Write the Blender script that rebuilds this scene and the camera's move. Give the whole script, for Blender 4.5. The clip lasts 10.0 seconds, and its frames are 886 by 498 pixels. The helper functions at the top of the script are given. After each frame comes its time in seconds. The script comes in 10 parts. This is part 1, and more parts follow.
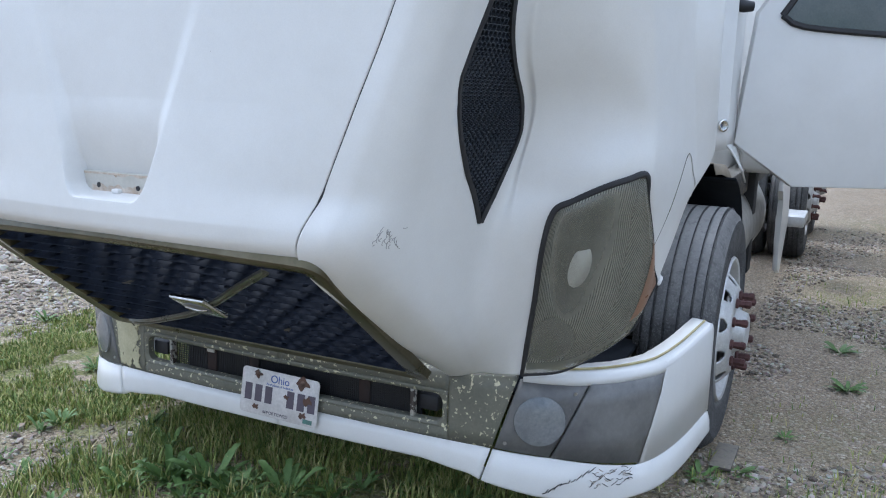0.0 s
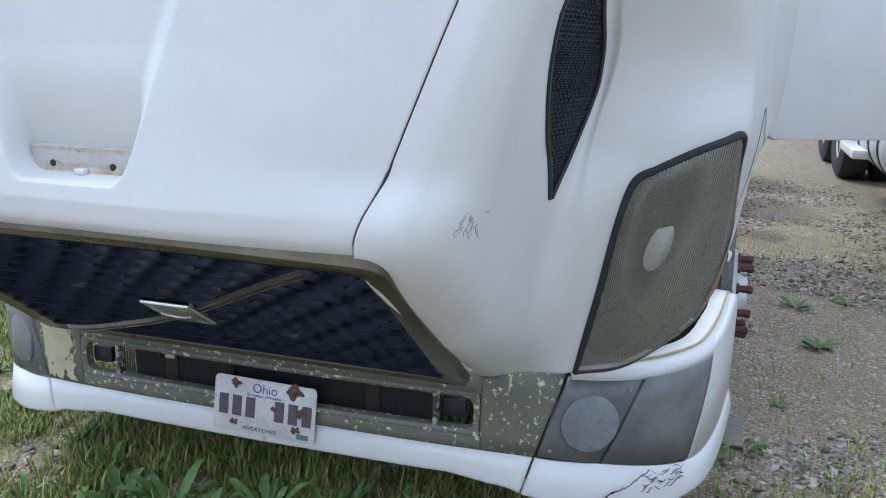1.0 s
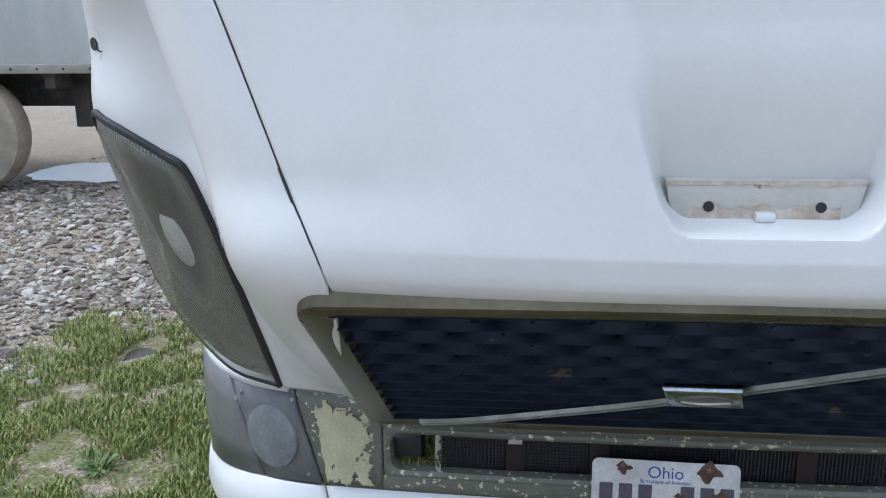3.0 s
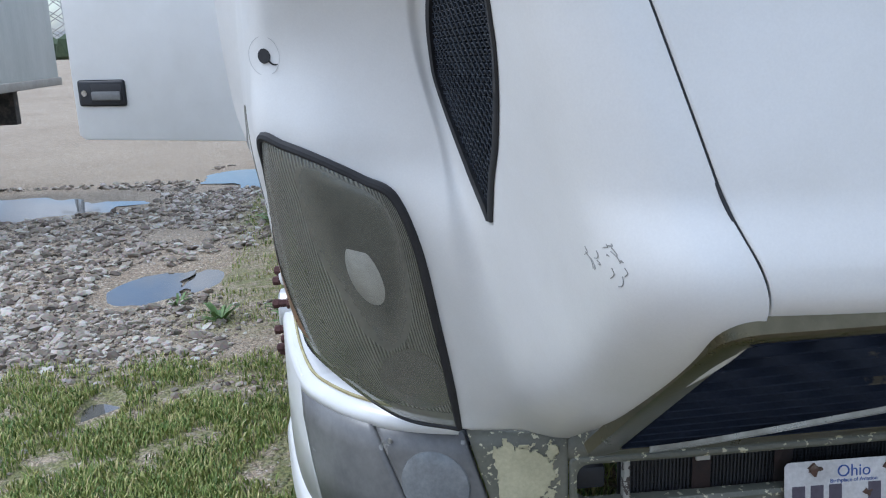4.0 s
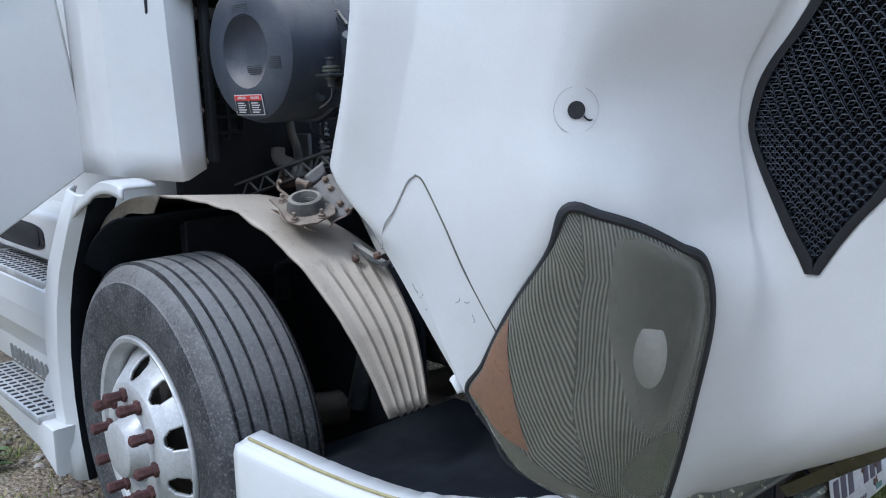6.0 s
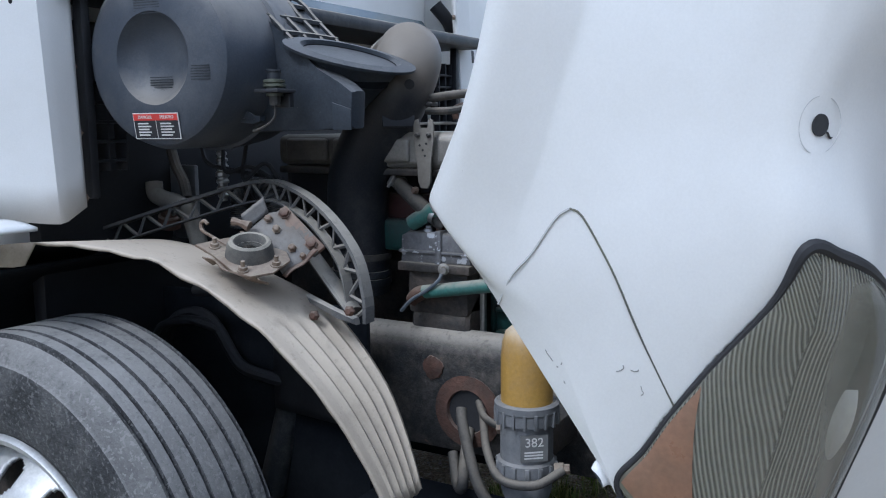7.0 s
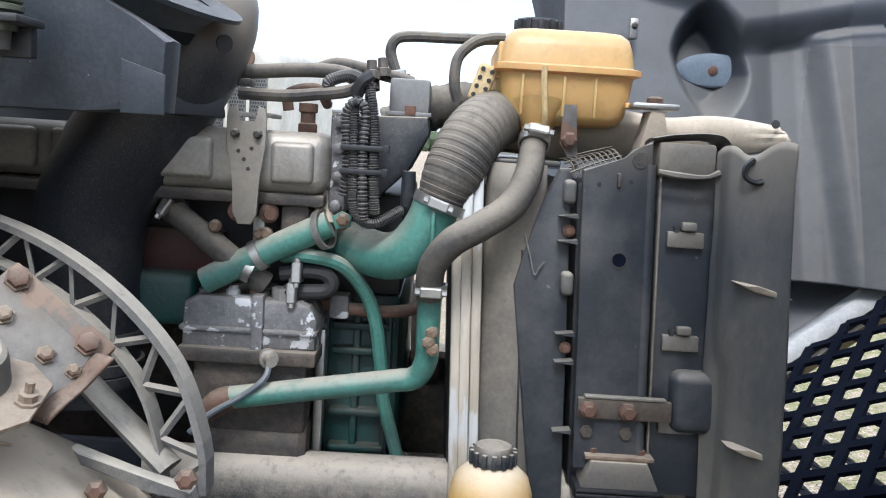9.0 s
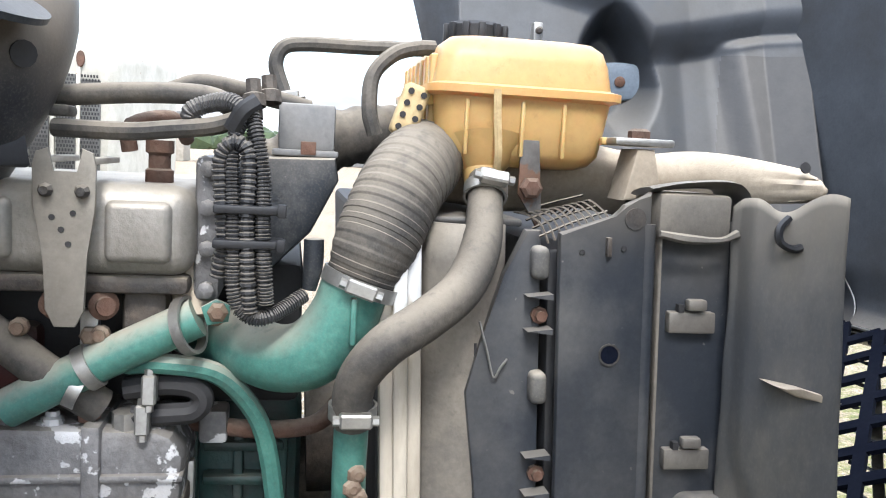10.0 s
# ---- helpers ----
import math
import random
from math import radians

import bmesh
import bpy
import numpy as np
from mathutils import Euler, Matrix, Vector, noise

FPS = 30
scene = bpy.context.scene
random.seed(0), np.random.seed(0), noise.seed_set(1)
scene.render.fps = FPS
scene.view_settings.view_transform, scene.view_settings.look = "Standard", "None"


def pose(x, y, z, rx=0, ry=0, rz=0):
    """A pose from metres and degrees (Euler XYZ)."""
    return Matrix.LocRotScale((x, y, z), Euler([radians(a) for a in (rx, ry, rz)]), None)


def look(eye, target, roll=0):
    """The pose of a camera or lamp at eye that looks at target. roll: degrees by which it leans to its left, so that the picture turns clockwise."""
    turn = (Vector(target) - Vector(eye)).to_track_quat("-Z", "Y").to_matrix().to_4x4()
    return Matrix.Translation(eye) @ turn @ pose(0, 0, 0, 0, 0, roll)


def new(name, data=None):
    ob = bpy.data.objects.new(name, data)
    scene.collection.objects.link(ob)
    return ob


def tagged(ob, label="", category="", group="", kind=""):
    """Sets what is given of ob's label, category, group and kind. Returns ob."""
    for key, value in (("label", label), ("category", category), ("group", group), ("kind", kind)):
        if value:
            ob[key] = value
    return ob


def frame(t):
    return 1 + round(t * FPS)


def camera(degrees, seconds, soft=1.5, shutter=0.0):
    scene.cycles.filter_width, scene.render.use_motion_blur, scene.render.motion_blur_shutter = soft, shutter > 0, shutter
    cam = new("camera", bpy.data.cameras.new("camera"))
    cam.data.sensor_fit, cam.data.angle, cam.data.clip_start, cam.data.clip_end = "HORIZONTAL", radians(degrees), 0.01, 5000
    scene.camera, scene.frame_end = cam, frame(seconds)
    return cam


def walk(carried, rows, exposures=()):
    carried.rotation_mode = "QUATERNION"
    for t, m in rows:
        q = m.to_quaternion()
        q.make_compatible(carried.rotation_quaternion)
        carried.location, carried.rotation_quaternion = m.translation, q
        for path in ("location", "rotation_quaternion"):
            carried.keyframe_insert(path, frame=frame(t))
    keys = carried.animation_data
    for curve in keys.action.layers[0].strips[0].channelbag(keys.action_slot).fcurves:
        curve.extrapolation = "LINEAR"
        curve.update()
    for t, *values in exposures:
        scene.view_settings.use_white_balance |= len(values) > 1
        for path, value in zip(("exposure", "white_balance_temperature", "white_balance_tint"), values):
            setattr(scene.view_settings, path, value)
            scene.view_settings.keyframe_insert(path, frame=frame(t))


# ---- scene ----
cam = camera(54.7, 10.0, soft=1.1)
PATH = [
    (0, 1.6247, -2.1541, 1.4433, 78.698, -1.321, 26.249),
    (0.5, 1.3463, -2.0155, 1.4118, 76.895, -1.319, 21.741),
    (1, 1.0807, -1.9199, 1.4157, 75.725, -1.285, 17.332),
    (1.5, 0.7824, -1.8495, 1.3811, 75.18, -1.524, 15.139),
    (2, 0.455, -1.7943, 1.3758, 75.239, -1.28, 13.21),
    (2.5, 0.0777, -1.7632, 1.3939, 75.541, -0.408, 10.486),
    (3, -0.2671, -1.6762, 1.3744, 75.653, 0.663, 6.399),
    (4.5, -1.3406, -1.4298, 1.3738, 76.752, 2.077, -14.882),
    (5, -1.6265, -1.2637, 1.3703, 77.562, 1.91, -23.968),
    (5.5, -1.9005, -1.0695, 1.3925, 78.338, 1.976, -33.388),
    (7, -2.1684, -0.1628, 1.3582, 81.837, 0.458, -60.236),
    (7.5, -2.0544, 0.1214, 1.3375, 82.586, -0.477, -68.431),
    (8, -1.9365, 0.3554, 1.3374, 83.136, -1.492, -76.514),
    (8.5, -1.8153, 0.5343, 1.3645, 83.061, -2.742, -83.772),
    (9, -1.6197, 0.6066, 1.3382, 83.122, -3.591, -89.933),
    (9.5, -1.4037, 0.6429, 1.3662, 83.166, -3.942, -94.934),
    (10, -1.2562, 0.6768, 1.3877, 83.729, -3.078, -99.923),
]
EXPOSURES = [(0, 0.58, 5450, 10), (1.5, 0.61, 5540, 10), (2.5, 0.50, 5570, 10), (3.2, 0.44, 5500, 10), (4.5, 0.33, 5380, 10), (5.5, 0.27, 5300, 10), (7.5, 0.36, 5330, 10), (8.0, 0.46, 5330, 10), (8.5, 0.70, 5400, 10), (9.0, 1.20, 5980, 10), (9.5, 1.62, 6230, 10), (10, 1.61, 6230, 10)]
walk(cam, [(t, pose(*p)) for t, *p in PATH], EXPOSURES)

# ---- light ----
world = bpy.data.worlds.new("sky")
scene.world = world
world.use_nodes = True
SUN_ELEV, SUN_AZ = 50.0, -82.0   # azimuth from +y towards +x


def build_sky():
    nt = world.node_tree
    nt.nodes.clear()
    out = nt.nodes.new("ShaderNodeOutputWorld")
    bg = nt.nodes.new("ShaderNodeBackground")
    sky = nt.nodes.new("ShaderNodeTexSky")
    sky.sky_type, sky.sun_disc = "NISHITA", False
    sky.sun_elevation, sky.sun_rotation = radians(SUN_ELEV), radians(SUN_AZ)
    sky.air_density, sky.dust_density = 1.0, 1.5
    tex = nt.nodes.new("ShaderNodeTexCoord")
    mp = nt.nodes.new("ShaderNodeMapping")
    mp.inputs["Scale"].default_value = (2.2, 2.2, 5.0)
    mp.inputs["Location"].default_value = (0.4, 1.3, 0.2)
    n1 = nt.nodes.new("ShaderNodeTexNoise")
    n1.inputs["Scale"].default_value, n1.inputs["Detail"].default_value = 1.6, 9.0
    n1.inputs["Roughness"].default_value, n1.inputs["Distortion"].default_value = 0.55, 0.25
    r1 = nt.nodes.new("ShaderNodeValToRGB")
    r1.color_ramp.elements[0].position, r1.color_ramp.elements[1].position = 0.43, 0.52
    n2 = nt.nodes.new("ShaderNodeTexNoise")
    n2.inputs["Scale"].default_value, n2.inputs["Detail"].default_value = 2.7, 7.0
    r2 = nt.nodes.new("ShaderNodeValToRGB")
    r2.color_ramp.elements[0].position, r2.color_ramp.elements[1].position = 0.33, 0.66
    r2.color_ramp.elements[0].color = (5.6, 6.0, 6.7, 1)
    r2.color_ramp.elements[1].color = (11.5, 11.7, 12.0, 1)
    mix = nt.nodes.new("ShaderNodeMix")
    mix.data_type = "RGBA"
    ln = nt.links.new
    ln(tex.outputs["Generated"], mp.inputs["Vector"])
    ln(mp.outputs["Vector"], n1.inputs["Vector"])
    ln(mp.outputs["Vector"], n2.inputs["Vector"])
    ln(n1.outputs["Fac"], r1.inputs["Fac"])
    ln(n2.outputs["Fac"], r2.inputs["Fac"])
    ln(r1.outputs["Color"], mix.inputs["Factor"])
    ln(sky.outputs["Color"], mix.inputs["A"])
    # an overcast sky is about three times as bright overhead as at the horizon
    sep = nt.nodes.new("ShaderNodeSeparateXYZ")
    lift = nt.nodes.new("ShaderNodeMapRange")
    lift.inputs["To Min"].default_value, lift.inputs["To Max"].default_value = 0.30, 1.5
    scale = nt.nodes.new("ShaderNodeVectorMath")
    scale.operation = "SCALE"
    ln(tex.outputs["Generated"], sep.inputs[0])
    ln(sep.outputs["Z"], lift.inputs["Value"])
    ln(r2.outputs["Color"], scale.inputs[0])
    ln(lift.outputs["Result"], scale.inputs["Scale"])
    ln(scale.outputs["Vector"], mix.inputs["B"])
    ln(mix.outputs["Result"], bg.inputs["Color"])
    bg.inputs["Strength"].default_value = 0.145
    ln(bg.outputs["Background"], out.inputs["Surface"])


build_sky()
sun = new("sun", bpy.data.lights.new("sun", "SUN"))
sun.data.energy, sun.data.angle, sun.data.color = 1.3, radians(14), (1.0, 0.95, 0.88)
az, el = radians(SUN_AZ), radians(SUN_ELEV)
sun.matrix_world = look((8 * math.sin(az) * math.cos(el), 8 * math.cos(az) * math.cos(el), 8 * math.sin(el)), (0, 0, 0))


# ---- materials ----
def material(name, base, second=None, rough=0.5, metal=0.0, scale=8.0, spread=(0.4, 0.62), fine=120.0, fine_amount=0.12,
             bump=0.1, dust=0.0, dust_color=(0.42, 0.37, 0.29), spots=None, spot_scale=30.0, spot_level=0.66, rough_var=0.12,
             transmission=0.0, coat=0.0, spec=0.5, alpha=1.0, subsurface=0.0, stretch=(1, 1, 1), ior=1.45, per_object=0.0, grit_amount=0.14, scuff=0.4):
    m = bpy.data.materials.new(name)
    m.use_nodes = True
    nt = m.node_tree
    ln = nt.links.new
    p = nt.nodes["Principled BSDF"]
    tex = nt.nodes.new("ShaderNodeTexCoord")
    mp = nt.nodes.new("ShaderNodeMapping")
    mp.inputs["Scale"].default_value = stretch
    ln(tex.outputs["Object"], mp.inputs["Vector"])

    def noise_node(s, detail, rgh=0.6):
        n = nt.nodes.new("ShaderNodeTexNoise")
        n.inputs["Scale"].default_value, n.inputs["Detail"].default_value, n.inputs["Roughness"].default_value = s, detail, rgh
        ln(mp.outputs["Vector"], n.inputs["Vector"])
        return n

    def ramp(src, lo, hi):
        r = nt.nodes.new("ShaderNodeMapRange")
        r.inputs["From Min"].default_value, r.inputs["From Max"].default_value = lo, hi
        ln(src, r.inputs["Value"])
        return r.outputs["Result"]

    def mixed(fac, a, b, mode="MIX"):
        x = nt.nodes.new("ShaderNodeMix")
        x.data_type, x.blend_type = "RGBA", mode
        for key, v in (("Factor", fac), ("A", a), ("B", b)):
            if isinstance(v, bpy.types.NodeSocket):
                ln(v, x.inputs[key])
            elif key == "Factor":
                x.inputs[key].default_value = v
            else:
                x.inputs[key].default_value = (*v, 1)
        return x.outputs["Result"]

    big, small = noise_node(scale, 8, 0.68), noise_node(fine, 4)
    color = mixed(ramp(big.outputs["Fac"], *spread), base, second or tuple(c * 0.82 for c in base))
    if per_object:
        info = nt.nodes.new("ShaderNodeObjectInfo")
        color = mixed(ramp(info.outputs["Random"], -0.2, 1.2), color, tuple(c * (1 - per_object) for c in base))
    g = ramp(small.outputs["Fac"], 0.25, 0.75)
    tone = nt.nodes.new("ShaderNodeMapRange")
    tone.inputs["To Min"].default_value, tone.inputs["To Max"].default_value = 1 - fine_amount, 1 + fine_amount
    ln(g, tone.inputs["Value"])
    sc = nt.nodes.new("ShaderNodeVectorMath")
    sc.operation = "SCALE"
    ln(color, sc.inputs[0])
    ln(tone.outputs["Result"], sc.inputs["Scale"])
    color = sc.outputs["Vector"]
    if spots:
        sp = noise_node(spot_scale, 5, 0.55)
        color = mixed(ramp(sp.outputs["Fac"], spot_level, spot_level + 0.025), color, spots)
    rough_in = None
    if dust:
        geo = nt.nodes.new("ShaderNodeNewGeometry")
        sep = nt.nodes.new("ShaderNodeSeparateXYZ")
        ln(geo.outputs["Normal"], sep.inputs[0])
        ud = nt.nodes.new("ShaderNodeMath")
        ud.operation = "MULTIPLY"
        ln(ramp(sep.outputs["Z"], 0.10, 0.85), ud.inputs[0])
        ln(ramp(noise_node(scale * 4, 5).outputs["Fac"], 0.05, 0.45), ud.inputs[1])
        up = ud.outputs[0]
        dn = ramp(big.outputs["Fac"], 0.48, 0.78)
        add = nt.nodes.new("ShaderNodeMath")
        add.operation, add.use_clamp = "MULTIPLY_ADD", True
        ln(up, add.inputs[0])
        add.inputs[1].default_value = dust
        mul = nt.nodes.new("ShaderNodeMath")
        mul.operation = "MULTIPLY"
        ln(dn, mul.inputs[0])
        mul.inputs[1].default_value = dust * 0.2
        ln(mul.outputs[0], add.inputs[2])
        color = mixed(add.outputs[0], color, dust_color)
        grit = nt.nodes.new("ShaderNodeMath")
        grit.operation = "MULTIPLY"
        ln(ramp(noise_node(420, 4, 0.65).outputs["Fac"], 0.50, 0.72), grit.inputs[0])
        grit.inputs[1].default_value = min(0.3, dust * grit_amount)
        color = mixed(grit.outputs[0], color, dust_color)
        scuffs = nt.nodes.new("ShaderNodeMath")
        scuffs.operation = "MULTIPLY"
        ln(ramp(noise_node(48, 6, 0.75).outputs["Fac"], 0.56, 0.70), scuffs.inputs[0])
        scuffs.inputs[1].default_value = scuff
        color = mixed(scuffs.outputs[0], color, tuple(0.55 * c for c in base))
        rough_in = add.outputs[0]
    ln(color, p.inputs["Base Color"])
    rr = nt.nodes.new("ShaderNodeMapRange")
    rr.inputs["To Min"].default_value, rr.inputs["To Max"].default_value = max(0.02, rough - rough_var), min(1, rough + rough_var)
    ln(big.outputs["Fac"], rr.inputs["Value"])
    rough_out = rr.outputs["Result"]
    if rough_in is not None:
        mx = nt.nodes.new("ShaderNodeMath")
        mx.operation = "MAXIMUM"
        ln(rough_out, mx.inputs[0])
        ln(rough_in, mx.inputs[1])
        rough_out = mx.outputs[0]
    ln(rough_out, p.inputs["Roughness"])
    p.inputs["Metallic"].default_value = metal
    p.inputs["Specular IOR Level"].default_value = spec
    p.inputs["Transmission Weight"].default_value = transmission
    p.inputs["Coat Weight"].default_value = coat
    p.inputs["Coat Roughness"].default_value = 0.15
    p.inputs["Alpha"].default_value = alpha
    p.inputs["Subsurface Weight"].default_value = subsurface
    p.inputs["IOR"].default_value = ior
    if bump:
        b = nt.nodes.new("ShaderNodeBump")
        b.inputs["Strength"].default_value, b.inputs["Distance"].default_value = bump, 0.004
        ln(small.outputs["Fac"], b.inputs["Height"])
        ln(b.outputs["Normal"], p.inputs["Normal"])
    return m


WHITE = material("white_paint", (0.70, 0.70, 0.685), (0.61, 0.605, 0.58), rough=0.34, scale=1.7, spread=(0.35, 0.7), fine=300, fine_amount=0.03, bump=0.02,
                 spots=(0.33, 0.31, 0.28), spot_scale=75, spot_level=0.775, coat=0.25)
WHITE_OLD = material("weathered_white_paint", (0.52, 0.505, 0.455), (0.40, 0.385, 0.335), rough=0.5, scale=5, fine=90, fine_amount=0.06, bump=0.05,
                     spots=(0.28, 0.2, 0.13), spot_scale=24, spot_level=0.70)
LINER = material("grey_fibreglass_inside", (0.070, 0.080, 0.096), (0.038, 0.042, 0.050), rough=0.6, scale=2.6, fine=150, fine_amount=0.08, bump=0.12, dust=0.25)
BLACK = material("black_plastic", (0.013, 0.014, 0.017), (0.022, 0.023, 0.026), rough=0.5, scale=4, fine=150, fine_amount=0.15, bump=0.1)
BLACK_DUSTY = material("dusty_black_plastic", (0.014, 0.018, 0.024), (0.032, 0.037, 0.044), rough=0.5, scale=15, spread=(0.46, 0.68), fine=150, fine_amount=0.15, bump=0.15,
                       dust=0.6, spots=(0.22, 0.21, 0.20), spot_scale=110, spot_level=0.765)
# black of rubber; also fills gaps and holes in place of their shade
RUBBER_AND_GAPS = material("black_rubber_and_gaps", (0.018, 0.018, 0.02), (0.03, 0.03, 0.032), rough=0.65, scale=10, fine=200, bump=0.08)
TYRE = material("grey_worn_rubber", (0.030, 0.031, 0.034), (0.066, 0.067, 0.069), rough=0.75, scale=9, fine=110, fine_amount=0.5, bump=0.8, dust=0.7, dust_color=(0.30, 0.29, 0.27),
                spots=(0.12, 0.12, 0.12), spot_scale=120, spot_level=0.57)
# near-black that puts the shade of hollows into the colour
VOID = material("shade_black", (0.012, 0.014, 0.018), (0.020, 0.023, 0.027), rough=0.9, spec=0.1, scale=6, bump=0.1)
HOSE = material("dusty_hose_rubber", (0.040, 0.039, 0.038), (0.085, 0.077, 0.066), rough=0.75, scale=12, fine=160, fine_amount=0.25, bump=0.2, dust=0.65,
                dust_color=(0.27, 0.235, 0.185))
LOOM = material("black_corrugated_loom", (0.02, 0.022, 0.026), (0.045, 0.047, 0.052), rough=0.45, scale=20, dust=0.25)
OLIVE = material("tarnished_bronze_trim", (0.080, 0.070, 0.038), (0.125, 0.110, 0.070), rough=0.3, metal=0.55, scale=7, fine=70, fine_amount=0.12, bump=0.04, spots=(0.4, 0.38, 0.28),
                 spot_scale=35, spot_level=0.73)
BAND = material("peeling_grey_green_bumper_paint", (0.125, 0.127, 0.10), (0.155, 0.152, 0.118), rough=0.42, scale=6, fine=120, bump=0.08,
                spots=(0.56, 0.53, 0.36), spot_scale=62, spot_level=0.60)
CHROME = material("worn_chrome", (0.62, 0.62, 0.6), (0.4, 0.4, 0.38), rough=0.22, metal=1.0, scale=14, bump=0.03)
STEEL = material("galvanised_steel", (0.42, 0.42, 0.41), (0.3, 0.3, 0.29), rough=0.42, metal=0.8, scale=12, bump=0.06, dust=0.35)
ALU = material("cast_aluminium", (0.30, 0.285, 0.262), (0.21, 0.20, 0.183), rough=0.5, metal=0.45, scale=9, fine=170, fine_amount=0.12, bump=0.2, dust=0.55)
ALU_OX = material("oxidised_aluminium", (0.19, 0.19, 0.195), (0.11, 0.11, 0.115), rough=0.6, metal=0.4, scale=10, fine=130, fine_amount=0.2, bump=0.35,
                  spots=(0.55, 0.56, 0.58), spot_scale=34, spot_level=0.56, dust=0.3)
ALU_RIM = material("dull_aluminium_rim", (0.60, 0.60, 0.59), (0.46, 0.46, 0.45), rough=0.42, metal=0.35, scale=6, bump=0.03)
GREEN = material("green_engine_enamel", (0.07, 0.205, 0.17), (0.04, 0.135, 0.12), rough=0.42, scale=10, fine=120, fine_amount=0.2, bump=0.15, dust=0.85, dust_color=(0.36, 0.34, 0.28),
                 spots=(0.12, 0.06, 0.035), spot_scale=18, spot_level=0.71)
GREEN_DARK = material("oily_green_engine_block", (0.012, 0.055, 0.05), (0.02, 0.03, 0.03), rough=0.45, scale=9, bump=0.3, dust=0.12)
RUST = material("rusty_iron", (0.125, 0.066, 0.046), (0.07, 0.043, 0.033), rough=0.85, scale=30, fine=120, fine_amount=0.35, bump=0.5, dust=0.25)
RUST_NUT = material("rusty_nut_cap", (0.10, 0.045, 0.04), (0.065, 0.03, 0.028), rough=0.8, scale=40, bump=0.4)
IRON = material("grimy_cast_iron", (0.035, 0.034, 0.034), (0.07, 0.055, 0.045), rough=0.7, scale=10, fine=100, fine_amount=0.35, bump=0.5, dust=0.4)
FRAME = material("flaking_black_frame_paint", (0.028, 0.029, 0.030), (0.065, 0.057, 0.049), rough=0.65, scale=14, fine=80, fine_amount=0.4, bump=0.8, dust=0.85, dust_color=(0.43, 0.39, 0.33),
                 spots=(0.17, 0.1, 0.06), spot_scale=14, spot_level=0.66)
DUSTY = material("dust_covered_grey_plastic", (0.27, 0.23, 0.18), (0.39, 0.335, 0.26), rough=0.8, scale=6, fine=150, fine_amount=0.12, bump=0.12, dust=0.9,
                 dust_color=(0.50, 0.43, 0.34))
BEIGE = material("dusty_beige_plastic", (0.36, 0.335, 0.29), (0.27, 0.25, 0.215), rough=0.7, scale=4, fine=130, fine_amount=0.1, bump=0.08, dust=0.5,
                 dust_color=(0.44, 0.40, 0.32))
TANK = material("yellowed_translucent_plastic", (0.52, 0.335, 0.14), (0.43, 0.27, 0.10), rough=0.38, scale=7, fine=90, fine_amount=0.05, bump=0.04, subsurface=0.25, dust=0.25,
                dust_color=(0.5, 0.42, 0.3))
AMBER = material("amber_filter_cover", (0.42, 0.25, 0.055), (0.36, 0.21, 0.05), rough=0.32, scale=9, bump=0.05, dust=0.95, dust_color=(0.52, 0.44, 0.33))
LENS = material("hazed_lamp_lens", (0.18, 0.178, 0.145), (0.23, 0.225, 0.182), rough=0.13, scale=3.5, fine=90, fine_amount=0.05, bump=0.01, coat=0.8, alpha=0.48)
BULB = material("hazy_projector_lens", (0.9, 0.89, 0.80), (0.78, 0.77, 0.68), rough=0.3, scale=6, bump=0.0)
AMBER_REFLECT = material("amber_reflector", (0.25, 0.14, 0.088), (0.215, 0.13, 0.086), rough=0.3, scale=20, bump=0.05)
FOG = material("dull_grey_lamp_plastic", (0.17, 0.17, 0.165), (0.11, 0.11, 0.11), rough=0.34, scale=5, fine=60, fine_amount=0.1, bump=0.05, spots=(0.3, 0.3, 0.28),
               spot_scale=20, spot_level=0.7)
FOG_GLASS = material("scuffed_fog_glass", (0.15, 0.16, 0.165), (0.22, 0.23, 0.235), rough=0.14, scale=9, bump=0.03, coat=0.5)
GLASS = material("tinted_cab_glass", (0.10, 0.13, 0.14), (0.12, 0.15, 0.16), rough=0.06, bump=0.0, coat=0.5)
SKIRT = material("trailer_white", (0.55, 0.56, 0.53), (0.44, 0.46, 0.43), rough=0.6, scale=1.2, fine=60, fine_amount=0.05, bump=0.03, stretch=(1, 1, 0.3))
BLUE = material("blue_vinyl", (0.02, 0.08, 0.36), (0.03, 0.10, 0.40), rough=0.5, scale=3, bump=0.03)
VINYL = material("white_vinyl", (0.62, 0.63, 0.66), (0.5, 0.51, 0.55), rough=0.5, scale=3, bump=0.03)
PLATE = material("white_plate_enamel", (0.62, 0.60, 0.58), (0.5, 0.48, 0.46), rough=0.4, scale=16, bump=0.06, spots=(0.22, 0.075, 0.04), spot_scale=22, spot_level=0.69)
INK = material("dark_purple_ink", (0.10, 0.085, 0.11), rough=0.5, bump=0.0)
INK_BLUE = material("blue_ink", (0.05, 0.10, 0.32), rough=0.5, bump=0.0)
RED = material("warning_red", (0.55, 0.05, 0.04), rough=0.45, bump=0.0)
LABEL_WHITE = material("label_white", (0.66, 0.65, 0.62), rough=0.5, bump=0.0)
WATER = material("puddle_water", (0.07, 0.063, 0.05), (0.055, 0.05, 0.04), rough=0.03, rough_var=0.01, bump=0.0, ior=1.6, spec=1.0)
LEAF = material("weed_leaf", (0.10, 0.18, 0.045), (0.16, 0.25, 0.075), rough=0.55, scale=8, bump=0.1, per_object=0.2)
GRASS = bpy.data.materials.new("grass_blade")
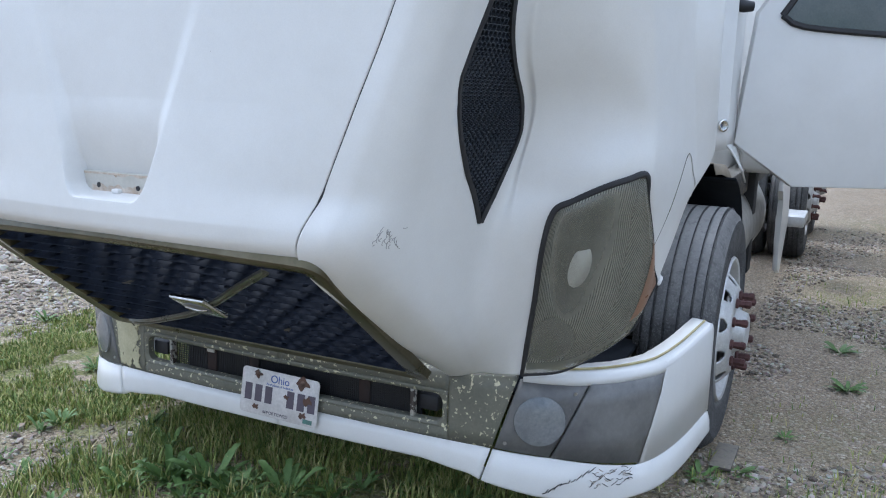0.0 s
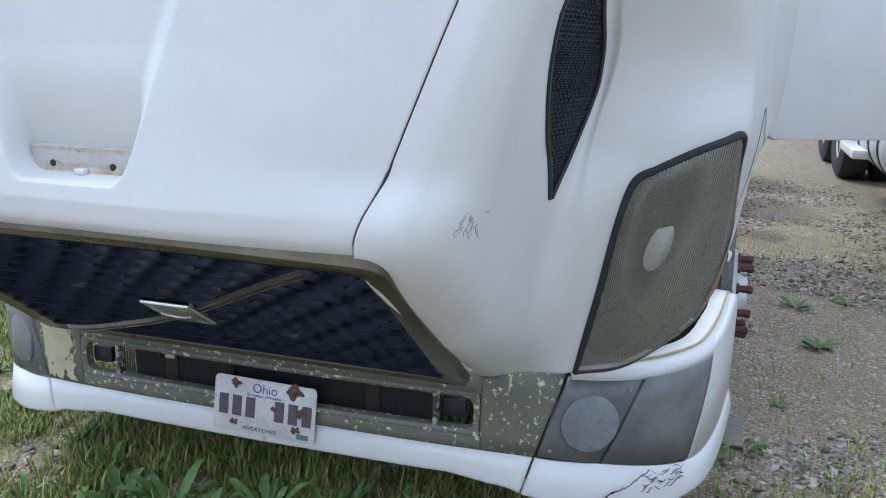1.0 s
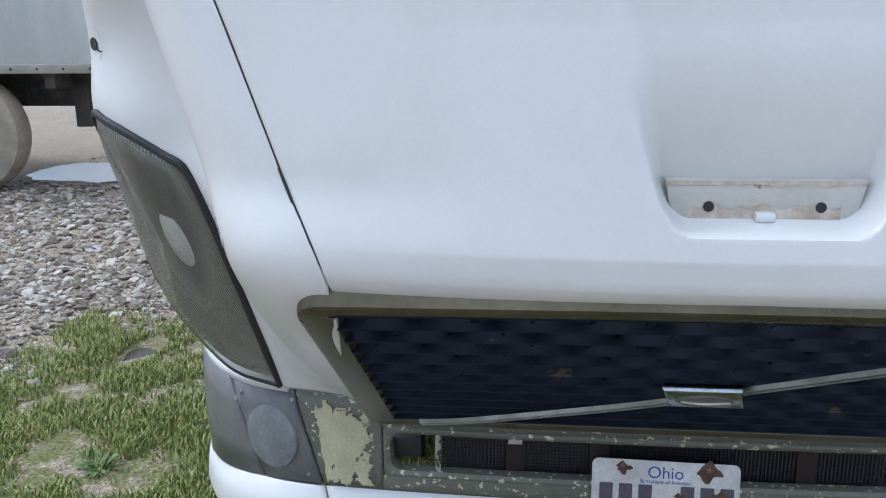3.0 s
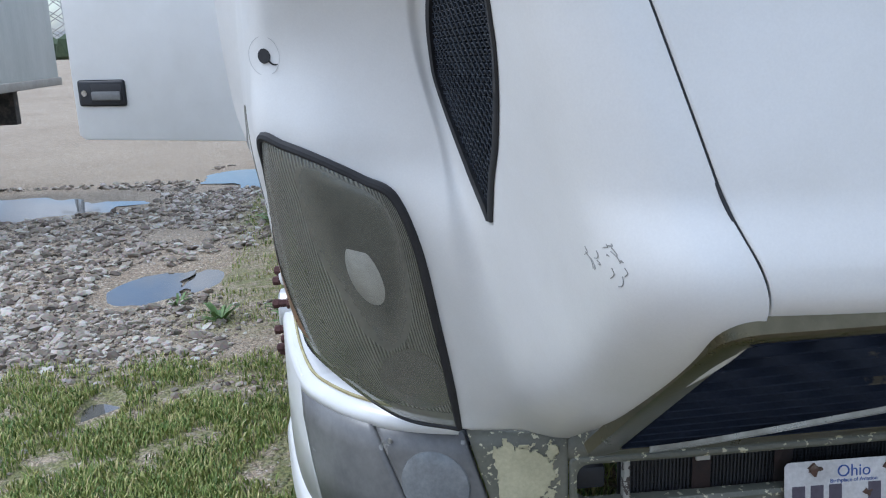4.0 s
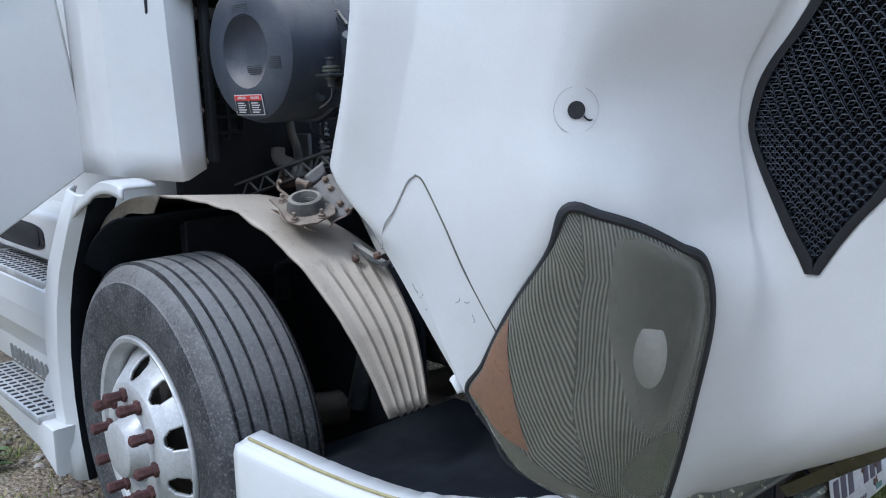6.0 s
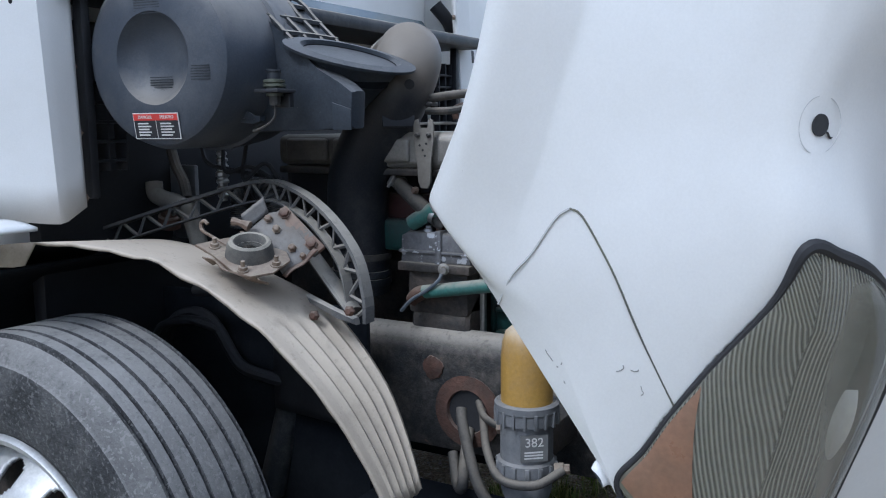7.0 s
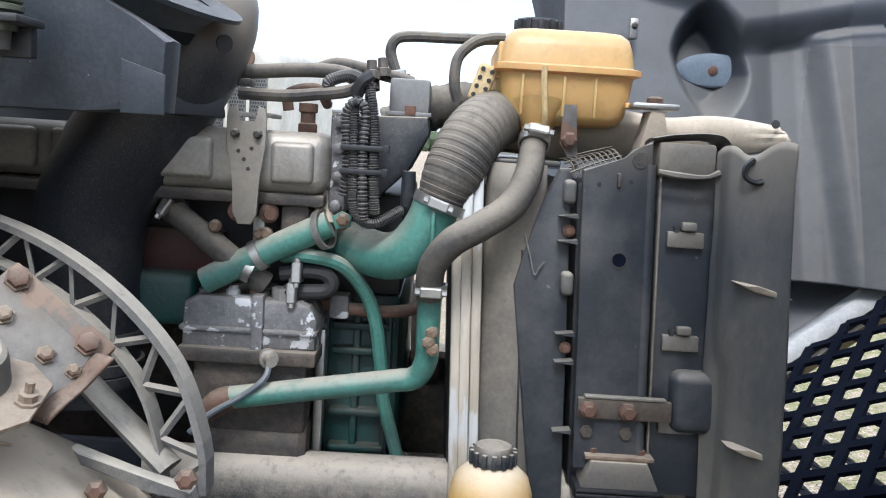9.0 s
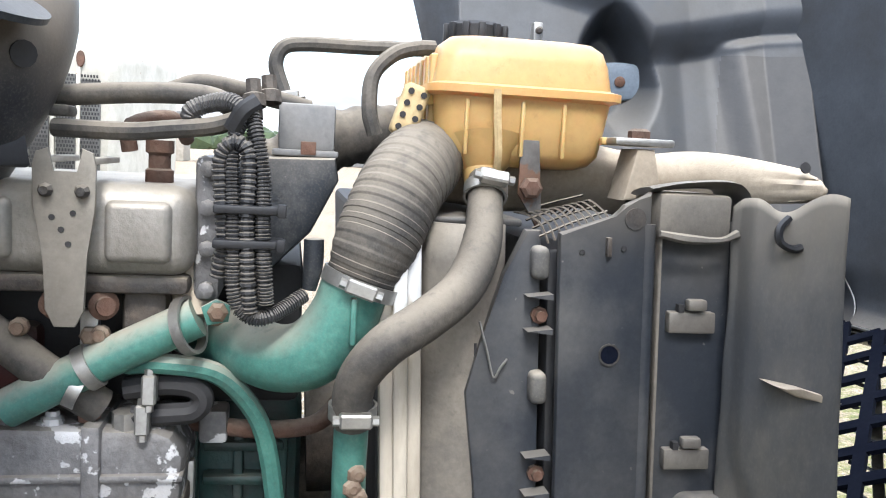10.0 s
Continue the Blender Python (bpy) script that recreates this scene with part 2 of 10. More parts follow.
TREE = material("distant_foliage", (0.055, 0.08, 0.035), (0.04, 0.06, 0.03), rough=0.8, scale=1, bump=0.0)


def grass_material():
    GRASS.use_nodes = True
    nt = GRASS.node_tree
    geo = nt.nodes.new("ShaderNodeNewGeometry")
    ramp = nt.nodes.new("ShaderNodeValToRGB")
    ramp.color_ramp.elements[0].color = (0.065, 0.12, 0.022, 1)
    ramp.color_ramp.elements[1].color = (0.50, 0.42, 0.20, 1)
    for at, col in ((0.35, (0.17, 0.235, 0.045, 1)), (0.72, (0.33, 0.345, 0.095, 1))):
        ramp.color_ramp.elements.new(at).color = col
    nt.links.new(geo.outputs["Random Per Island"], ramp.inputs["Fac"])
    p = nt.nodes["Principled BSDF"]
    nt.links.new(ramp.outputs["Color"], p.inputs["Base Color"])
    p.inputs["Roughness"].default_value = 0.6


grass_material()


# ---- mesh tools ----
def part(name, bm, mat, parent=None, label="", smooth=True, recalc=True):
    me = bpy.data.meshes.new(name)
    if recalc:
        bmesh.ops.recalc_face_normals(bm, faces=bm.faces)
    if smooth:
        for f in bm.faces:
            f.smooth = True
        for e in bm.edges:
            if len(e.link_faces) == 2 and e.calc_face_angle(0) > 0.6:
                e.smooth = False
    bm.to_mesh(me)
    bm.free()
    for m in mat if isinstance(mat, (list, tuple)) else [mat]:
        me.materials.append(m)
    ob = new(name, me)
    if parent:
        ob.parent = parent
    return tagged(ob, label)


def thing(name, label, category, group="", at=(0, 0, 0)):
    ob = new(name)
    ob.empty_display_size = 0.1
    ob.location = at
    return tagged(ob, label, category, group)


def spline(pts, n):
    """n + 1 points of a smooth curve through pts."""
    p = np.array(pts, float)
    k = len(p)
    ext = np.vstack([2 * p[0] - p[1], p, 2 * p[-1] - p[-2]])
    seg = np.linalg.norm(np.diff(p[:, :3], axis=0), axis=1)
    cum = np.concatenate([[0], np.cumsum(seg)])
    out = []
    for s in np.linspace(0, cum[-1], n + 1):
        i = int(min(max(np.searchsorted(cum, s, "right") - 1, 0), k - 2))
        u = (s - cum[i]) / max(seg[i], 1e-9)
        a, b, c, d = ext[i:i + 4]
        out.append(0.5 * (2 * b + (c - a) * u + (2 * a - 5 * b + 4 * c - d) * u * u + (3 * b - a - 3 * c + d) * u ** 3))
    return np.array(out)


def tube_into(bm, pts, r, n=24, seg=12, rings=0.0, ring_count=0, flat=1.0, cap=True):
    """Sweeps a circle along a smooth curve. r: radius or list, one a point. rings: depth of corrugation."""
    rr = [r] * len(pts) if isinstance(r, (int, float)) else r
    path = spline([(*p, q) for p, q in zip(pts, rr)], n)
    up = Vector((0.13, 0.21, 0.97))
    loops = []
    prev = None
    for i, q in enumerate(path):
        a, b = path[max(i - 1, 0)], path[min(i + 1, n)]
        t = Vector(b[:3] - a[:3]).normalized()
        if prev is None:
            prev = t.orthogonal() if abs(t.dot(up)) > 0.95 else (up - t * up.dot(t))
        prev = (prev - t * prev.dot(t)).normalized()
        s = t.cross(prev)
        rad = q[3]
        if rings:
            rad *= 1 + rings * (1 if math.sin(2 * math.pi * ring_count * i / n) > 0 else -1) * 0.5
        loops.append([bm.verts.new(Vector(q[:3]) + (prev * math.cos(w) * flat + s * math.sin(w)) * rad)
                      for w in (2 * math.pi * j / seg for j in range(seg))])
    for la, lb in zip(loops, loops[1:]):
        for j in range(seg):
            bm.faces.new((la[j], la[(j + 1) % seg], lb[(j + 1) % seg], lb[j]))
    if cap:
        bm.faces.new(loops[0][::-1])
        bm.faces.new(loops[-1])
    return bm


def tube(name, pts, r, mat, parent, label="", **k):
    return part(name, tube_into(bmesh.new(), pts, r, **k), mat, parent, label)


def box_into(bm, lo, hi, bevel=0.0, segs=2, m=None):
    g = bmesh.ops.create_cube(bm, size=1)
    vs = g["verts"]
    c, d = [(a + b) / 2 for a, b in zip(lo, hi)], [abs(b - a) for a, b in zip(lo, hi)]
    for v in vs:
        v.co = Vector((v.co[0] * d[0] + c[0], v.co[1] * d[1] + c[1], v.co[2] * d[2] + c[2]))
    if bevel:
        es = list({e for v in vs for e in v.link_edges})
        r = bmesh.ops.bevel(bm, geom=es, offset=bevel, segments=segs, affect="EDGES", profile=0.5)
        vs = list({v for f in r["faces"] for v in f.verts} | {v for v in vs if v.is_valid})
    if m is not None:
        for v in vs:
            v.co = m @ v.co
    return bm


def box(name, lo, hi, mat, parent, label="", bevel=0.004, segs=2, m=None):
    return part(name, box_into(bmesh.new(), lo, hi, bevel, segs, m), mat, parent, label)


def lathe_into(bm, profile, m, seg=32, close=False):
    """profile: (radius, height) pairs about z, then moved by m."""
    loops = []
    for r, h in profile:
        if r < 1e-6:
            loops.append([bm.verts.new(m @ Vector((0, 0, h)))])
        else:
            loops.append([bm.verts.new(m @ Vector((r * math.cos(w), r * math.sin(w), h))) for w in (2 * math.pi * j / seg for j in range(seg))])
    pairs = list(zip(loops, loops[1:]))
    if close:
        pairs.append((loops[-1], loops[0]))
    for la, lb in pairs:
        for j in range(seg):
            k = (j + 1) % seg
            if len(la) == 1 and len(lb) == 1:
                continue
            if len(la) == 1:
                bm.faces.new((la[0], lb[k], lb[j]))
            elif len(lb) == 1:
                bm.faces.new((la[j], la[k], lb[0]))
            else:
                bm.faces.new((la[j], la[k], lb[k], lb[j]))
    return bm


def lathe(name, profile, m, mat, parent, label="", seg=32, close=False):
    return part(name, lathe_into(bmesh.new(), profile, m, seg, close), mat, parent, label)


def axis_to(origin, direction, spin=0.0):
    """A pose at origin whose z points along direction."""
    return Matrix.Translation(origin) @ Vector(direction).to_track_quat("Z", "Y").to_matrix().to_4x4() @ pose(0, 0, 0, 0, 0, spin)


def prism_into(bm, outline, depth, m, bevel=0.0):
    """An outline in x, y, extruded by depth along z, then moved by m."""
    a = [bm.verts.new((x, y, 0)) for x, y in outline]
    b = [bm.verts.new((x, y, depth)) for x, y in outline]
    fa, fb = bm.faces.new(a[::-1]), bm.faces.new(b)
    n = len(a)
    for i in range(n):
        bm.faces.new((a[i], a[(i + 1) % n], b[(i + 1) % n], b[i]))
    vs = a + b
    if bevel:
        es = list(fb.edges) + list(fa.edges)
        r = bmesh.ops.bevel(bm, geom=es, offset=bevel, segments=2, affect="EDGES", profile=0.5)
        vs = list({v for f in r["faces"] for v in f.verts} | {v for v in vs if v.is_valid})
    for v in vs:
        v.co = m @ v.co
    return bm


def prism(name, outline, depth, m, mat, parent, label="", bevel=0.0):
    return part(name, prism_into(bmesh.new(), outline, depth, m, bevel), mat, parent, label)


# x of the outline runs along y, y of the outline along z, and the depth goes towards -x
def side_plane(x):
    return Matrix(((0, 0, -1, x), (1, 0, 0, 0), (0, 1, 0, 0), (0, 0, 0, 1)))


def sheet_into(bm, f, nu, nv, keep=None):
    """A grid of points f(u, v), u and v from 0 to 1; faces for which keep(u, v) is false are left out."""
    vs = [[bm.verts.new(f(i / nu, j / nv)) for i in range(nu + 1)] for j in range(nv + 1)]
    for j in range(nv):
        for i in range(nu):
            if keep is None or keep((i + 0.5) / nu, (j + 0.5) / nv):
                bm.faces.new((vs[j][i], vs[j][i + 1], vs[j + 1][i + 1], vs[j + 1][i]))
    loose = [v for v in bm.verts if not v.link_faces]
    bmesh.ops.delete(bm, geom=loose, context="VERTS")
    return bm


def solid(ob, thickness, inner=0, offset=-1.0, rim=0):
    md = ob.modifiers.new("thickness", "SOLIDIFY")
    md.thickness, md.offset, md.material_offset, md.material_offset_rim = thickness, offset, inner, rim
    return ob


def writing(text, size, m, mat, parent, name="lettering", label="", spacing=1.0):
    cu = bpy.data.curves.new(name, "FONT")
    cu.body, cu.size, cu.align_x, cu.align_y, cu.extrude, cu.space_character = text, size, "CENTER", "CENTER", 0.0006, spacing
    tmp = new("text_shape", cu)
    bpy.context.view_layer.update()
    me = bpy.data.meshes.new_from_object(tmp.evaluated_get(bpy.context.evaluated_depsgraph_get()))
    bpy.data.objects.remove(tmp)
    me.materials.clear()
    me.materials.append(mat)
    ob = new(name, me)
    ob.parent = parent
    ob.matrix_local = m
    return tagged(ob, label)


# ---- ground ----
def ground_height(x, y):
    h = 0.05 * noise.noise(Vector((x * 0.23, y * 0.23, 3.1))) + 0.018 * noise.noise(Vector((x * 1.3, y * 1.3, 7.7)))
    h += 0.008 * noise.noise(Vector((x * 5, y * 5, 1.2)))
    far = max(0.0, min(1.0, (math.hypot(x, y) - 25) / 60))
    for cx, cy, a, b in PUDDLES:
        q = ((x - cx) / a) ** 2 + ((y - cy) / b) ** 2
        h -= 0.05 * math.exp(-q * 0.9)
    return h * (1 - far) - 0.02


PUDDLES = [(-2.33, 3.78, 0.27, 0.46), (-1.96, 4.02, 0.12, 0.40), (-1.75, 8.3, 0.8, 0.85), (-4.6, 7.0, 1.6, 0.8), (-2.08, 5.7, 0.12, 0.07), (-2.07, 1.85, 0.08, 0.17)]
GROUND = bpy.data.materials.new("gravel_dirt_and_grass")


def ground_material():
    GROUND.use_nodes = True
    nt = GROUND.node_tree
    ln = nt.links.new
    p = nt.nodes["Principled BSDF"]
    geo = nt.nodes.new("ShaderNodeNewGeometry")

    def nz(s, d=6, r=0.6):
        n = nt.nodes.new("ShaderNodeTexNoise")
        n.inputs["Scale"].default_value, n.inputs["Detail"].default_value, n.inputs["Roughness"].default_value = s, d, r
        ln(geo.outputs["Position"], n.inputs["Vector"])
        return n.outputs["Fac"]

    def rng(src, lo, hi, a=0.0, b=1.0):
        r = nt.nodes.new("ShaderNodeMapRange")
        for k, v in (("From Min", lo), ("From Max", hi), ("To Min", a), ("To Max", b)):
            r.inputs[k].default_value = v
        ln(src, r.inputs["Value"])
        return r.outputs["Result"]

    def mx(fac, a, b):
        x = nt.nodes.new("ShaderNodeMix")
        x.data_type = "RGBA"
        ln(fac, x.inputs["Factor"])
        for key, v in (("A", a), ("B", b)):
            if isinstance(v, bpy.types.NodeSocket):
                ln(v, x.inputs[key])
            else:
                x.inputs[key].default_value = (*v, 1)
        return x.outputs["Result"]

    def pebbles(size, lo, hi, cover):
        v = nt.nodes.new("ShaderNodeTexVoronoi")
        v.inputs["Scale"].default_value = size
        ln(geo.outputs["Position"], v.inputs["Vector"])
        sp = nt.nodes.new("ShaderNodeSeparateColor")
        ln(v.outputs["Color"], sp.inputs[0])
        on = nt.nodes.new("ShaderNodeMath")
        on.operation = "MULTIPLY"
        ln(rng(sp.outputs[1], cover, cover + 0.03), on.inputs[0])
        ln(rng(v.outputs["Distance"], 0.38, 0.5, 1, 0), on.inputs[1])
        return v, on.outputs[0], mx(sp.outputs[0], lo, hi)
    dirt = mx(rng(nz(3.0), 0.35, 0.65), (0.42, 0.325, 0.22), (0.29, 0.215, 0.14))
    dirt = mx(rng(nz(0.35), 0.4, 0.6), dirt, (0.47, 0.375, 0.265))
    dirt = mx(rng(nz(70, 5, 0.75), 0.42, 0.60), dirt, (0.17, 0.135, 0.10))
    vor, on1, c1 = pebbles(46, (0.56, 0.49, 0.39), (0.19, 0.15, 0.11), 0.55)
    vor2, on2, c2 = pebbles(115, (0.58, 0.51, 0.41), (0.15, 0.122, 0.09), 0.5)
    col = mx(on2, dirt, c2)
    col = mx(on1, col, c1)
    # turf: near the truck and on the passenger side
    turf = nt.nodes.new("ShaderNodeAttribute")
    turf.attribute_name = "turf"
    tm = nt.nodes.new("ShaderNodeMath")
    tm.operation, tm.use_clamp = "MULTIPLY", True
    ln(turf.outputs["Fac"], tm.inputs[0])
    ln(rng(nz(9.0, 8, 0.75), 0.42, 0.54), tm.inputs[1])
    col = mx(tm.outputs[0], col, mx(rng(nz(60, 5, 0.7), 0.38, 0.62), (0.075, 0.10, 0.022), (0.22, 0.215, 0.07)))
    ln(col, p.inputs["Base Color"])
    p.inputs["Roughness"].default_value = 0.9
    b = nt.nodes.new("ShaderNodeBump")
    b.inputs["Strength"].default_value, b.inputs["Distance"].default_value = 1.0, 0.02
    hsum = nt.nodes.new("ShaderNodeMath")
    hsum.operation = "MULTIPLY_ADD"
    ln(rng(vor.outputs["Distance"], 0.0, 0.6, 1, 0), hsum.inputs[0])
    hsum.inputs[1].default_value = 0.6
    ln(nz(40), hsum.inputs[2])
    ln(hsum.outputs[0], b.inputs["Height"])
    ln(b.outputs["Normal"], p.inputs["Normal"])


ground_material()


def turf_at(x, y):
    """How grassy the ground is, 0 to 1."""
    n = noise.noise(Vector((x * 0.55, y * 0.55, 11.0))) + 0.5 * noise.noise(Vector((x * 1.7, y * 1.7, 4.0)))

    def patch(x0, x1, y0, y1, soft):
        dx, dy = max(x0 - x, 0, x - x1), max(y0 - y, 0, y - y1)
        k = max(0.0, 1 - math.hypot(dx, dy) / soft)
        return k * k * (3 - 2 * k)
    level = max(0.26 * patch(-2.6, 2.6, -2.0, 0.6, 1.2), 0.80 * patch(-2.2, -1.2, 0.2, 2.05, 0.4), 0.36 * patch(-2.9, -2.1, 0.3, 1.9, 0.7), 0.6 * patch(-1.75, -1.2, 2.9, 7.5, 0.45), 0.22 * patch(1.6, 6.0, 1.0, 8.0, 1.0),
                0.72 * patch(-0.9, 0.9, -0.35, 1.0, 0.35), 0.85 * patch(1.9, 7.0, -5.5, -1.3, 0.6))
    return max(0.0, min(1.0, level + (0.95 - 0.45 * (level > 0.5)) * n * min(1.0, level * 2.5) + 0.03))


def build_ground():
    bm = bmesh.new()
    ax = sorted({*np.round(np.linspace(-8, 8, 129), 3), *(-12, -18, -28, -45, -80, -150, -400, -1500, 12, 18, 28, 45, 80, 150, 400, 1500)})
    ay = sorted({*np.round(np.linspace(-4, 12, 129), 3), *(-6, -10, -18, -35, -80, -200, -1500, 15, 20, 28, 40, 60, 100, 200, 500, 1500)})
    layer = bm.verts.layers.float.new("turf")
    vs = []
    for y in ay:
        row = []
        for x in ax:
            v = bm.verts.new((x, y, ground_height(x, y)))
            v[layer] = turf_at(x, y)
            row.append(v)
        vs.append(row)
    for a, b in zip(vs, vs[1:]):
        for i in range(len(ax) - 1):
            bm.faces.new((a[i], a[i + 1], b[i + 1], b[i]))
    ob = part("ground", bm, GROUND)
    tagged(ob, "trampled gravel and dirt yard with patches of grass", "ground", kind="structure")


build_ground()


def build_puddle(cx, cy, a, b):
    bm = bmesh.new()
    zc = min(ground_height(cx + dx * a * 0.3, cy + dy * b * 0.3) for dx in (-1, 0, 1) for dy in (-1, 0, 1)) + 0.026
    vs = []
    for i in range(90):
        w = 2 * math.pi * i / 90
        r = 1.05 + 0.6 * noise.noise(Vector((math.cos(w) * 1.6, math.sin(w) * 1.6, cx))) + 0.22 * noise.noise(Vector((math.cos(w) * 5, math.sin(w) * 5, cx)))
        vs.append(bm.verts.new((cx + a * r * math.cos(w), cy + b * r * math.sin(w), zc)))
    bm.faces.new(vs)
    tagged(part("puddle", bm, WATER, smooth=False), "shallow rain puddle reflecting the cloudy sky", "puddle", "puddles in the yard", "structure")


for pud in PUDDLES:
    build_puddle(*pud)


# ---- truck ----
truck = thing("semi_truck", "white semi truck with open hood, dented bumper and dusty engine bay", "truck")

# rows of the hood's side from the bottom up; columns from the nose seam round to the rear edge (driver side, mirrored for the other)
HOOD = np.array([
    [(.600, .010, .585), (.630, .010, .590), (.660, .010, .600), (.690, .010, .610), (.730, .010, .615), (.775, .008, .620), (.820, .004, .630), (.950, .040, .660), (1.075, .105, .745), (1.118, .145, .820), (1.138, .163, .868), (1.147, .177, .902)],
    [(.588, -.330, .790), (.640, -.320, .800), (.690, -.270, .800), (.725, -.200, .800), (.755, -.140, .805), (.810, -.085, .810), (.860, -.055, .815), (.990, -.015, .840), (1.100, .075, .890), (1.140, .140, .930), (1.162, .195, .960), (1.166, .225, .985)],
    [(.535, -.635, 1.033), (.620, -.625, 1.040), (.690, -.560, 1.045), (.735, -.400, 1.045), (.788, -.205, 1.040), (.850, -.165, 1.050), (.910, -.130, 1.070), (1.030, -.075, 1.070), (1.130, .030, 1.060), (1.165, .120, 1.070), (1.185, .240, 1.090), (1.194, .319, 1.140)],
    [(.595, -.628, 1.200), (.665, -.615, 1.200), (.730, -.550, 1.200), (.772, -.390, 1.200), (.830, -.180, 1.200), (.880, -.150, 1.200), (.950, -.125, 1.200), (1.060, -.100, 1.210), (1.150, -.040, 1.215), (1.174, .040, 1.220), (1.210, .285, 1.200), (1.240, .392, 1.264)],
    [(.662, -.610, 1.380), (.725, -.600, 1.380), (.785, -.540, 1.380), (.816, -.400, 1.385), (.868, -.180, 1.380), (.920, -.155, 1.380), (.990, -.120, 1.380), (1.088, -.075, 1.375), (1.148, -.036, 1.365), (1.170, .030, 1.370), (1.206, .230, 1.385), (1.250, .325, 1.400)],
    [(.744, -.590, 1.595), (.800, -.580, 1.600), (.850, -.530, 1.600), (.868, -.440, 1.600), (.893, -.290, 1.600), (.940, -.240, 1.600), (1.000, -.200, 1.600), (1.070, -.160, 1.600), (1.135, -.100, 1.600), (1.164, -.030, 1.600), (1.195, .195, 1.600), (1.250, .280, 1.600)],
    [(.920, -.560, 2.100), (.960, -.550, 2.100), (.990, -.500, 2.100), (1.010, -.430, 2.100), (1.030, -.360, 2.100), (1.050, -.300, 2.100), (1.080, -.260, 2.100), (1.110, -.220, 2.100), (1.150, -.150, 2.100), (1.180, .000, 2.100), (1.195, .300, 2.100), (1.240, .440, 2.100)],
])
# the cheek runs on straight to its fold beside the vent
HOOD[3:, 5] -= 0.3 * (HOOD[3:, 6] - HOOD[3:, 5])
# along the rear edge the side flares out and ends in a narrow strip
LIP = HOOD[:, 10] + (HOOD[:, 11] - HOOD[:, 10]) * np.array([[0.5, 0.5, 0.5]] * 2 + [[0.7, 0.6, 0.55]] + [[0.96, 0.72, 0.55]] * 4)
HOOD = np.concatenate([HOOD[:, :11], LIP[:, None], HOOD[:, 11:]], axis=1)


def basis(t, n):
    i = int(min(max(math.floor(t), 0), n - 2))
    u = t - i
    w = 0.5 * np.array([-u + 2 * u * u - u ** 3, 2 - 5 * u * u + 3 * u ** 3, u + 4 * u * u - 3 * u ** 3, -u * u + u ** 3])
    idx = [i - 1, i, i + 1, i + 2]
    out = np.zeros(n)
    for k, q in zip(idx, w):
        if k < 0:
            out[0] += 2 * q
            out[1] -= q
        elif k > n - 1:
            out[n - 1] += 2 * q
            out[n - 2] -= q
        else:
            out[k] += q
    return out


def across(t):
    """Weights of the columns; the narrow lip past column 10 starts afresh, so that it cannot overshoot."""
    if not 10 < t < 11:
        return basis(t, 13)
    u = t - 10
    h = (2 * u ** 3 - 3 * u * u + 1, u ** 3 - 2 * u * u + u, 3 * u * u - 2 * u ** 3, u ** 3 - u * u)
    out = np.zeros(13)
    out[10] = h[0] - h[1] - h[3] / 2
    out[11] = h[2] + h[1]
    out[12] = h[3] / 2
    return out


GRID_U, GRID_V = 600, 300


def straight(n, rows):
    """Weights that run straight from row to row, with a slightly rounded corner at each."""
    out = np.zeros((n + 1, rows))
    for j in range(n + 1):
        at = (rows - 1) * j / n
        reach = 0.08 + 0.35 * min(1.0, max(0.0, abs(at - 3) - 0.3) / 0.6)
        for d, w in ((-1, 0.125), (-0.5, 0.25), (0.0, 0.25), (0.5, 0.25), (1, 0.125)):
            t = min(max(at + d * reach, 0.0), rows - 1.0)
            k = min(int(t), rows - 2)
            out[j, k] += w * (1 - (t - k))
            out[j, k + 1] += w * (t - k)
    return out


def edge_weight(n):
    """How far each column takes part in the straight-lined rear edge."""
    k = np.clip((12 * np.arange(n + 1) / n - 9.4) / 2.6, 0, 1)
    return (k * k * (3 - 2 * k))[None, :, None]


def folded(t):
    """Weights of the columns with a sharp fold at column 5."""
    out = across(t)
    if 4 < t < 6:
        u = t - int(t)
        h = (2 * u ** 3 - 3 * u * u + 1, u ** 3 - 2 * u * u + u, 3 * u * u - 2 * u ** 3, u ** 3 - u * u)
        out = np.zeros(13)
        if t < 5:
            for col, w in ((3, -h[1] / 2), (4, h[0] - h[3]), (5, h[2] + h[1] / 2 + h[3])):
                out[col] += w
        else:
            for col, w in ((5, h[0] - h[1]), (6, h[2] + h[1]), (5, -h[3] / 2), (7, h[3] / 2)):
                out[col] += w
    return out


def hood_grid(nu, nv):
    """The hood's side as rows of points."""
    bu = np.array([across(12 * i / nu) for i in range(nu + 1)])
    fold = np.array([folded(12 * i / nu) for i in range(nu + 1)]) - bu
    bv = np.array([basis(6 * j / nv, 7) for j in range(nv + 1)])
    strength = np.clip((6 * np.arange(nv + 1) / nv - 2.0) / 0.5, 0, 1)[:, None, None]
    pts = np.einsum("jr,rck,ic->jik", bv, HOOD, bu) + strength * np.einsum("jr,rck,ic->jik", bv, HOOD, fold)
    return pts + edge_weight(nu) * ((straight(nv, 7) - bv) @ HOOD[:, 12])[:, None, :]


HOOD_P = hood_grid(GRID_U, GRID_V)
HOOD_N = np.cross(np.gradient(HOOD_P, axis=1), np.gradient(HOOD_P, axis=0))
HOOD_N /= np.maximum(np.linalg.norm(HOOD_N, axis=2, keepdims=True), 1e-12)


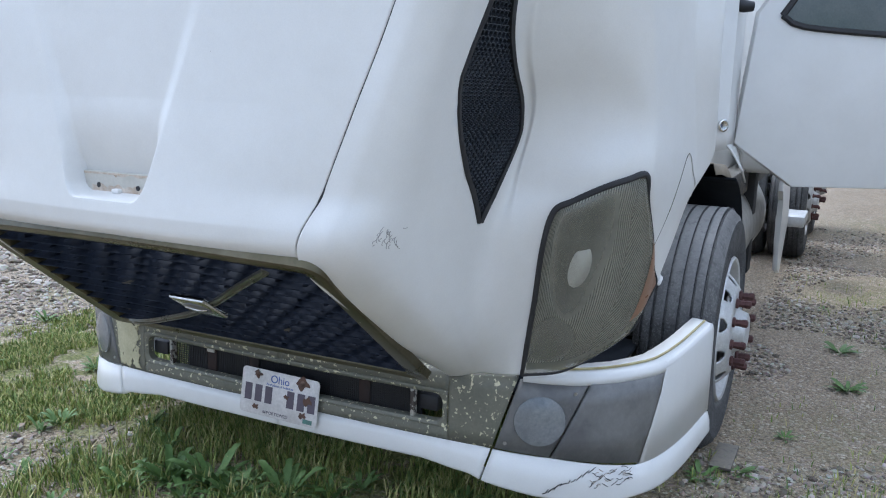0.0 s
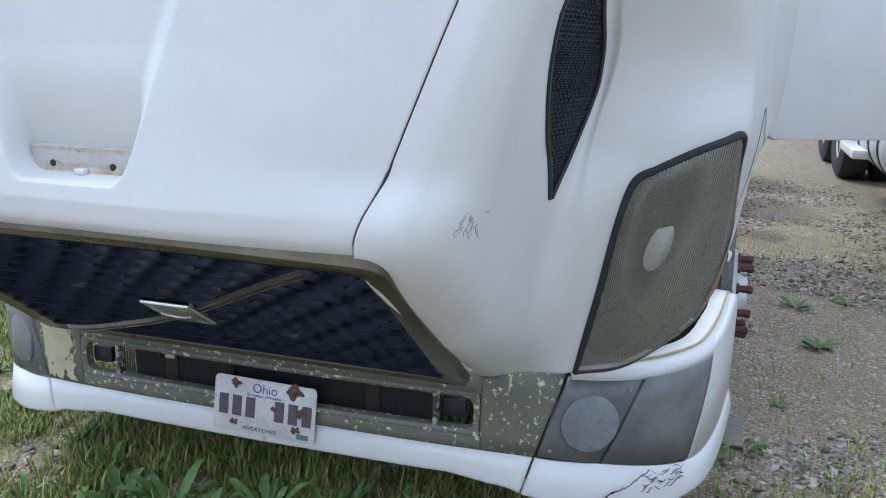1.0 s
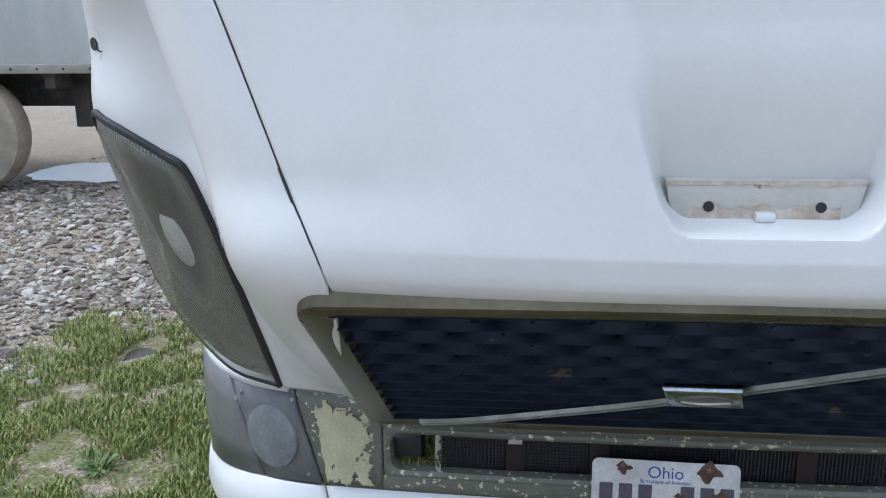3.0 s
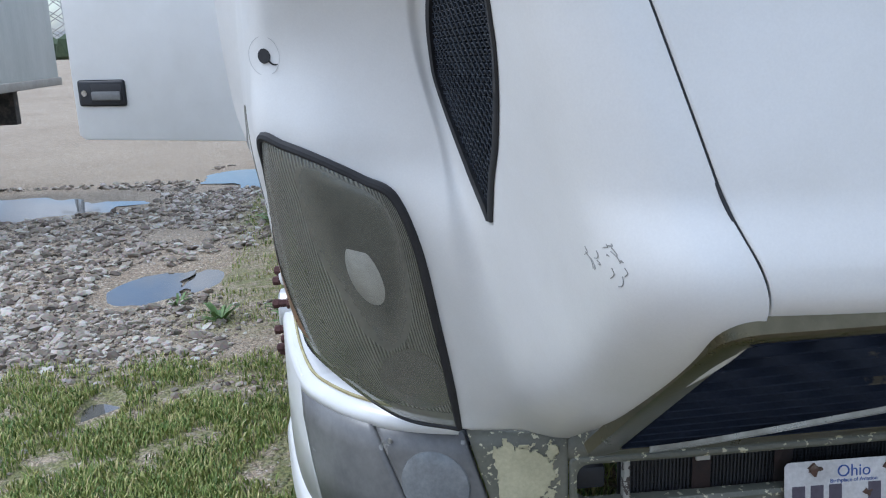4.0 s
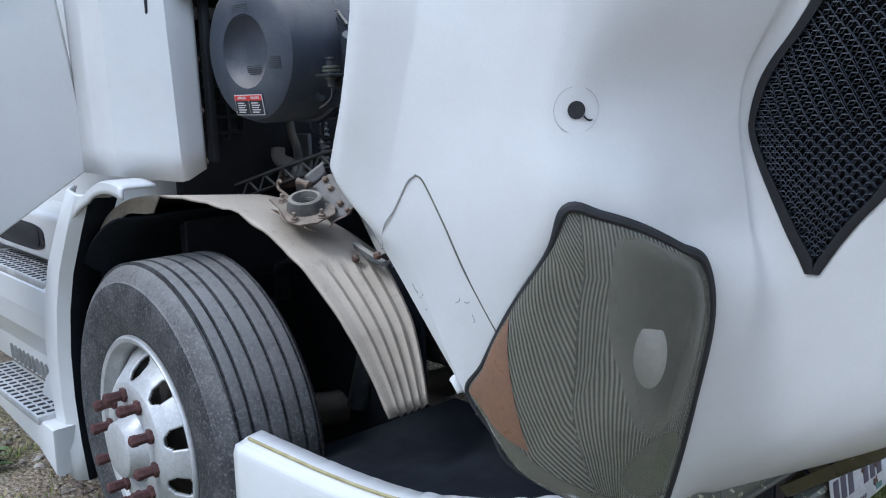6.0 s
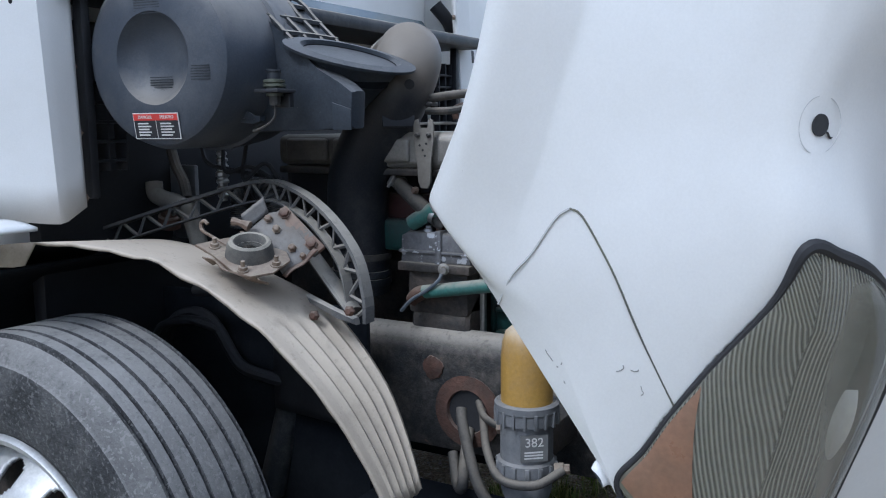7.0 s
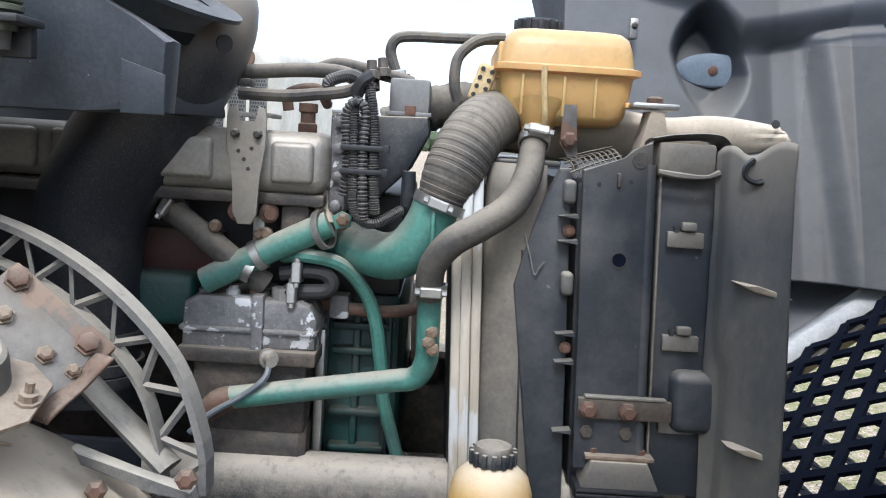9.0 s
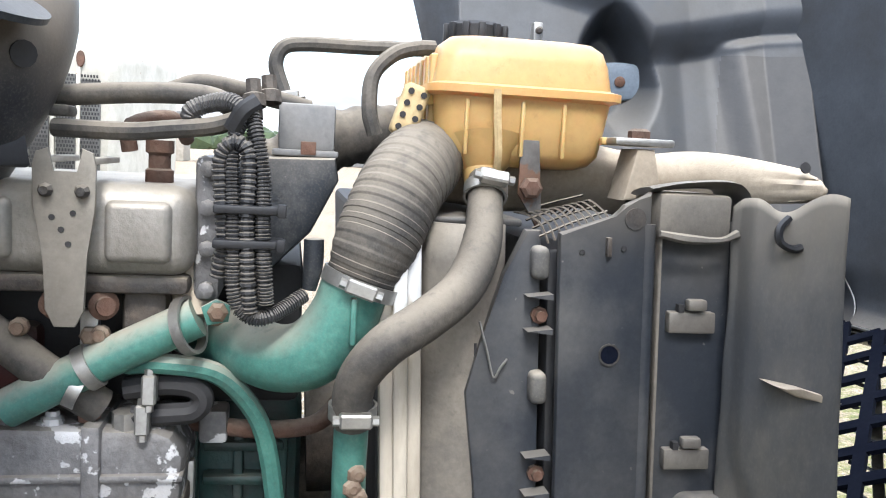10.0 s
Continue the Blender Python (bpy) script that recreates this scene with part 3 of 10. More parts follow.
def hood_point(u, v, lift=0.0, side=1):
    """The hood's side at column u (0 to 12) and row v (0 to 6), lifted off it by so many metres."""
    x, y = min(max(u / 12, 0), 1) * GRID_U, min(max(v / 6, 0), 1) * GRID_V
    i, j = min(int(x), GRID_U - 1), min(int(y), GRID_V - 1)
    a, b = x - i, y - j
    both = HOOD_P[j:j + 2, i:i + 2] + HOOD_N[j:j + 2, i:i + 2] * lift
    p = (both[0, 0] * (1 - a) + both[0, 1] * a) * (1 - b) + (both[1, 0] * (1 - a) + both[1, 1] * a) * b
    return Vector((p[0] * side, p[1], p[2]))


# the lamp's four edges (bottom, outer, top, inner) and the vent's two, as columns and rows of the hood
LAMP_BOTTOM = [(6.08, 0.0), (7.0, 0.0), (8.2, 0.02), (8.9, 0.16), (9.65, 0.5)]
LAMP_TOP = [(6.18, 2.33), (6.5, 2.58), (7.0, 2.84), (7.5, 2.98), (7.96, 3.04)]
# the passenger lamp sits a little further in than the driver's
LAMP_SHIFT = {1: (0.0, 0.0, 0.0, 0.0, 0.0), -1: (0.09, 0.17, 0.22, 0.21, 0.10)}
LAMP_INNER = [(6.08, 0.0), (6.09, 0.6), (6.11, 1.2), (6.13, 1.8), (6.18, 2.33)]
LAMP_OUTER = [(9.65, 0.5), (8.93, 1.2), (8.42, 1.9), (8.09, 2.6), (7.96, 3.04)]
VENT = [(2.29, 3.79, 3.83), (2.9, 3.42, 3.89), (3.09, 3.30, 3.94), (3.62, 3.04, 4.09), (3.70, 3.0, 4.10), (3.92, 2.90, 4.04), (4.17, 2.82, 3.98), (4.36, 2.82, 3.94), (4.68, 2.98, 3.92), (5.0, 3.2, 3.86), (5.5, 3.5, 3.76)]


def along(line, t):
    k = min(int(t * 4), 3)
    f = t * 4 - k
    (x0, y0), (x1, y1) = line[k], line[k + 1]
    return np.array((x0 + (x1 - x0) * f, y0 + (y1 - y0) * f))


def lamp_uv(a, b, side=1):
    """a: 0 at the inner edge, 1 at the outer; b: 0 at the bottom, 1 at the top."""
    p = (1 - b) * along(LAMP_BOTTOM, a) + b * along(LAMP_TOP, a) + (1 - a) * along(LAMP_INNER, b) + a * along(LAMP_OUTER, b)
    c = [np.array(q) for q in (LAMP_BOTTOM[0], LAMP_BOTTOM[-1], LAMP_TOP[0], LAMP_TOP[-1])]
    p = p - (1 - a) * (1 - b) * c[0] - a * (1 - b) * c[1] - (1 - a) * b * c[2] - a * b * c[3]
    inward = (1 - a) ** 2 * float(np.interp(b, (0, 0.25, 0.5, 0.75, 1), LAMP_SHIFT[side]))
    return float(p[0]) - inward, float(max(p[1], 0.0))


LAMP_EDGE = [(a, 0.0) for a in (0, 0.25, 0.5, 0.75)] + [(1.0, b) for b in (0, 0.25, 0.5, 0.75)] + [(a, 1.0) for a in (1, 0.75, 0.5, 0.25)] + [(0.0, b) for b in (1, 0.75, 0.5, 0.25)]
LAMP_RING = {side: [lamp_uv(a, b, side) for a, b in LAMP_EDGE] for side in (1, -1)}


def in_lamp(u, v, side):
    if u > 8.2 and v < np.interp(u, [8.2, 9.65, 12], [0.02, 0.5, 0.5]) and v < 0.45:
        return u < 9.7
    inside = False
    ring = LAMP_RING[side]
    for (x0, y0), (x1, y1) in zip(ring, ring[1:] + ring[:1]):
        if (y0 > v) != (y1 > v) and u < (x1 - x0) * (v - y0) / (y1 - y0) + x0:
            inside = not inside
    return inside


def vent_edges(v):
    for (v0, a0, b0), (v1, a1, b1) in zip(VENT, VENT[1:]):
        if v0 <= v <= v1:
            k = (v - v0) / (v1 - v0)
            return a0 + (a1 - a0) * k, b0 + (b1 - b0) * k
    return None


def in_vent(u, v):
    e = vent_edges(v)
    return bool(e) and e[0] < u < e[1]


def build_hood_side(side, name):
    bm = bmesh.new()
    nu, nv = 280, 200
    pts = hood_grid(nu, nv)
    if side < 0:   # the passenger side's edge is broken away
        for j in range(nv + 1):
            v = 6 * j / nv
            k = max(0.0, 1 - abs(v - 2.5) / 0.5) ** 0.5
            bite = k * (0.005 + 0.005 * noise.noise(Vector((v * 23, 0, 3))) + 0.003 * noise.noise(Vector((v * 60, 5, 3))))
            for i in range(12):
                pts[j, nu - i] += (pts[j, nu - 14] - pts[j, nu - i]) * bite * (1 - i / 12) ** 2 / max(0.01, np.linalg.norm(pts[j, nu - 14] - pts[j, nu - i]))
    vs = [[bm.verts.new((q[0] * side, q[1], q[2])) for q in row] for row in pts]
    for j in range(nv):
        for i in range(nu):
            u, v = 12 * (i + 0.5) / nu, 6 * (j + 0.5) / nv
            if in_lamp(u, v, side) or in_vent(u, v):
                continue
            q = (vs[j][i], vs[j][i + 1], vs[j + 1][i + 1], vs[j + 1][i])
            bm.faces.new(q if side > 0 else q[::-1])
    bmesh.ops.delete(bm, geom=[v for v in bm.verts if not v.link_faces], context="VERTS")
    ob = part(name, bm, [WHITE, LINER], truck, "glossy white fibreglass fender of the hood", recalc=False)
    solid(ob, 0.012, inner=1)
    return ob


hood_left = build_hood_side(1, "hood_fender")
build_hood_side(-1, "hood_fender")


def build_torn_edge():
    bm = bmesh.new()
    rnd = random.Random(5)
    for k in range(46):
        v = 1.98 + 0.99 * (k + rnd.random()) / 46
        c = hood_point(12, v, -0.006 + 0.004 * rnd.random(), -1)
        s = rnd.uniform(0.002, 0.0045)
        m = Matrix.Translation(c) @ pose(0, 0, 0, rnd.uniform(0, 360), rnd.uniform(0, 360), 0)
        q = [bm.verts.new(m @ Vector(p)) for p in ((s, 0, 0), (-s * 0.5, s * 0.5, 0), (-s * 0.5, -s * 0.5, 0), (0, 0, s * 1.3))]
        for f in ((0, 1, 2), (0, 1, 3), (1, 2, 3), (2, 0, 3)):
            bm.faces.new([q[i] for i in f])
    part("torn_edge", bm, RUBBER_AND_GAPS, truck, "dark frayed fibreglass along the broken edge", smooth=False)


build_torn_edge()


def build_fender_seams():
    for s in (-1, 1):
        # rear groove drawn as a tube whose greyer tone is the groove's soft shade
        tube("panel_seam", [hood_point(u, v, 0.0014, s) for u, v in SEAM_REAR], 0.0017, SEAM_PALE, truck, "shallow groove of the fender corner panel", n=60, seg=5)
        tube("panel_seam", [hood_point(u, v, 0.0003, s) for u, v in SEAM_FRONT], 0.0015, SEAM, truck, "grimy dark joint of the fender corner panel", n=60, seg=5)
    # ring of old sealant round the mirror hole
    c = hood_point(*HOLE_UV, 0.001, -1)
    n = (hood_point(*HOLE_UV, 0.02, -1) - c).normalized()
    bm = bmesh.new()
    lathe_into(bm, [(0.0315, 0.0), (0.0318, 0.0003), (0.0324, 0.0003), (0.0327, 0.0)], axis_to(c, n), seg=36)
    part("mount_ring", bm, SEAM_PALE, truck, "faint ring of old sealant")
    lathe("mount_hole", [(0.0125, 0.0), (0.0125, 0.0015), (0, 0.0015)], axis_to(c - n * 0.0005, n), RUBBER_AND_GAPS, truck, "open mirror hole", seg=20)
    tube("hair_crack", [c + n * 0.001 + Vector((0.008, -0.006, -0.008)), c + n * 0.001 + Vector((0.016, -0.008, -0.014)), c + n * 0.001 + Vector((0.028, -0.010, -0.013))], 0.0014, BLACK, truck, n=8, seg=4)


SEAM = material("grimy_joint", (0.10, 0.10, 0.09), (0.16, 0.16, 0.12), rough=0.8, bump=0.0)
SEAM_PALE = material("sealant_and_groove_shade", (0.5, 0.5, 0.49), rough=0.6, bump=0.0)
SEAM_REAR = [(11.97, 1.97), (10.13, 2.75), (9.88, 3.02), (9.79, 3.28), (9.735, 3.35)]
SEAM_FRONT = [(9.735, 3.35), (9.66, 3.28), (9.49, 2.83), (9.23, 2.25), (8.58, 1.67)]
HOLE_UV = (7.67, 3.94)
build_fender_seams()


def hood_front_y(x, z):
    seam = np.interp(z, HOOD_P[100:, 0, 2], HOOD_P[100:, 0, 0])
    ys = np.interp(z, HOOD_P[100:, 0, 2], HOOD_P[100:, 0, 1])
    yc = np.interp(z, [1.03, 1.07, 1.11, 1.15, 1.22, 1.38, 1.6, 2.1], [-.680, -.694, -.697, -.690, -.677, -.652, -.632, -.585])
    k = min(1.0, abs(x) / seam)
    y = yc + (ys - yc) * k ** 2.2
    return y + 0.03 * max(0.0, (1.085 - z) / 0.052) ** 2 * (1 - 0.6 * k), seam


def scoop_depth(x, z):
    """A tapered recess with a rounded lower end; its floor has a crease across."""
    w = 0.124 + 0.345 * max(0.0, z - 1.16)
    dx, dz, r = w - abs(x), z - 1.137, 0.040
    d = r - math.hypot(r - dx, r - dz) if dx < r and dz < r else min(dx, dz)
    wide = 0.018 + 0.026 * max(0.0, min(1.0, (z - 1.20) / 0.12))
    k = max(0.0, min(1.0, d / wide))
    k = k * k * (3 - 2 * k)
    floor = 0.024 * max(0.0, min(1.0, (1.80 - z) / 0.60)) ** 1.5 + 0.039 * max(0.0, min(1.0, (1.36 - z) / 0.165)) ** 2
    return k * floor


def build_hood_front():
    bm = bmesh.new()

    def f(a, b):
        z = 1.036 + 1.064 * b ** 1.15
        s = 2 * a - 1
        s = s * (0.62 + 0.38 * abs(s))
        y, seam = hood_front_y(0, z)
        x = (seam - 0.0035) * s
        y, _ = hood_front_y(x, z)
        return Vector((x, y + scoop_depth(x, z), z))
    sheet_into(bm, f, 340, 300)
    ob = part("hood_top", bm, [WHITE, LINER], truck, "white hood top panel with a scooped badge recess", recalc=False)
    solid(ob, 0.012, inner=1)
    lip = bmesh.new()
    outline = [(-0.117, 1.198), (-0.112, 1.172)] + [(-0.088 + 0.022 * math.cos(w), 1.170 + 0.022 * math.sin(w)) for w in np.linspace(3.3, 4.712, 6)]
    outline += [(-x, z) for x, z in outline[::-1]]
    prism_into(lip, outline, 0.024, Matrix.Translation((0, -0.612, 0)) @ Matrix(((1, 0, 0), (0, 0, -1), (0, 1, 0))).to_4x4(), 0.003)
    seat = part("badge_seat", lip, WHITE_OLD, hood_left.parent, "stained bare recess where a badge was")
    def stain(a, b):
        return Vector((-0.088 + 0.176 * a, -0.6367, 1.1495 + (0.016 + 0.012 * noise.noise(Vector((a * 9, 2, 0)))) * b))
    solid(part("stain", sheet_into(bmesh.new(), stain, 30, 4), STAIN, seat, "brown dirt stain along the lower edge", smooth=False), 0.0006, offset=0)
    solid(part("stain", sheet_into(bmesh.new(), lambda a, b: Vector((-0.114 + 0.228 * a, -0.6367, 1.1965 - (0.005 + 0.006 * noise.noise(Vector((a * 8, 7, 0)))) * b)), 30, 3), STAIN, seat, "brown dirt stain along the upper edge", smooth=False), 0.0006, offset=0)
    for x in (-0.065, 0.065):
        lathe("screw_hole", [(0.0065, 0), (0.0065, 0.004), (0, 0.004)], axis_to((x, -0.634, 1.165), (0, -1, 0)), RUBBER_AND_GAPS, seat, seg=12)
    box("clip_stub", (-0.012, -0.650, 1.148), (0.012, -0.634, 1.160), WHITE, seat)


STAIN = material("brown_dirt_stain", (0.40, 0.32, 0.24), (0.55, 0.49, 0.42), rough=0.8, scale=25, fine=90, fine_amount=0.2, bump=0.1)
build_hood_front()
for s in (-1, 1):
    tube("hood_seam", [hood_point(0.0, v, -0.004, s) for v in np.linspace(2.0, 6.0, 12)], 0.0036, BLACK, truck, "dark gap of the hood panel", n=40, seg=6)


CORE_OUTER = ((0.37, 0.40, 0.50, 0.59, 0.72, 0.88, 0.93, 0.965), (0.27, 0.33, 0.42, 0.50, 0.60, 0.65, 0.64, 0.48))
CORE_INNER = ((0.37, 0.43, 0.55, 0.67, 0.78, 0.88, 0.93, 0.965), (0.26, 0.19, 0.13, 0.11, 0.11, 0.13, 0.20, 0.42))


def lens_pattern(a, b):
    """The moulded pattern of the lens: how far the ribs run on, how strong they are, and how clear the lens is."""
    k = (b - 0.12) / 0.88
    at_top = (a - 0.1025 * (1 - k)) / (0.25 * (1 - k) + k)
    if at_top > 0.91:
        run = (b - 0.6 * (a - 0.92)) / 0.0175
    elif a < 0.24 - 0.12 * b:
        run = (a - 0.25 * min(0.0, b - 0.5)) / 0.0155
    else:
        run = at_top / 0.026
    if 0.37 < b < 0.965:
        lo, hi = np.interp(b, *CORE_INNER), np.interp(b, *CORE_OUTER)
        if lo < a < hi:
            return run, 0.0, min(1.0, (a - lo) / 0.10, (hi - a) / 0.16, (b - 0.37) / 0.12, (0.965 - b) / 0.10)
    if ((a - 0.15) / 0.145) ** 2 + ((b - 0.255) / 0.15) ** 2 < 1:
        return run, 0.0, 0.35
    if b < 0.10 + 0.22 * max(0.0, a - 0.42) or a > 0.985:
        return run, 0.0, 0.1
    return run, 1.0, 0.0


def build_headlight(s):
    ring = LAMP_RING[s]
    lamp = part("headlight", tube_into(bmesh.new(), [hood_point(*q, 0.003, s) for q in ring + ring[:1]], [0.006] + [0.004] * 7 + [0.0085] * 8 + [0.006], n=200, seg=8, flat=0.8, cap=False), RUBBER_AND_GAPS, truck,
                "large swept headlight with hazed lens and black gasket")

    def lens(a, b, more=0.0):
        return hood_point(*lamp_uv(a, b, s), 0.002 + more + 0.026 * max(0.0, a * (1 - a) * b * (1 - b) * 16) ** 0.6, s)

    def patch(f, nu, nv, name, mat, label=""):
        bm = bmesh.new()
        sheet_into(bm, f, nu, nv)
        return part(name, bm, mat, lamp, label)
    n = 150
    glass = patch(lens, n, n, "lens", LENS, "yellowed hazy ribbed lens")
    for name, k in (("rib_run", 0), ("rib_depth", 1), ("clear", 2)):
        data = glass.data.attributes.new(name, "FLOAT", "POINT").data
        data.foreach_set("value", [lens_pattern(i / n, j / n)[k] for j in range(n + 1) for i in range(n + 1)])

    # housing and projector behind the lens
    def deep(a, b, d):
        return lens(a, b, -d)
    patch(lambda a, b: deep(0.02 + 0.96 * a, 0.02 + 0.96 * b, 0.012 + 0.075 * max(0.0, a * (1 - a) * b * (1 - b) * 16) ** 0.35), 30, 30, "housing", LAMP_BOWL, "dull silver reflector housing")

    def bulb(a, b):
        w = 6.2832 * a
        x, y = math.cos(w), math.sin(w)
        y = min(y, 0.80 - 0.10 * x)
        return deep(0.335 + 0.066 * b * x + 0.018 * b * y, 0.570 + 0.078 * b * y, 0.014 - 0.010 * (1 - b * b))
    patch(bulb, 40, 8, "projector", BULB, "pale cloudy projector lens")

    patch(lambda a, b: lens(0.53 + 0.45 * a, 0.15 + 0.0 * a + (0.36 * a ** 1.1 + 0.004) * b - 0.10 * a * (1 - b), 0.0016), 40, 24, "side_marker", AMBER_REFLECT, "faded amber side marker")
    return lamp


def ribbed_lens():
    """Hazed plastic whose moulded ribs follow the run that the lens carries."""
    nt = LENS.node_tree
    ln = nt.links.new
    p = nt.nodes["Principled BSDF"]

    def carried(name):
        n = nt.nodes.new("ShaderNodeAttribute")
        n.attribute_name = name
        return n.outputs["Fac"]

    def calc(op, a, b=None, c=None):
        n = nt.nodes.new("ShaderNodeMath")
        n.operation = op
        for i, v in enumerate((a, b, c)):
            if isinstance(v, bpy.types.NodeSocket):
                ln(v, n.inputs[i])
            elif v is not None:
                n.inputs[i].default_value = v
        return n.outputs[0]
    wave = calc("MULTIPLY_ADD", calc("SINE", calc("MULTIPLY", carried("rib_run"), 6.28318)), 0.5, 0.5)
    high = calc("MULTIPLY", wave, carried("rib_depth"))
    b = nt.nodes.new("ShaderNodeBump")
    b.inputs["Strength"].default_value, b.inputs["Distance"].default_value = 1.0, 0.0016
    ln(high, b.inputs["Height"])
    ln(b.outputs["Normal"], p.inputs["Normal"])
    ln(b.outputs["Normal"], p.inputs["Coat Normal"])
    # light and shade of the ribs put into the colour: pale crests, dark troughs
    tone = nt.nodes.new("ShaderNodeVectorMath")
    tone.operation = "SCALE"
    ln(p.inputs["Base Color"].links[0].from_socket, tone.inputs[0])
    ln(calc("MULTIPLY_ADD", calc("MULTIPLY", calc("SUBTRACT", wave, 0.5), carried("rib_depth")), 0.8, 1.0), tone.inputs["Scale"])
    ln(tone.outputs["Vector"], p.inputs["Base Color"])
    haze = calc("MULTIPLY_ADD", carried("clear"), -0.30, 0.76)
    ln(calc("MULTIPLY_ADD", high, 0.10, haze), p.inputs["Alpha"])


ribbed_lens()
HONEYCOMB = material("blue_black_mesh_plastic", (0.020, 0.025, 0.034), (0.030, 0.036, 0.046), rough=0.38, scale=9, fine=150, fine_amount=0.1, bump=0.05)
LAMP_BOWL = material("dull_silver_reflector", (0.16, 0.165, 0.14), (0.10, 0.10, 0.085), rough=0.32, metal=0.3, scale=5, bump=0.02)
for s in (1, -1):
    build_headlight(s)


def build_vent(s):
    vs = list(np.linspace(2.30, 5.49, 60))

    def edge(v, k, d):
        """A point d metres inside the front (k = 0) or rear (k = 1) edge."""
        e = vent_edges(v)
        w = max((hood_point(e[1], v, 0, s) - hood_point(e[0], v, 0, s)).length, 1e-4)
        f = min(d / w, 0.5)
        return e[0] + (e[1] - e[0]) * (f if k == 0 else 1 - f)
    bm = bmesh.new()
    for k, wid in ((0, 0.009), (1, 0.015)):
        rows = [[hood_point(edge(v, k, d), v, l, s) for d, l in ((-0.007, -0.003), (-0.0065, 0.002), (-0.002, 0.004), (wid, 0.003), (wid, -0.014))] for v in vs]
        loops = [[bm.verts.new(p) for p in r] for r in rows]
        for a, b in zip(loops, loops[1:]):
            for q in range(4):
                bm.faces.new((a[q], a[q + 1], b[q + 1], b[q]))
    vent = part("side_vent", bm, BLACK, truck, "black honeycomb side vent of the hood")
    bm = bmesh.new()

    def f(a, b):
        v = 2.30 + 3.19 * b
        e = vent_edges(v)
        return hood_point(e[0] + (e[1] - e[0]) * a, v, -0.016, s)
    sheet_into(bm, f, 16, 60)
    part("backing", bm, RUBBER_AND_GAPS, vent)
    # honeycomb of six-sided cells in offset rows
    cells = bmesh.new()
    R, rows = 0.0098, 62
    for j in range(rows):
        v = 2.42 + 3.05 * (j + 0.5) / rows
        u0, u1 = edge(v, 0, 0.007), edge(v, 1, 0.012)
        w = (hood_point(u1, v, 0, s) - hood_point(u0, v, 0, s)).length
        for i in range(-9, 10):
            off = (i + (0.5 if j % 2 else 0.0)) * R * 1.74
            if abs(off) > w / 2:
                continue
            u = (u0 + u1) / 2 + (u1 - u0) / w * off
            p = hood_point(u, v, -0.014, s)
            d = (hood_point(u, v, 0.01, s) - p).normalized()
            lathe_into(cells, [(R, 0.0), (R, 0.0115), (R * 0.84, 0.0122), (R * 0.78, 0.0)], axis_to(p, d), seg=6)
    tagged(part("honeycomb", cells, HONEYCOMB, vent, "raised honeycomb mesh", smooth=False), kind="stuff")


for s in (1, -1):
    build_vent(s)


# the grille lies in a plane that leans out over the bumper
def grille_point(x, t, out=0.0):
    """t: 0 at the bottom edge, 1 at the top. out: metres in front of the grille's face."""
    half = 0.592 - 0.058 * t
    k = min(1.0, abs(x) / half)
    bulge = 0.03 * (1 - k ** 2.2) * max(0.0, t) ** 4
    y = -0.128 - 0.502 * t - bulge
    z = 0.632 + 0.396 * t + 0.014 * t * (1 - k * k)
    return Vector((x, y - 0.62 * out, z - 0.785 * out))


def rounded_edge(inset, lift):
    """The grille's outline, so far inside its outer edge; its sides are wider than its top and bottom, its top corners round."""
    k = inset / 0.032
    h0, h1 = 0.603 - 0.068 * k, 0.590 - 0.055 * k
    t0, t1 = -0.04 + 0.050 * k, 1.032 - 0.085 * k
    corners = [(-h0, t0, 0.02), (h0, t0, 0.02), (h1, t1, 0.055 - 0.03 * k), (-h1, t1, 0.055 - 0.03 * k)]
    pts = []
    for i, (x, t, r) in enumerate(corners):
        c = Vector((x, t * 0.64))
        into, out = (Vector((q[0], q[1] * 0.64)) - c for q in (corners[i - 1], corners[(i + 1) % 4]))
        a, b = c + into.normalized() * r, c + out.normalized() * r
        pts += [a.lerp(c, u).lerp(c.lerp(b, u), u) for u in np.linspace(0, 1, 9)]
        far = Vector((corners[(i + 1) % 4][0], corners[(i + 1) % 4][1] * 0.64)) - out.normalized() * corners[(i + 1) % 4][2]
        pts += [b.lerp(far, u) for u in np.linspace(0, 1, 26)[1:-1]]
    return [grille_point(q.x, q.y / 0.64, lift) for q in pts]


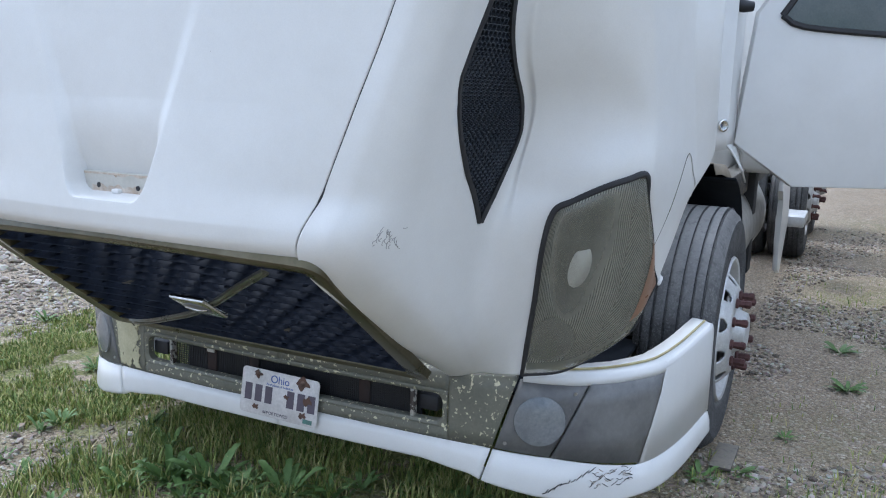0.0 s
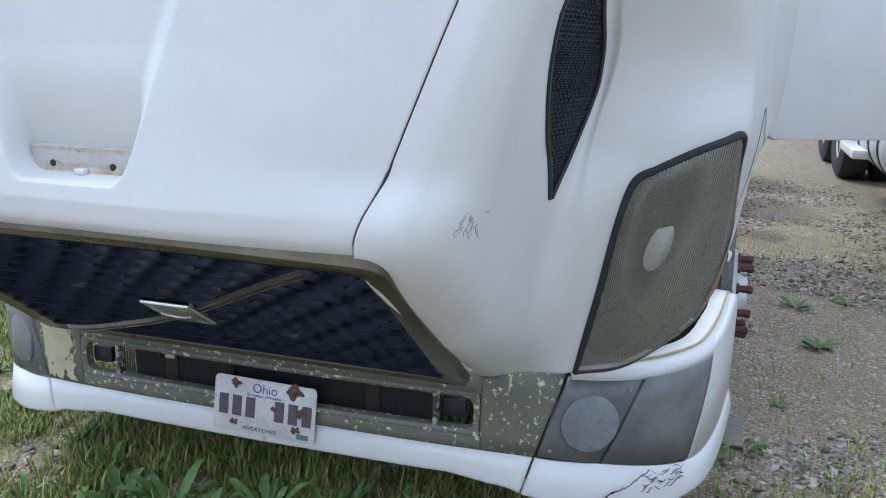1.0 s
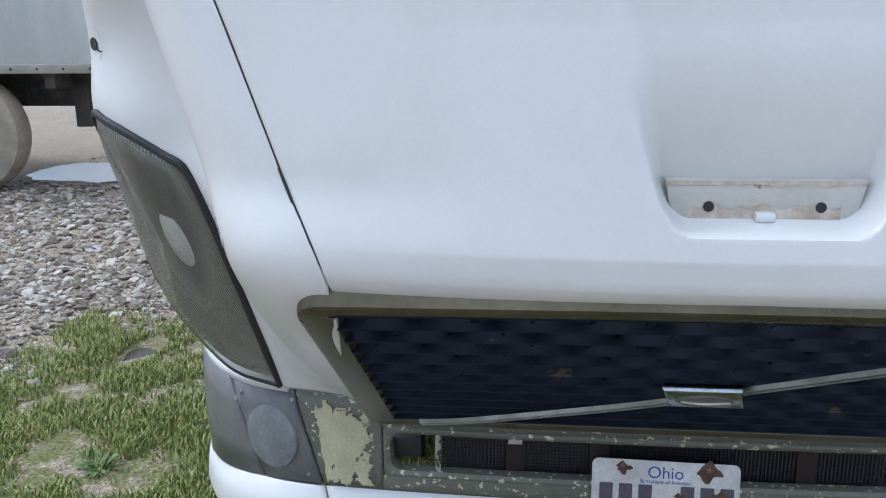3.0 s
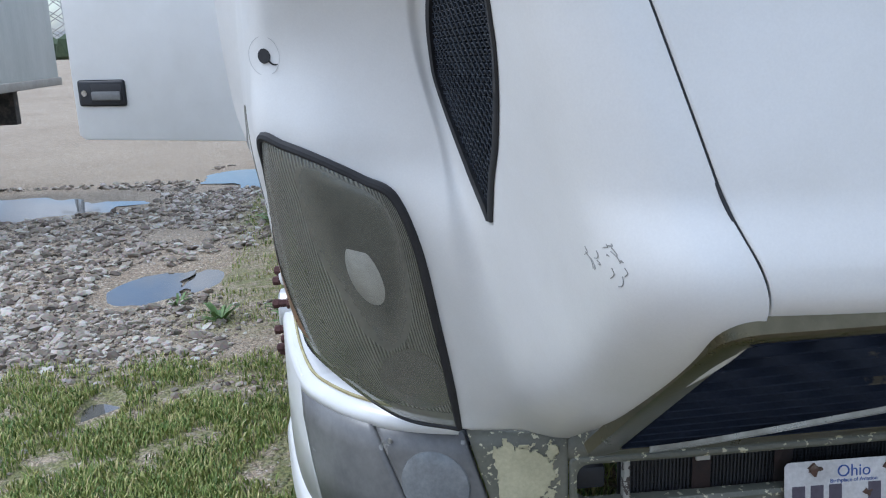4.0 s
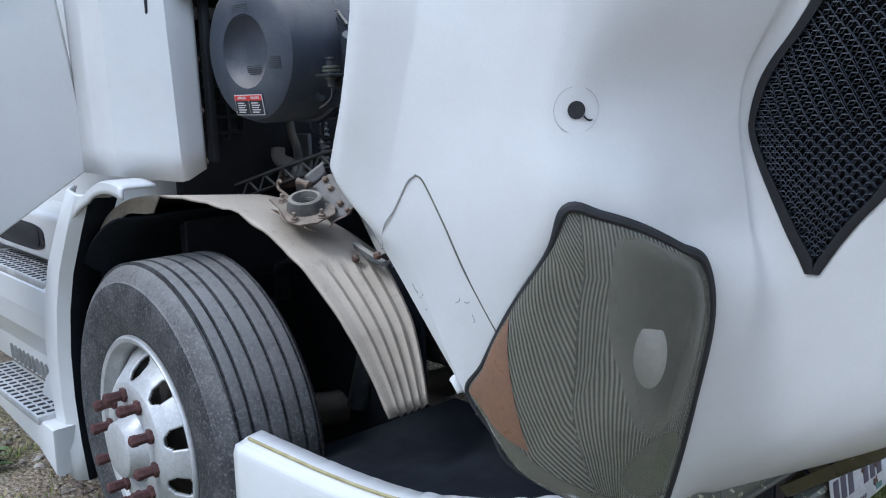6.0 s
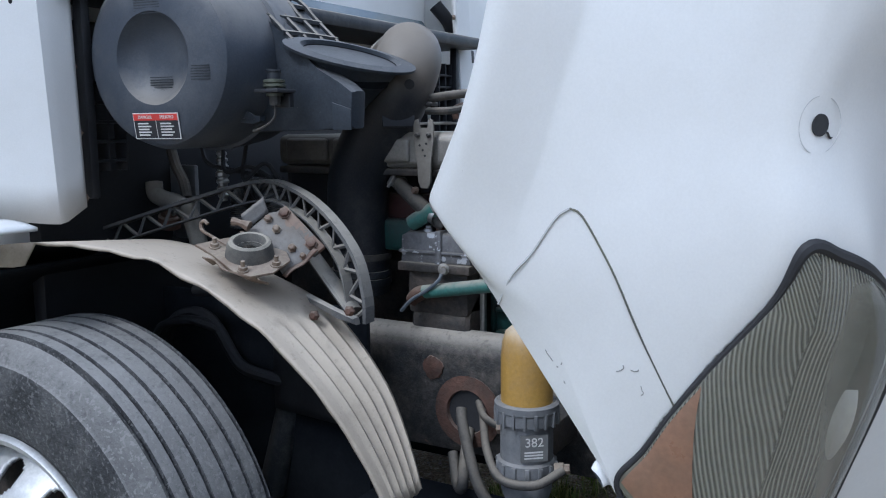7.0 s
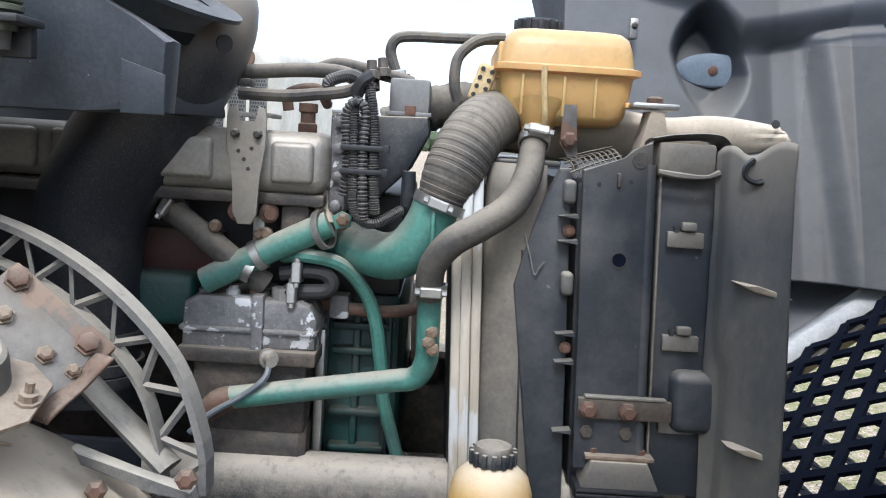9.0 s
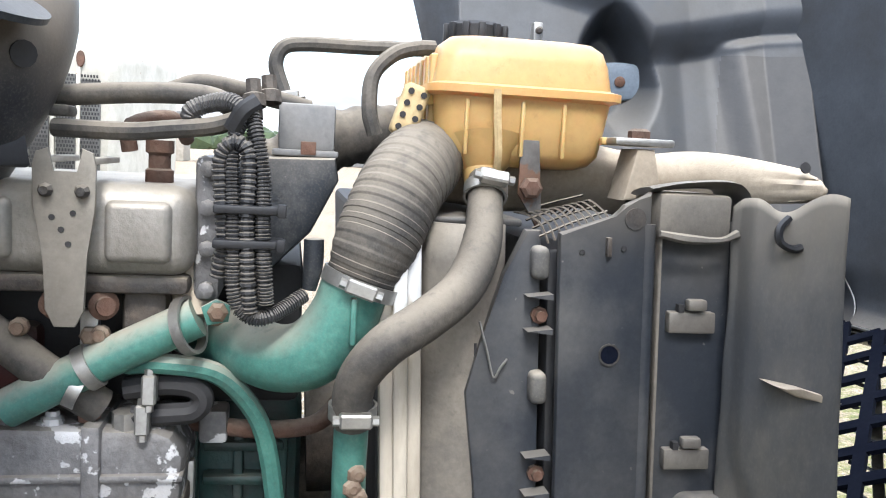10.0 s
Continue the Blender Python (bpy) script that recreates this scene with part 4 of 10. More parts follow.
def build_grille():
    bm = bmesh.new()
    loops = []
    for inset, lift in ((0.0, -0.012), (0.002, 0.010), (0.006, 0.013), (0.027, 0.009), (0.030, 0.003), (0.032, -0.02)):
        loops.append([bm.verts.new(p) for p in rounded_edge(inset, lift)])
    n = len(loops[0])
    for a, b in zip(loops, loops[1:]):
        for i in range(n):
            bm.faces.new((a[i], a[(i + 1) % n], b[(i + 1) % n], b[i]))
    grille = part("grille", bm, OLIVE, truck, "tarnished bronze grille surround with black zigzag slats")
    tube("bright_edge", [grille_point(x, 1.004, 0.004) for x in np.linspace(-0.53, 0.53, 21)], 0.0035, CHROME, grille, "thin bright edge", n=60, seg=6)
    rows, pitch = 11, 0.105

    def bar_into(bm, a, b, wide, front, back):
        """A flat bar from a to b (x, t), wide along the grille's face."""
        n = max(2, int(abs(b[0] - a[0]) / 0.03))
        ln = math.hypot(b[0] - a[0], (b[1] - a[1]) * 0.64)
        dx, dt = -(b[1] - a[1]) * 0.64 / ln * wide / 2, (b[0] - a[0]) / ln * wide / 2 / 0.64
        prev = None
        for i in range(n + 1):
            x, t = a[0] + (b[0] - a[0]) * i / n, a[1] + (b[1] - a[1]) * i / n
            ring = [bm.verts.new(grille_point(x + dx * s, t + dt * s, o)) for s, o in ((-1, back), (-1, front), (1, front), (1, back))]
            if prev:
                for k in range(4):
                    bm.faces.new((prev[k], prev[(k + 1) % 4], ring[(k + 1) % 4], ring[k]))
            else:
                bm.faces.new(ring)
            prev = ring
        bm.faces.new(prev[::-1])

    step = 0.93 / rows
    prof = (0.012, 0.010, 0.003, -0.003, -0.007, -0.011, -0.018, -0.036)
    for j in range(rows + 1):
        t0 = 0.03 + step * j
        half = 0.543
        bm = bmesh.new()
        # a louvre with a rounded lip in front and a pocket at each crossing of the lattice behind it
        top, low = [], []
        n = int(2 * half / 0.0045)
        for i in range(n + 1):
            x = -half + 2 * half * i / n
            off = abs((x / 0.078 + 0.5 * (j % 2) + 40.0) % 1.0 - 0.5) * 0.078
            ring = []
            for o in prof:
                rest = t0 + 0.012 + 0.95 * (o - 0.012) - (0.003 if o > 0.011 else 0.0)
                reach = 0.009 * min(1.0, max(0.0, (-0.003 - o) / 0.008))
                ring.append(bm.verts.new(grille_point(x, rest - 0.016 * max(0.0, 1 - off / reach) if reach > off else rest, o)))
            top.append(ring)
            low.append([bm.verts.new(grille_point(x, t0 + 0.012 + 0.95 * (o - 0.012) - 0.0055, o)) for o in (0.010, -0.036)])
        for a, b, c, d in zip(top, top[1:], low, low[1:]):
            for k in range(len(prof) - 1):
                bm.faces.new((a[k], a[k + 1], b[k + 1], b[k]))
            bm.faces.new((a[0], b[0], d[0], c[0]))
        part("slat", bm, SLAT, grille, smooth=False)
    for j in range(rows):
        t0, t1 = 0.03 + step * j, 0.03 + step * (j + 1)
        half = 0.543
        n = int(2 * half / pitch * 2)
        bm = bmesh.new()
        for i in range(n):
            x0 = -half + 2 * half * i / n
            x1 = -half + 2 * half * (i + 1) / n
            up = (i + j) % 2 == 0
            bar_into(bm, (x0, t0 if up else t1), (x1, t1 if up else t0), 0.024, -0.042, -0.052)
        part("zigzag_slat", bm, BLACK_GRILLE, grille, smooth=False)
    # pale lip of the hood round the opening, on the inside
    for sd in (-1, 1):
        strip = bmesh.new()
        rowsv = [[strip.verts.new(grille_point(sd * (0.560 + w), t, -0.034 - 0.03 * (w > 0.02))) for w in (0.0, 0.04, 0.08)] for t in np.linspace(0.05, 0.92, 14)]
        for a, b in zip(rowsv, rowsv[1:]):
            for k in range(2):
                strip.faces.new((a[k], a[k + 1], b[k + 1], b[k]))
        solid(part("inner_flange", strip, FLANGE, grille, "pale inner flange beside the grille"), 0.006, offset=0)
    bar = bmesh.new()
    path = [(-0.49, 0.03), (-0.406, 0.065), (-0.243, 0.19), (-0.079, 0.33), (0.082, 0.51), (0.272, 0.75), (0.43, 0.95)]
    pv = None
    pts = spline([grille_point(x, t, 0.012) for x, t in path], 40)
    for i, q in enumerate(pts):
        d = Vector(pts[min(i + 1, 40)] - pts[max(i - 1, 0)]).normalized()
        nrm = Vector((0, -0.62, -0.785))
        w = d.cross(nrm).normalized()
        ring = [bar.verts.new(Vector(q) + w * a + nrm * b) for a, b in ((-0.011, 0.0), (-0.009, 0.008), (-0.005, 0.008), (-0.004, 0.003), (0.004, 0.003), (0.005, 0.008), (0.009, 0.008), (0.011, 0.0))]
        if pv:
            for k in range(8):
                bar.faces.new((pv[k], pv[(k + 1) % 8], ring[(k + 1) % 8], ring[k]))
        else:
            bar.faces.new(ring)
        pv = ring
    bar.faces.new(pv)
    part("diagonal_bar", bar, DULL_CHROME, grille, "diagonal grooved chrome bar gone bronze")
    u = Vector((1, 0, 0))
    w = (grille_point(0, 0.46) - grille_point(0, 0.40)).normalized()
    nrm = u.cross(w)
    c = grille_point(0.0, 0.455, 0.012)
    mt = Matrix.Translation(c) @ Matrix((u, w, nrm)).transposed().to_4x4()
    em = bmesh.new()
    prism_into(em, [(-0.072, 0.048), (0.050, 0.048), (0.072, -0.048), (-0.050, -0.048)], 0.016, mt, 0.006)
    plate = part("emblem", em, CHROME, grille, "worn chrome emblem plate")
    inner = bmesh.new()
    prism_into(inner, [(0.046 * math.cos(w) - 0.004 * math.sin(w), 0.030 * math.sin(w)) for w in np.linspace(0, 6.05, 25)], 0.003, mt @ Matrix.Translation((0, 0, 0.0155)), 0.001)
    part("emblem_inset", inner, FOG, grille)
    tube("emblem_rule", [mt @ Vector((x, -0.008 + 0.012 * (x / 0.04) ** 2, 0.019)) for x in np.linspace(-0.04, 0.04, 9)], 0.0035, CHROME, grille, n=16, seg=6)


DULL_CHROME = material("dull_chrome", (0.26, 0.25, 0.21), (0.15, 0.14, 0.11), rough=0.3, metal=0.85, scale=9, bump=0.03)
BLACK_GRILLE = material("navy_black_grille_plastic", (0.0045, 0.006, 0.012), (0.008, 0.010, 0.017), rough=0.75, spec=0.03, scale=6, fine=130, fine_amount=0.2, bump=0.1,
                        spots=(0.10, 0.085, 0.06), spot_scale=5, spot_level=0.66)
SLAT = material("navy_grille_slat", (0.012, 0.016, 0.027), (0.019, 0.024, 0.036), rough=0.62, spec=0.10, scale=9, fine=120, fine_amount=0.25, bump=0.1, spots=(0.10, 0.085, 0.06), spot_scale=9, spot_level=0.68)
FLANGE = material("pale_grey_primer", (0.42, 0.43, 0.43), (0.30, 0.31, 0.32), rough=0.6, scale=8, bump=0.06)
build_grille()


# ---- bumper ----
BUMP = [(0.0, -0.002), (0.35, 0.002), (0.62, 0.012), (0.72, 0.022), (0.82, 0.050), (0.92, 0.100), (1.02, 0.180), (1.09, 0.272), (1.145, 0.387), (1.185, 0.58), (1.217, 0.85)]


BUMP_LINE = spline([(x, y, 0) for x, y in BUMP], 200)


def bumper_plan(s):
    """A point of the bumper's face in plan at s (0 to 1 from the middle round to the tip), and its outward direction."""
    p = BUMP_LINE
    i = s * 200
    k = int(min(i, 199))
    q = p[k] + (p[k + 1] - p[k]) * (i - k)
    d = p[min(k + 1, 200)] - p[max(k - 1, 0)]
    n = Vector((d[1], -d[0], 0)).normalized()
    return Vector(q), n


def bumper_strip(side, s0, s1, profile, n, thick=0.012):
    """A strip along the bumper. profile(s): list of (out, z) from bottom to top."""
    bm = bmesh.new()
    rows = []
    f0 = s0 if callable(s0) else (lambda z: s0)
    f1 = s1 if callable(s1) else (lambda z: s1)
    for i in range(n + 1):
        row = []
        for o, z in profile(f0(0.45) + (f1(0.45) - f0(0.45)) * i / n):
            q, d = bumper_plan(f0(z) + (f1(z) - f0(z)) * i / n)
            row.append(bm.verts.new(((q.x + d.x * o) * side, q.y + d.y * o, z)))
        rows.append(row)
    for a, b in zip(rows, rows[1:]):
        for k in range(len(a) - 1):
            f = (a[k], b[k], b[k + 1], a[k + 1])
            bm.faces.new(f if side > 0 else f[::-1])
    return bm




def s_seam(z):
    return 0.397 + 0.178 * (z - 0.28)


def s_split(z):
    return 0.513 + 0.273 * (z - 0.37)


def s_outer(z):
    return 0.683 + 0.208 * (z - 0.306)


def shifted(f, by):
    return lambda z: f(z) + by




def build_bumper():
    bumper = None

    def bottom_z(s):
        return float(np.interp(s, [0, .30, .40, .435, .52, .66, .80, 1.0], [.315, .315, .295, .278, .245, .208, .205, .225]))

    def lip(s):
        b = bottom_z(s)
        return [(-0.05, b + 0.004), (0.008, b), (0.0155, b + 0.004), (0.017, b + 0.012), (0.0135, b + 0.05), (0.004, float(np.interp(s, [0, 0.40, 0.53, 0.69], [.388, .386, .362, .305])))]

    def low_corner(s):
        return lip(s)
    for side in (1, -1):
        bm = bumper_strip(side, 0.0, shifted(s_seam, -0.002), lip, 40)
        ob = part("bumper_lip", bm, WHITE, truck, "white painted lower lip of the bumper", recalc=False)
        solid(ob, 0.01)

        def band(s):
            return [(0.003, 0.386), (0.006, 0.405), (0.0, 0.425), (-0.004, 0.432)]

        def band_top(s):
            return [(-0.006, 0.532), (0.002, 0.54), (0.004, 0.57), (-0.02, 0.60), (-0.06, 0.606)]
        for prof, name in ((band, "bumper_band"), (band_top, "bumper_band")):
            solid(part(name, bumper_strip(side, 0.0, 0.334, prof, 30), BAND, truck, "peeling grey-green band of the bumper", recalc=False), 0.008)

        def full(s):
            top = float(np.interp(s, [0.37, 0.44, 0.5], [0.606, 0.612, 0.615]))
            return [(0.003, 0.386), (0.005, 0.43), (0.004, 0.50), (0.003, 0.56), (-0.004, top - 0.008), (-0.03, top)]
        solid(part("bumper_band", bumper_strip(side, 0.334, shifted(s_seam, -0.001), full, 14), BAND, truck, "peeling grey-green band of the bumper", recalc=False), 0.008)
        # corner piece: lip, wing and tip
        corner = part("bumper_corner", bumper_strip(side, shifted(s_seam, 0.002), 1.0, low_corner, 60), WHITE, truck, "white bumper corner, scuffed and cracked open at the top", recalc=False)
        solid(corner, 0.01)

        def wing(s):
            lo = float(np.interp(s, [0, 0.40, 0.53, 0.69, 0.735, 1.0], [.388, .386, .362, .305, .30, .31]))
            hi = float(np.interp(s, [.60, .74, .8, 1.0], [.60, .605, .61, .625]))
            return [(0.004, lo), (0.004, lo + (hi - lo) * 0.5), (0.003, hi - 0.02), (-0.004, hi), (-0.03, hi + 0.004)]
        w = part("wing", bumper_strip(side, shifted(s_outer, 0.003), 1.0, wing, 26), WHITE, corner, "white side wing of the bumper", recalc=False)
        solid(w, 0.012)

        def rim(s):
            hi = float(np.interp(s, [.458, .55, .735, .8, 1.0], [.600, .588, .582, .585, .60]))
            jag = 0.008 * noise.noise(Vector((s * 60, side, 0)))
            return [(0.003, hi - 0.004), (0.0, hi + 0.018), (-0.03, hi + 0.034), (-0.075 + jag, hi + 0.036 + jag)]
        solid(part("top_flange", bumper_strip(side, 0.462, 0.998, rim, 60), WHITE, corner, "white top flange with a yellowed crack", recalc=False), 0.008)
        tube("crack", [(bumper_plan(s)[0] + bumper_plan(s)[1] * -0.028).xy.to_3d() * 1.0 + Vector((0, 0, np.interp(s, [.458, .55, .735, .8, 1.0], [.636, .624, .618, .621, .636]))) if side > 0 else
                       Vector((-(bumper_plan(s)[0] + bumper_plan(s)[1] * -0.028).x, (bumper_plan(s)[0] + bumper_plan(s)[1] * -0.028).y,
                               np.interp(s, [.458, .55, .735, .8, 1.0], [.636, .624, .618, .621, .636]))) for s in np.linspace(0.5, 0.99, 22)],
             0.004, CRACK, corner, "yellow brittle edge of broken fibreglass", n=60, seg=5)
        # fog lamp and outer panel
        def fog(s):
            a = np.interp(s, [0.43, 0.535], [0, 1])
            return [(0.004 - 0.002, 0.386 - 0.02 * a), (0.006, 0.45), (0.006, 0.53), (0.002, 0.598 - 0.012 * a)]
        lamp = part("fog_lamp", bumper_strip(side, shifted(s_seam, 0.004), shifted(s_split, -0.002), fog, 16), FOG, truck, "dull grey fog lamp with a scuffed round glass", recalc=False)
        solid(lamp, 0.02)
        q, d = bumper_plan(0.492)
        lathe("glass", [(0.076, 0.0), (0.074, 0.006), (0.056, 0.012), (0.03, 0.016), (0, 0.017)], axis_to((q.x * side + d.x * side * 0.003, q.y + d.y * 0.003, 0.478), (d.x * side, d.y, 0.05)), FOG_GLASS, lamp, "scuffed round glass")
        for dz, ds in ((0.56, 0.548), (0.405, 0.437)):
            qq, dd = bumper_plan(ds)
            lathe("screw", [(0.006, 0), (0.005, 0.003), (0, 0.003)], axis_to((qq.x * side + dd.x * side * 0.006, qq.y + dd.y * 0.006, dz), (dd.x * side, dd.y, 0)), STEEL, lamp, seg=10)

        def panel(s):
            a = np.interp(s, [0.535, 0.713], [0, 1])
            return [(0.003, 0.366 - 0.055 * a), (0.008, 0.42), (0.008, 0.52), (0.003, 0.586 - 0.008 * a)]
        solid(part("corner_panel", bumper_strip(side, shifted(s_split, 0.002), s_outer, panel, 20), FOG, truck, "scratched grey corner panel", recalc=False), 0.015)
    # large flake of cream primer on the passenger side of the band
    def flake(a, b):
        s = 0.345 + 0.066 * a + 0.004 * noise.noise(Vector((b * 7, 3, a)))
        z = 0.395 + 0.198 * b
        q, d = bumper_plan(s + (0.014 * b if a > 0.5 else 0))
        return Vector((-(q.x + d.x * 0.0066), q.y + d.y * 0.0066, z))

    def flaking(a, b):
        n = noise.noise(Vector((a * 7, b * 8, 1.5))) * 0.5 + noise.noise(Vector((a * 22, b * 22, 4))) * 0.25
        return min(a, 1.15 - a, b * 0.9 + 0.1, 1.0 - b) * 2.2 + n > 0.22
    solid(part("paint_flake", sheet_into(bmesh.new(), flake, 60, 70, flaking), CREAM, truck, "cream primer where the bumper paint has peeled"), 0.001, offset=0)
    # scrape on the driver's corner
    for k in range(34):
        w = random.Random(90 + k).random()
        c, h = 0.575 + 0.075 * w, 0.268 + 0.055 * random.Random(190 + k).random()
        line = []
        for t in (0, 0.5, 1.0):
            q, d = bumper_plan(c + (0.006 + 0.010 * w) * t)
            line.append(Vector((q.x + d.x * 0.0142, q.y + d.y * 0.0142, h + 0.006 * math.sin(k + 3 * t))))
        tube("scrape", line, 0.0011, BLACK if k % 3 else SCUFF_TAN, truck, n=6, seg=4)
    for k in range(9):
        s0 = 0.50 + 0.009 * k
        tube("scrape", [Vector((bumper_plan(s0 + 0.01 * t)[0].x + bumper_plan(s0)[1].x * 0.0235, bumper_plan(s0 + 0.01 * t)[0].y + bumper_plan(s0)[1].y * 0.0235, 0.262 + 0.007 * k + 0.012 * t + 0.004 * math.sin(k * 5 + t * 9))) for t in (0, 0.5, 1.0 + 0.3 * math.sin(k))],
             0.0016, BLACK, truck, n=6, seg=4)
    # rounded frame of the slot
    frame_bm = bmesh.new()
    loops = []
    for grow, out, rad in ((0.010, 0.002, 0.012), (0.008, 0.008, 0.016), (0.002, 0.009, 0.022), (-0.006, 0.004, 0.026), (-0.008, -0.020, 0.026)):
        loop = []
        hx, hz = 0.588 + grow, 0.050 + grow
        for cx, cz, a0 in ((hx - rad, hz - rad, 0), (-hx + rad, hz - rad, 90), (-hx + rad, -hz + rad, 180), (hx - rad, -hz + rad, 270)):
            for k in range(8):
                w = radians(a0 + 90 * k / 7)
                x = cx + rad * math.cos(w)
                loop.append((x, float(np.interp(abs(x), [0, 0.35, 0.62], [-0.002, 0.002, 0.012])) - out, 0.482 + cz + rad * math.sin(w)))
            if a0 in (90, 270):
                continue
            for x in np.linspace(hx - rad, -hx + rad, 22)[1:-1] * (1 if a0 == 0 else -1):
                loop.append((x, float(np.interp(abs(x), [0, 0.35, 0.62], [-0.002, 0.002, 0.012])) - out, 0.482 + (hz if a0 == 0 else -hz)))
        loops.append([frame_bm.verts.new(q) for q in loop])
    for a, b in zip(loops, loops[1:]):
        for k in range(len(a)):
            frame_bm.faces.new((a[k], a[(k + 1) % len(a)], b[(k + 1) % len(a)], b[k]))
    part("slot_frame", frame_bm, BAND, truck, "worn rounded frame of the bumper slot")
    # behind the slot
    # black board gives the slot the darkness of a shaded space
    box("slot_back", (-0.47, 0.085, 0.36), (0.47, 0.095, 0.60), RUBBER_AND_GAPS, truck, "dark board standing in for the shaded space behind the bumper slot", bevel=0)
    mesh = bmesh.new()
    for i in range(121):
        x = -0.47 + 0.94 * i / 120
        box_into(mesh, (x - 0.0017, 0.030, 0.425), (x + 0.0017, 0.032, 0.54))
    for j in range(15):
        z = 0.428 + 0.11 * j / 14
        box_into(mesh, (-0.47, 0.0325, z - 0.0015), (0.47, 0.0345, z + 0.0015))
    tagged(part("mesh_screen", mesh, BLACK, truck, "fine black mesh behind the bumper slot", smooth=False), kind="stuff")
    for x in (-0.478, 0.478):
        box("slot_post", (x - 0.006, 0.006, 0.425), (x + 0.008, 0.03, 0.538), CHIPPED, truck, "chipped upright in the bumper slot")
    for x in (-0.13, 0.30, -0.31):
        box("slot_bracket", (x - 0.020, 0.026, 0.43), (x + 0.020, 0.029, 0.535), DARK_RUST, truck, bevel=0.001)
    box("slot_tab", (-0.325, 0.018, 0.505), (-0.295, 0.026, 0.533), WHITE_OLD, truck, "small stamped metal tab", bevel=0.001)
    for x in (-0.535, 0.535):
        bm = bmesh.new()
        box_into(bm, (x - 0.045, 0.03, 0.455), (x + 0.02, 0.08, 0.505), 0.008)
        part("tow_hook", bm, BLACK, truck, "black tow hook behind the bumper slot")


DARK_RUST = material("dark_rusty_bracket", (0.030, 0.017, 0.014), (0.018, 0.014, 0.013), rough=0.8, scale=20, bump=0.2)
CHIPPED = material("chipped_old_paint", (0.42, 0.41, 0.37), (0.30, 0.29, 0.25), rough=0.6, scale=9, bump=0.2, spots=(0.05, 0.04, 0.035), spot_scale=55, spot_level=0.5)
SCUFF_TAN = material("tan_scuff", (0.36, 0.31, 0.25), rough=0.8, bump=0.0)
CREAM = material("cream_primer", (0.50, 0.47, 0.31), (0.42, 0.39, 0.25), rough=0.6, scale=12, bump=0.1)
CRACK = material("yellowed_fibreglass", (0.42, 0.38, 0.2), (0.3, 0.25, 0.12), rough=0.8, scale=30, bump=0.3)
build_bumper()


def build_plate():
    c = Matrix.Translation((0.005, -0.018, 0.418)) @ pose(0, 0, 0, 90 - 9, 0, 0) @ pose(0, 0, 0, 0, 0, -0.9)
    bm = bmesh.new()
    w, h, r = 0.1525, 0.076, 0.014
    out = []
    for cx, cy, a0 in ((w - r, h - r, 0), (-w + r, h - r, 90), (-w + r, -h + r, 180), (w - r, -h + r, 270)):
        for k in range(5):
            a = radians(a0 + 22.5 * k)
            out.append((cx + r * math.cos(a), cy + r * math.sin(a)))
    prism_into(bm, out, 0.002, c, 0.0006)
    plate = part("number_plate", bm, PLATE, truck, "rusty white number plate")
    up = c @ Matrix.Translation((0, 0, 0.0022))
    writing("Ohio", 0.036, up @ Matrix.Translation((0.0, 0.05, 0)), INK_BLUE, plate, "state_name")
    writing("APPORTIONED", 0.015, up @ Matrix.Translation((-0.01, -0.063, 0)), INK, plate, "plate_caption")
    writing("Birthplace of Aviation", 0.012, up @ Matrix.Translation((0.0, 0.031, 0)), INK_BLUE, plate, "state_motto")
    for px, py, pr, seed in ((-0.088, 0.058, 0.016, 1), (0.088, 0.058, 0.026, 2), (0.112, 0.004, 0.018, 3), (0.098, -0.045, 0.014, 4), (-0.088, -0.05, 0.012, 5), (0.03, 0.002, 0.010, 6)):
        b = bmesh.new()
        prism_into(b, [(px + pr * (0.8 + 0.16 * math.sin(3 * w + seed) + 0.12 * math.sin(5 * w + 2 * seed)) * math.cos(w) * 1.2, py + pr * (0.7 + 0.3 * math.sin(4 * w + seed)) * math.sin(w)) for w in np.linspace(0, 6.1, 28)], 0.0006, up @ Matrix.Translation((0, 0, 0.0012)))
        part("rust_patch", b, RUST, plate, "patch of rust", smooth=False)
    for k in range(7):
        x = -0.122 + 0.0405 * k + (0.006 if k > 2 else 0)
        if k == 3:
            continue
        b = bmesh.new()
        prism_into(b, [(x - 0.014, -0.032), (x + 0.014, -0.032), (x + 0.014, 0.024), (x - 0.014, 0.024)], 0.001, up)
        part("plate_bar", b, INK, plate, smooth=False)
    b = bmesh.new()
    prism_into(b, [(0.10, -0.068), (0.135, -0.068), (0.135, -0.054), (0.10, -0.054)], 0.0008, up)
    part("plate_sticker", b, GREEN, plate, "small green sticker", smooth=False)
    for x, y in ((-0.088, 0.06), (0.088, 0.058)):
        lathe("bolt", [(0.009, 0), (0.009, 0.004), (0.004, 0.007), (0, 0.007)], up @ Matrix.Translation((x, y, 0)), RUST, plate, "rusted bolt", seg=8)


build_plate()




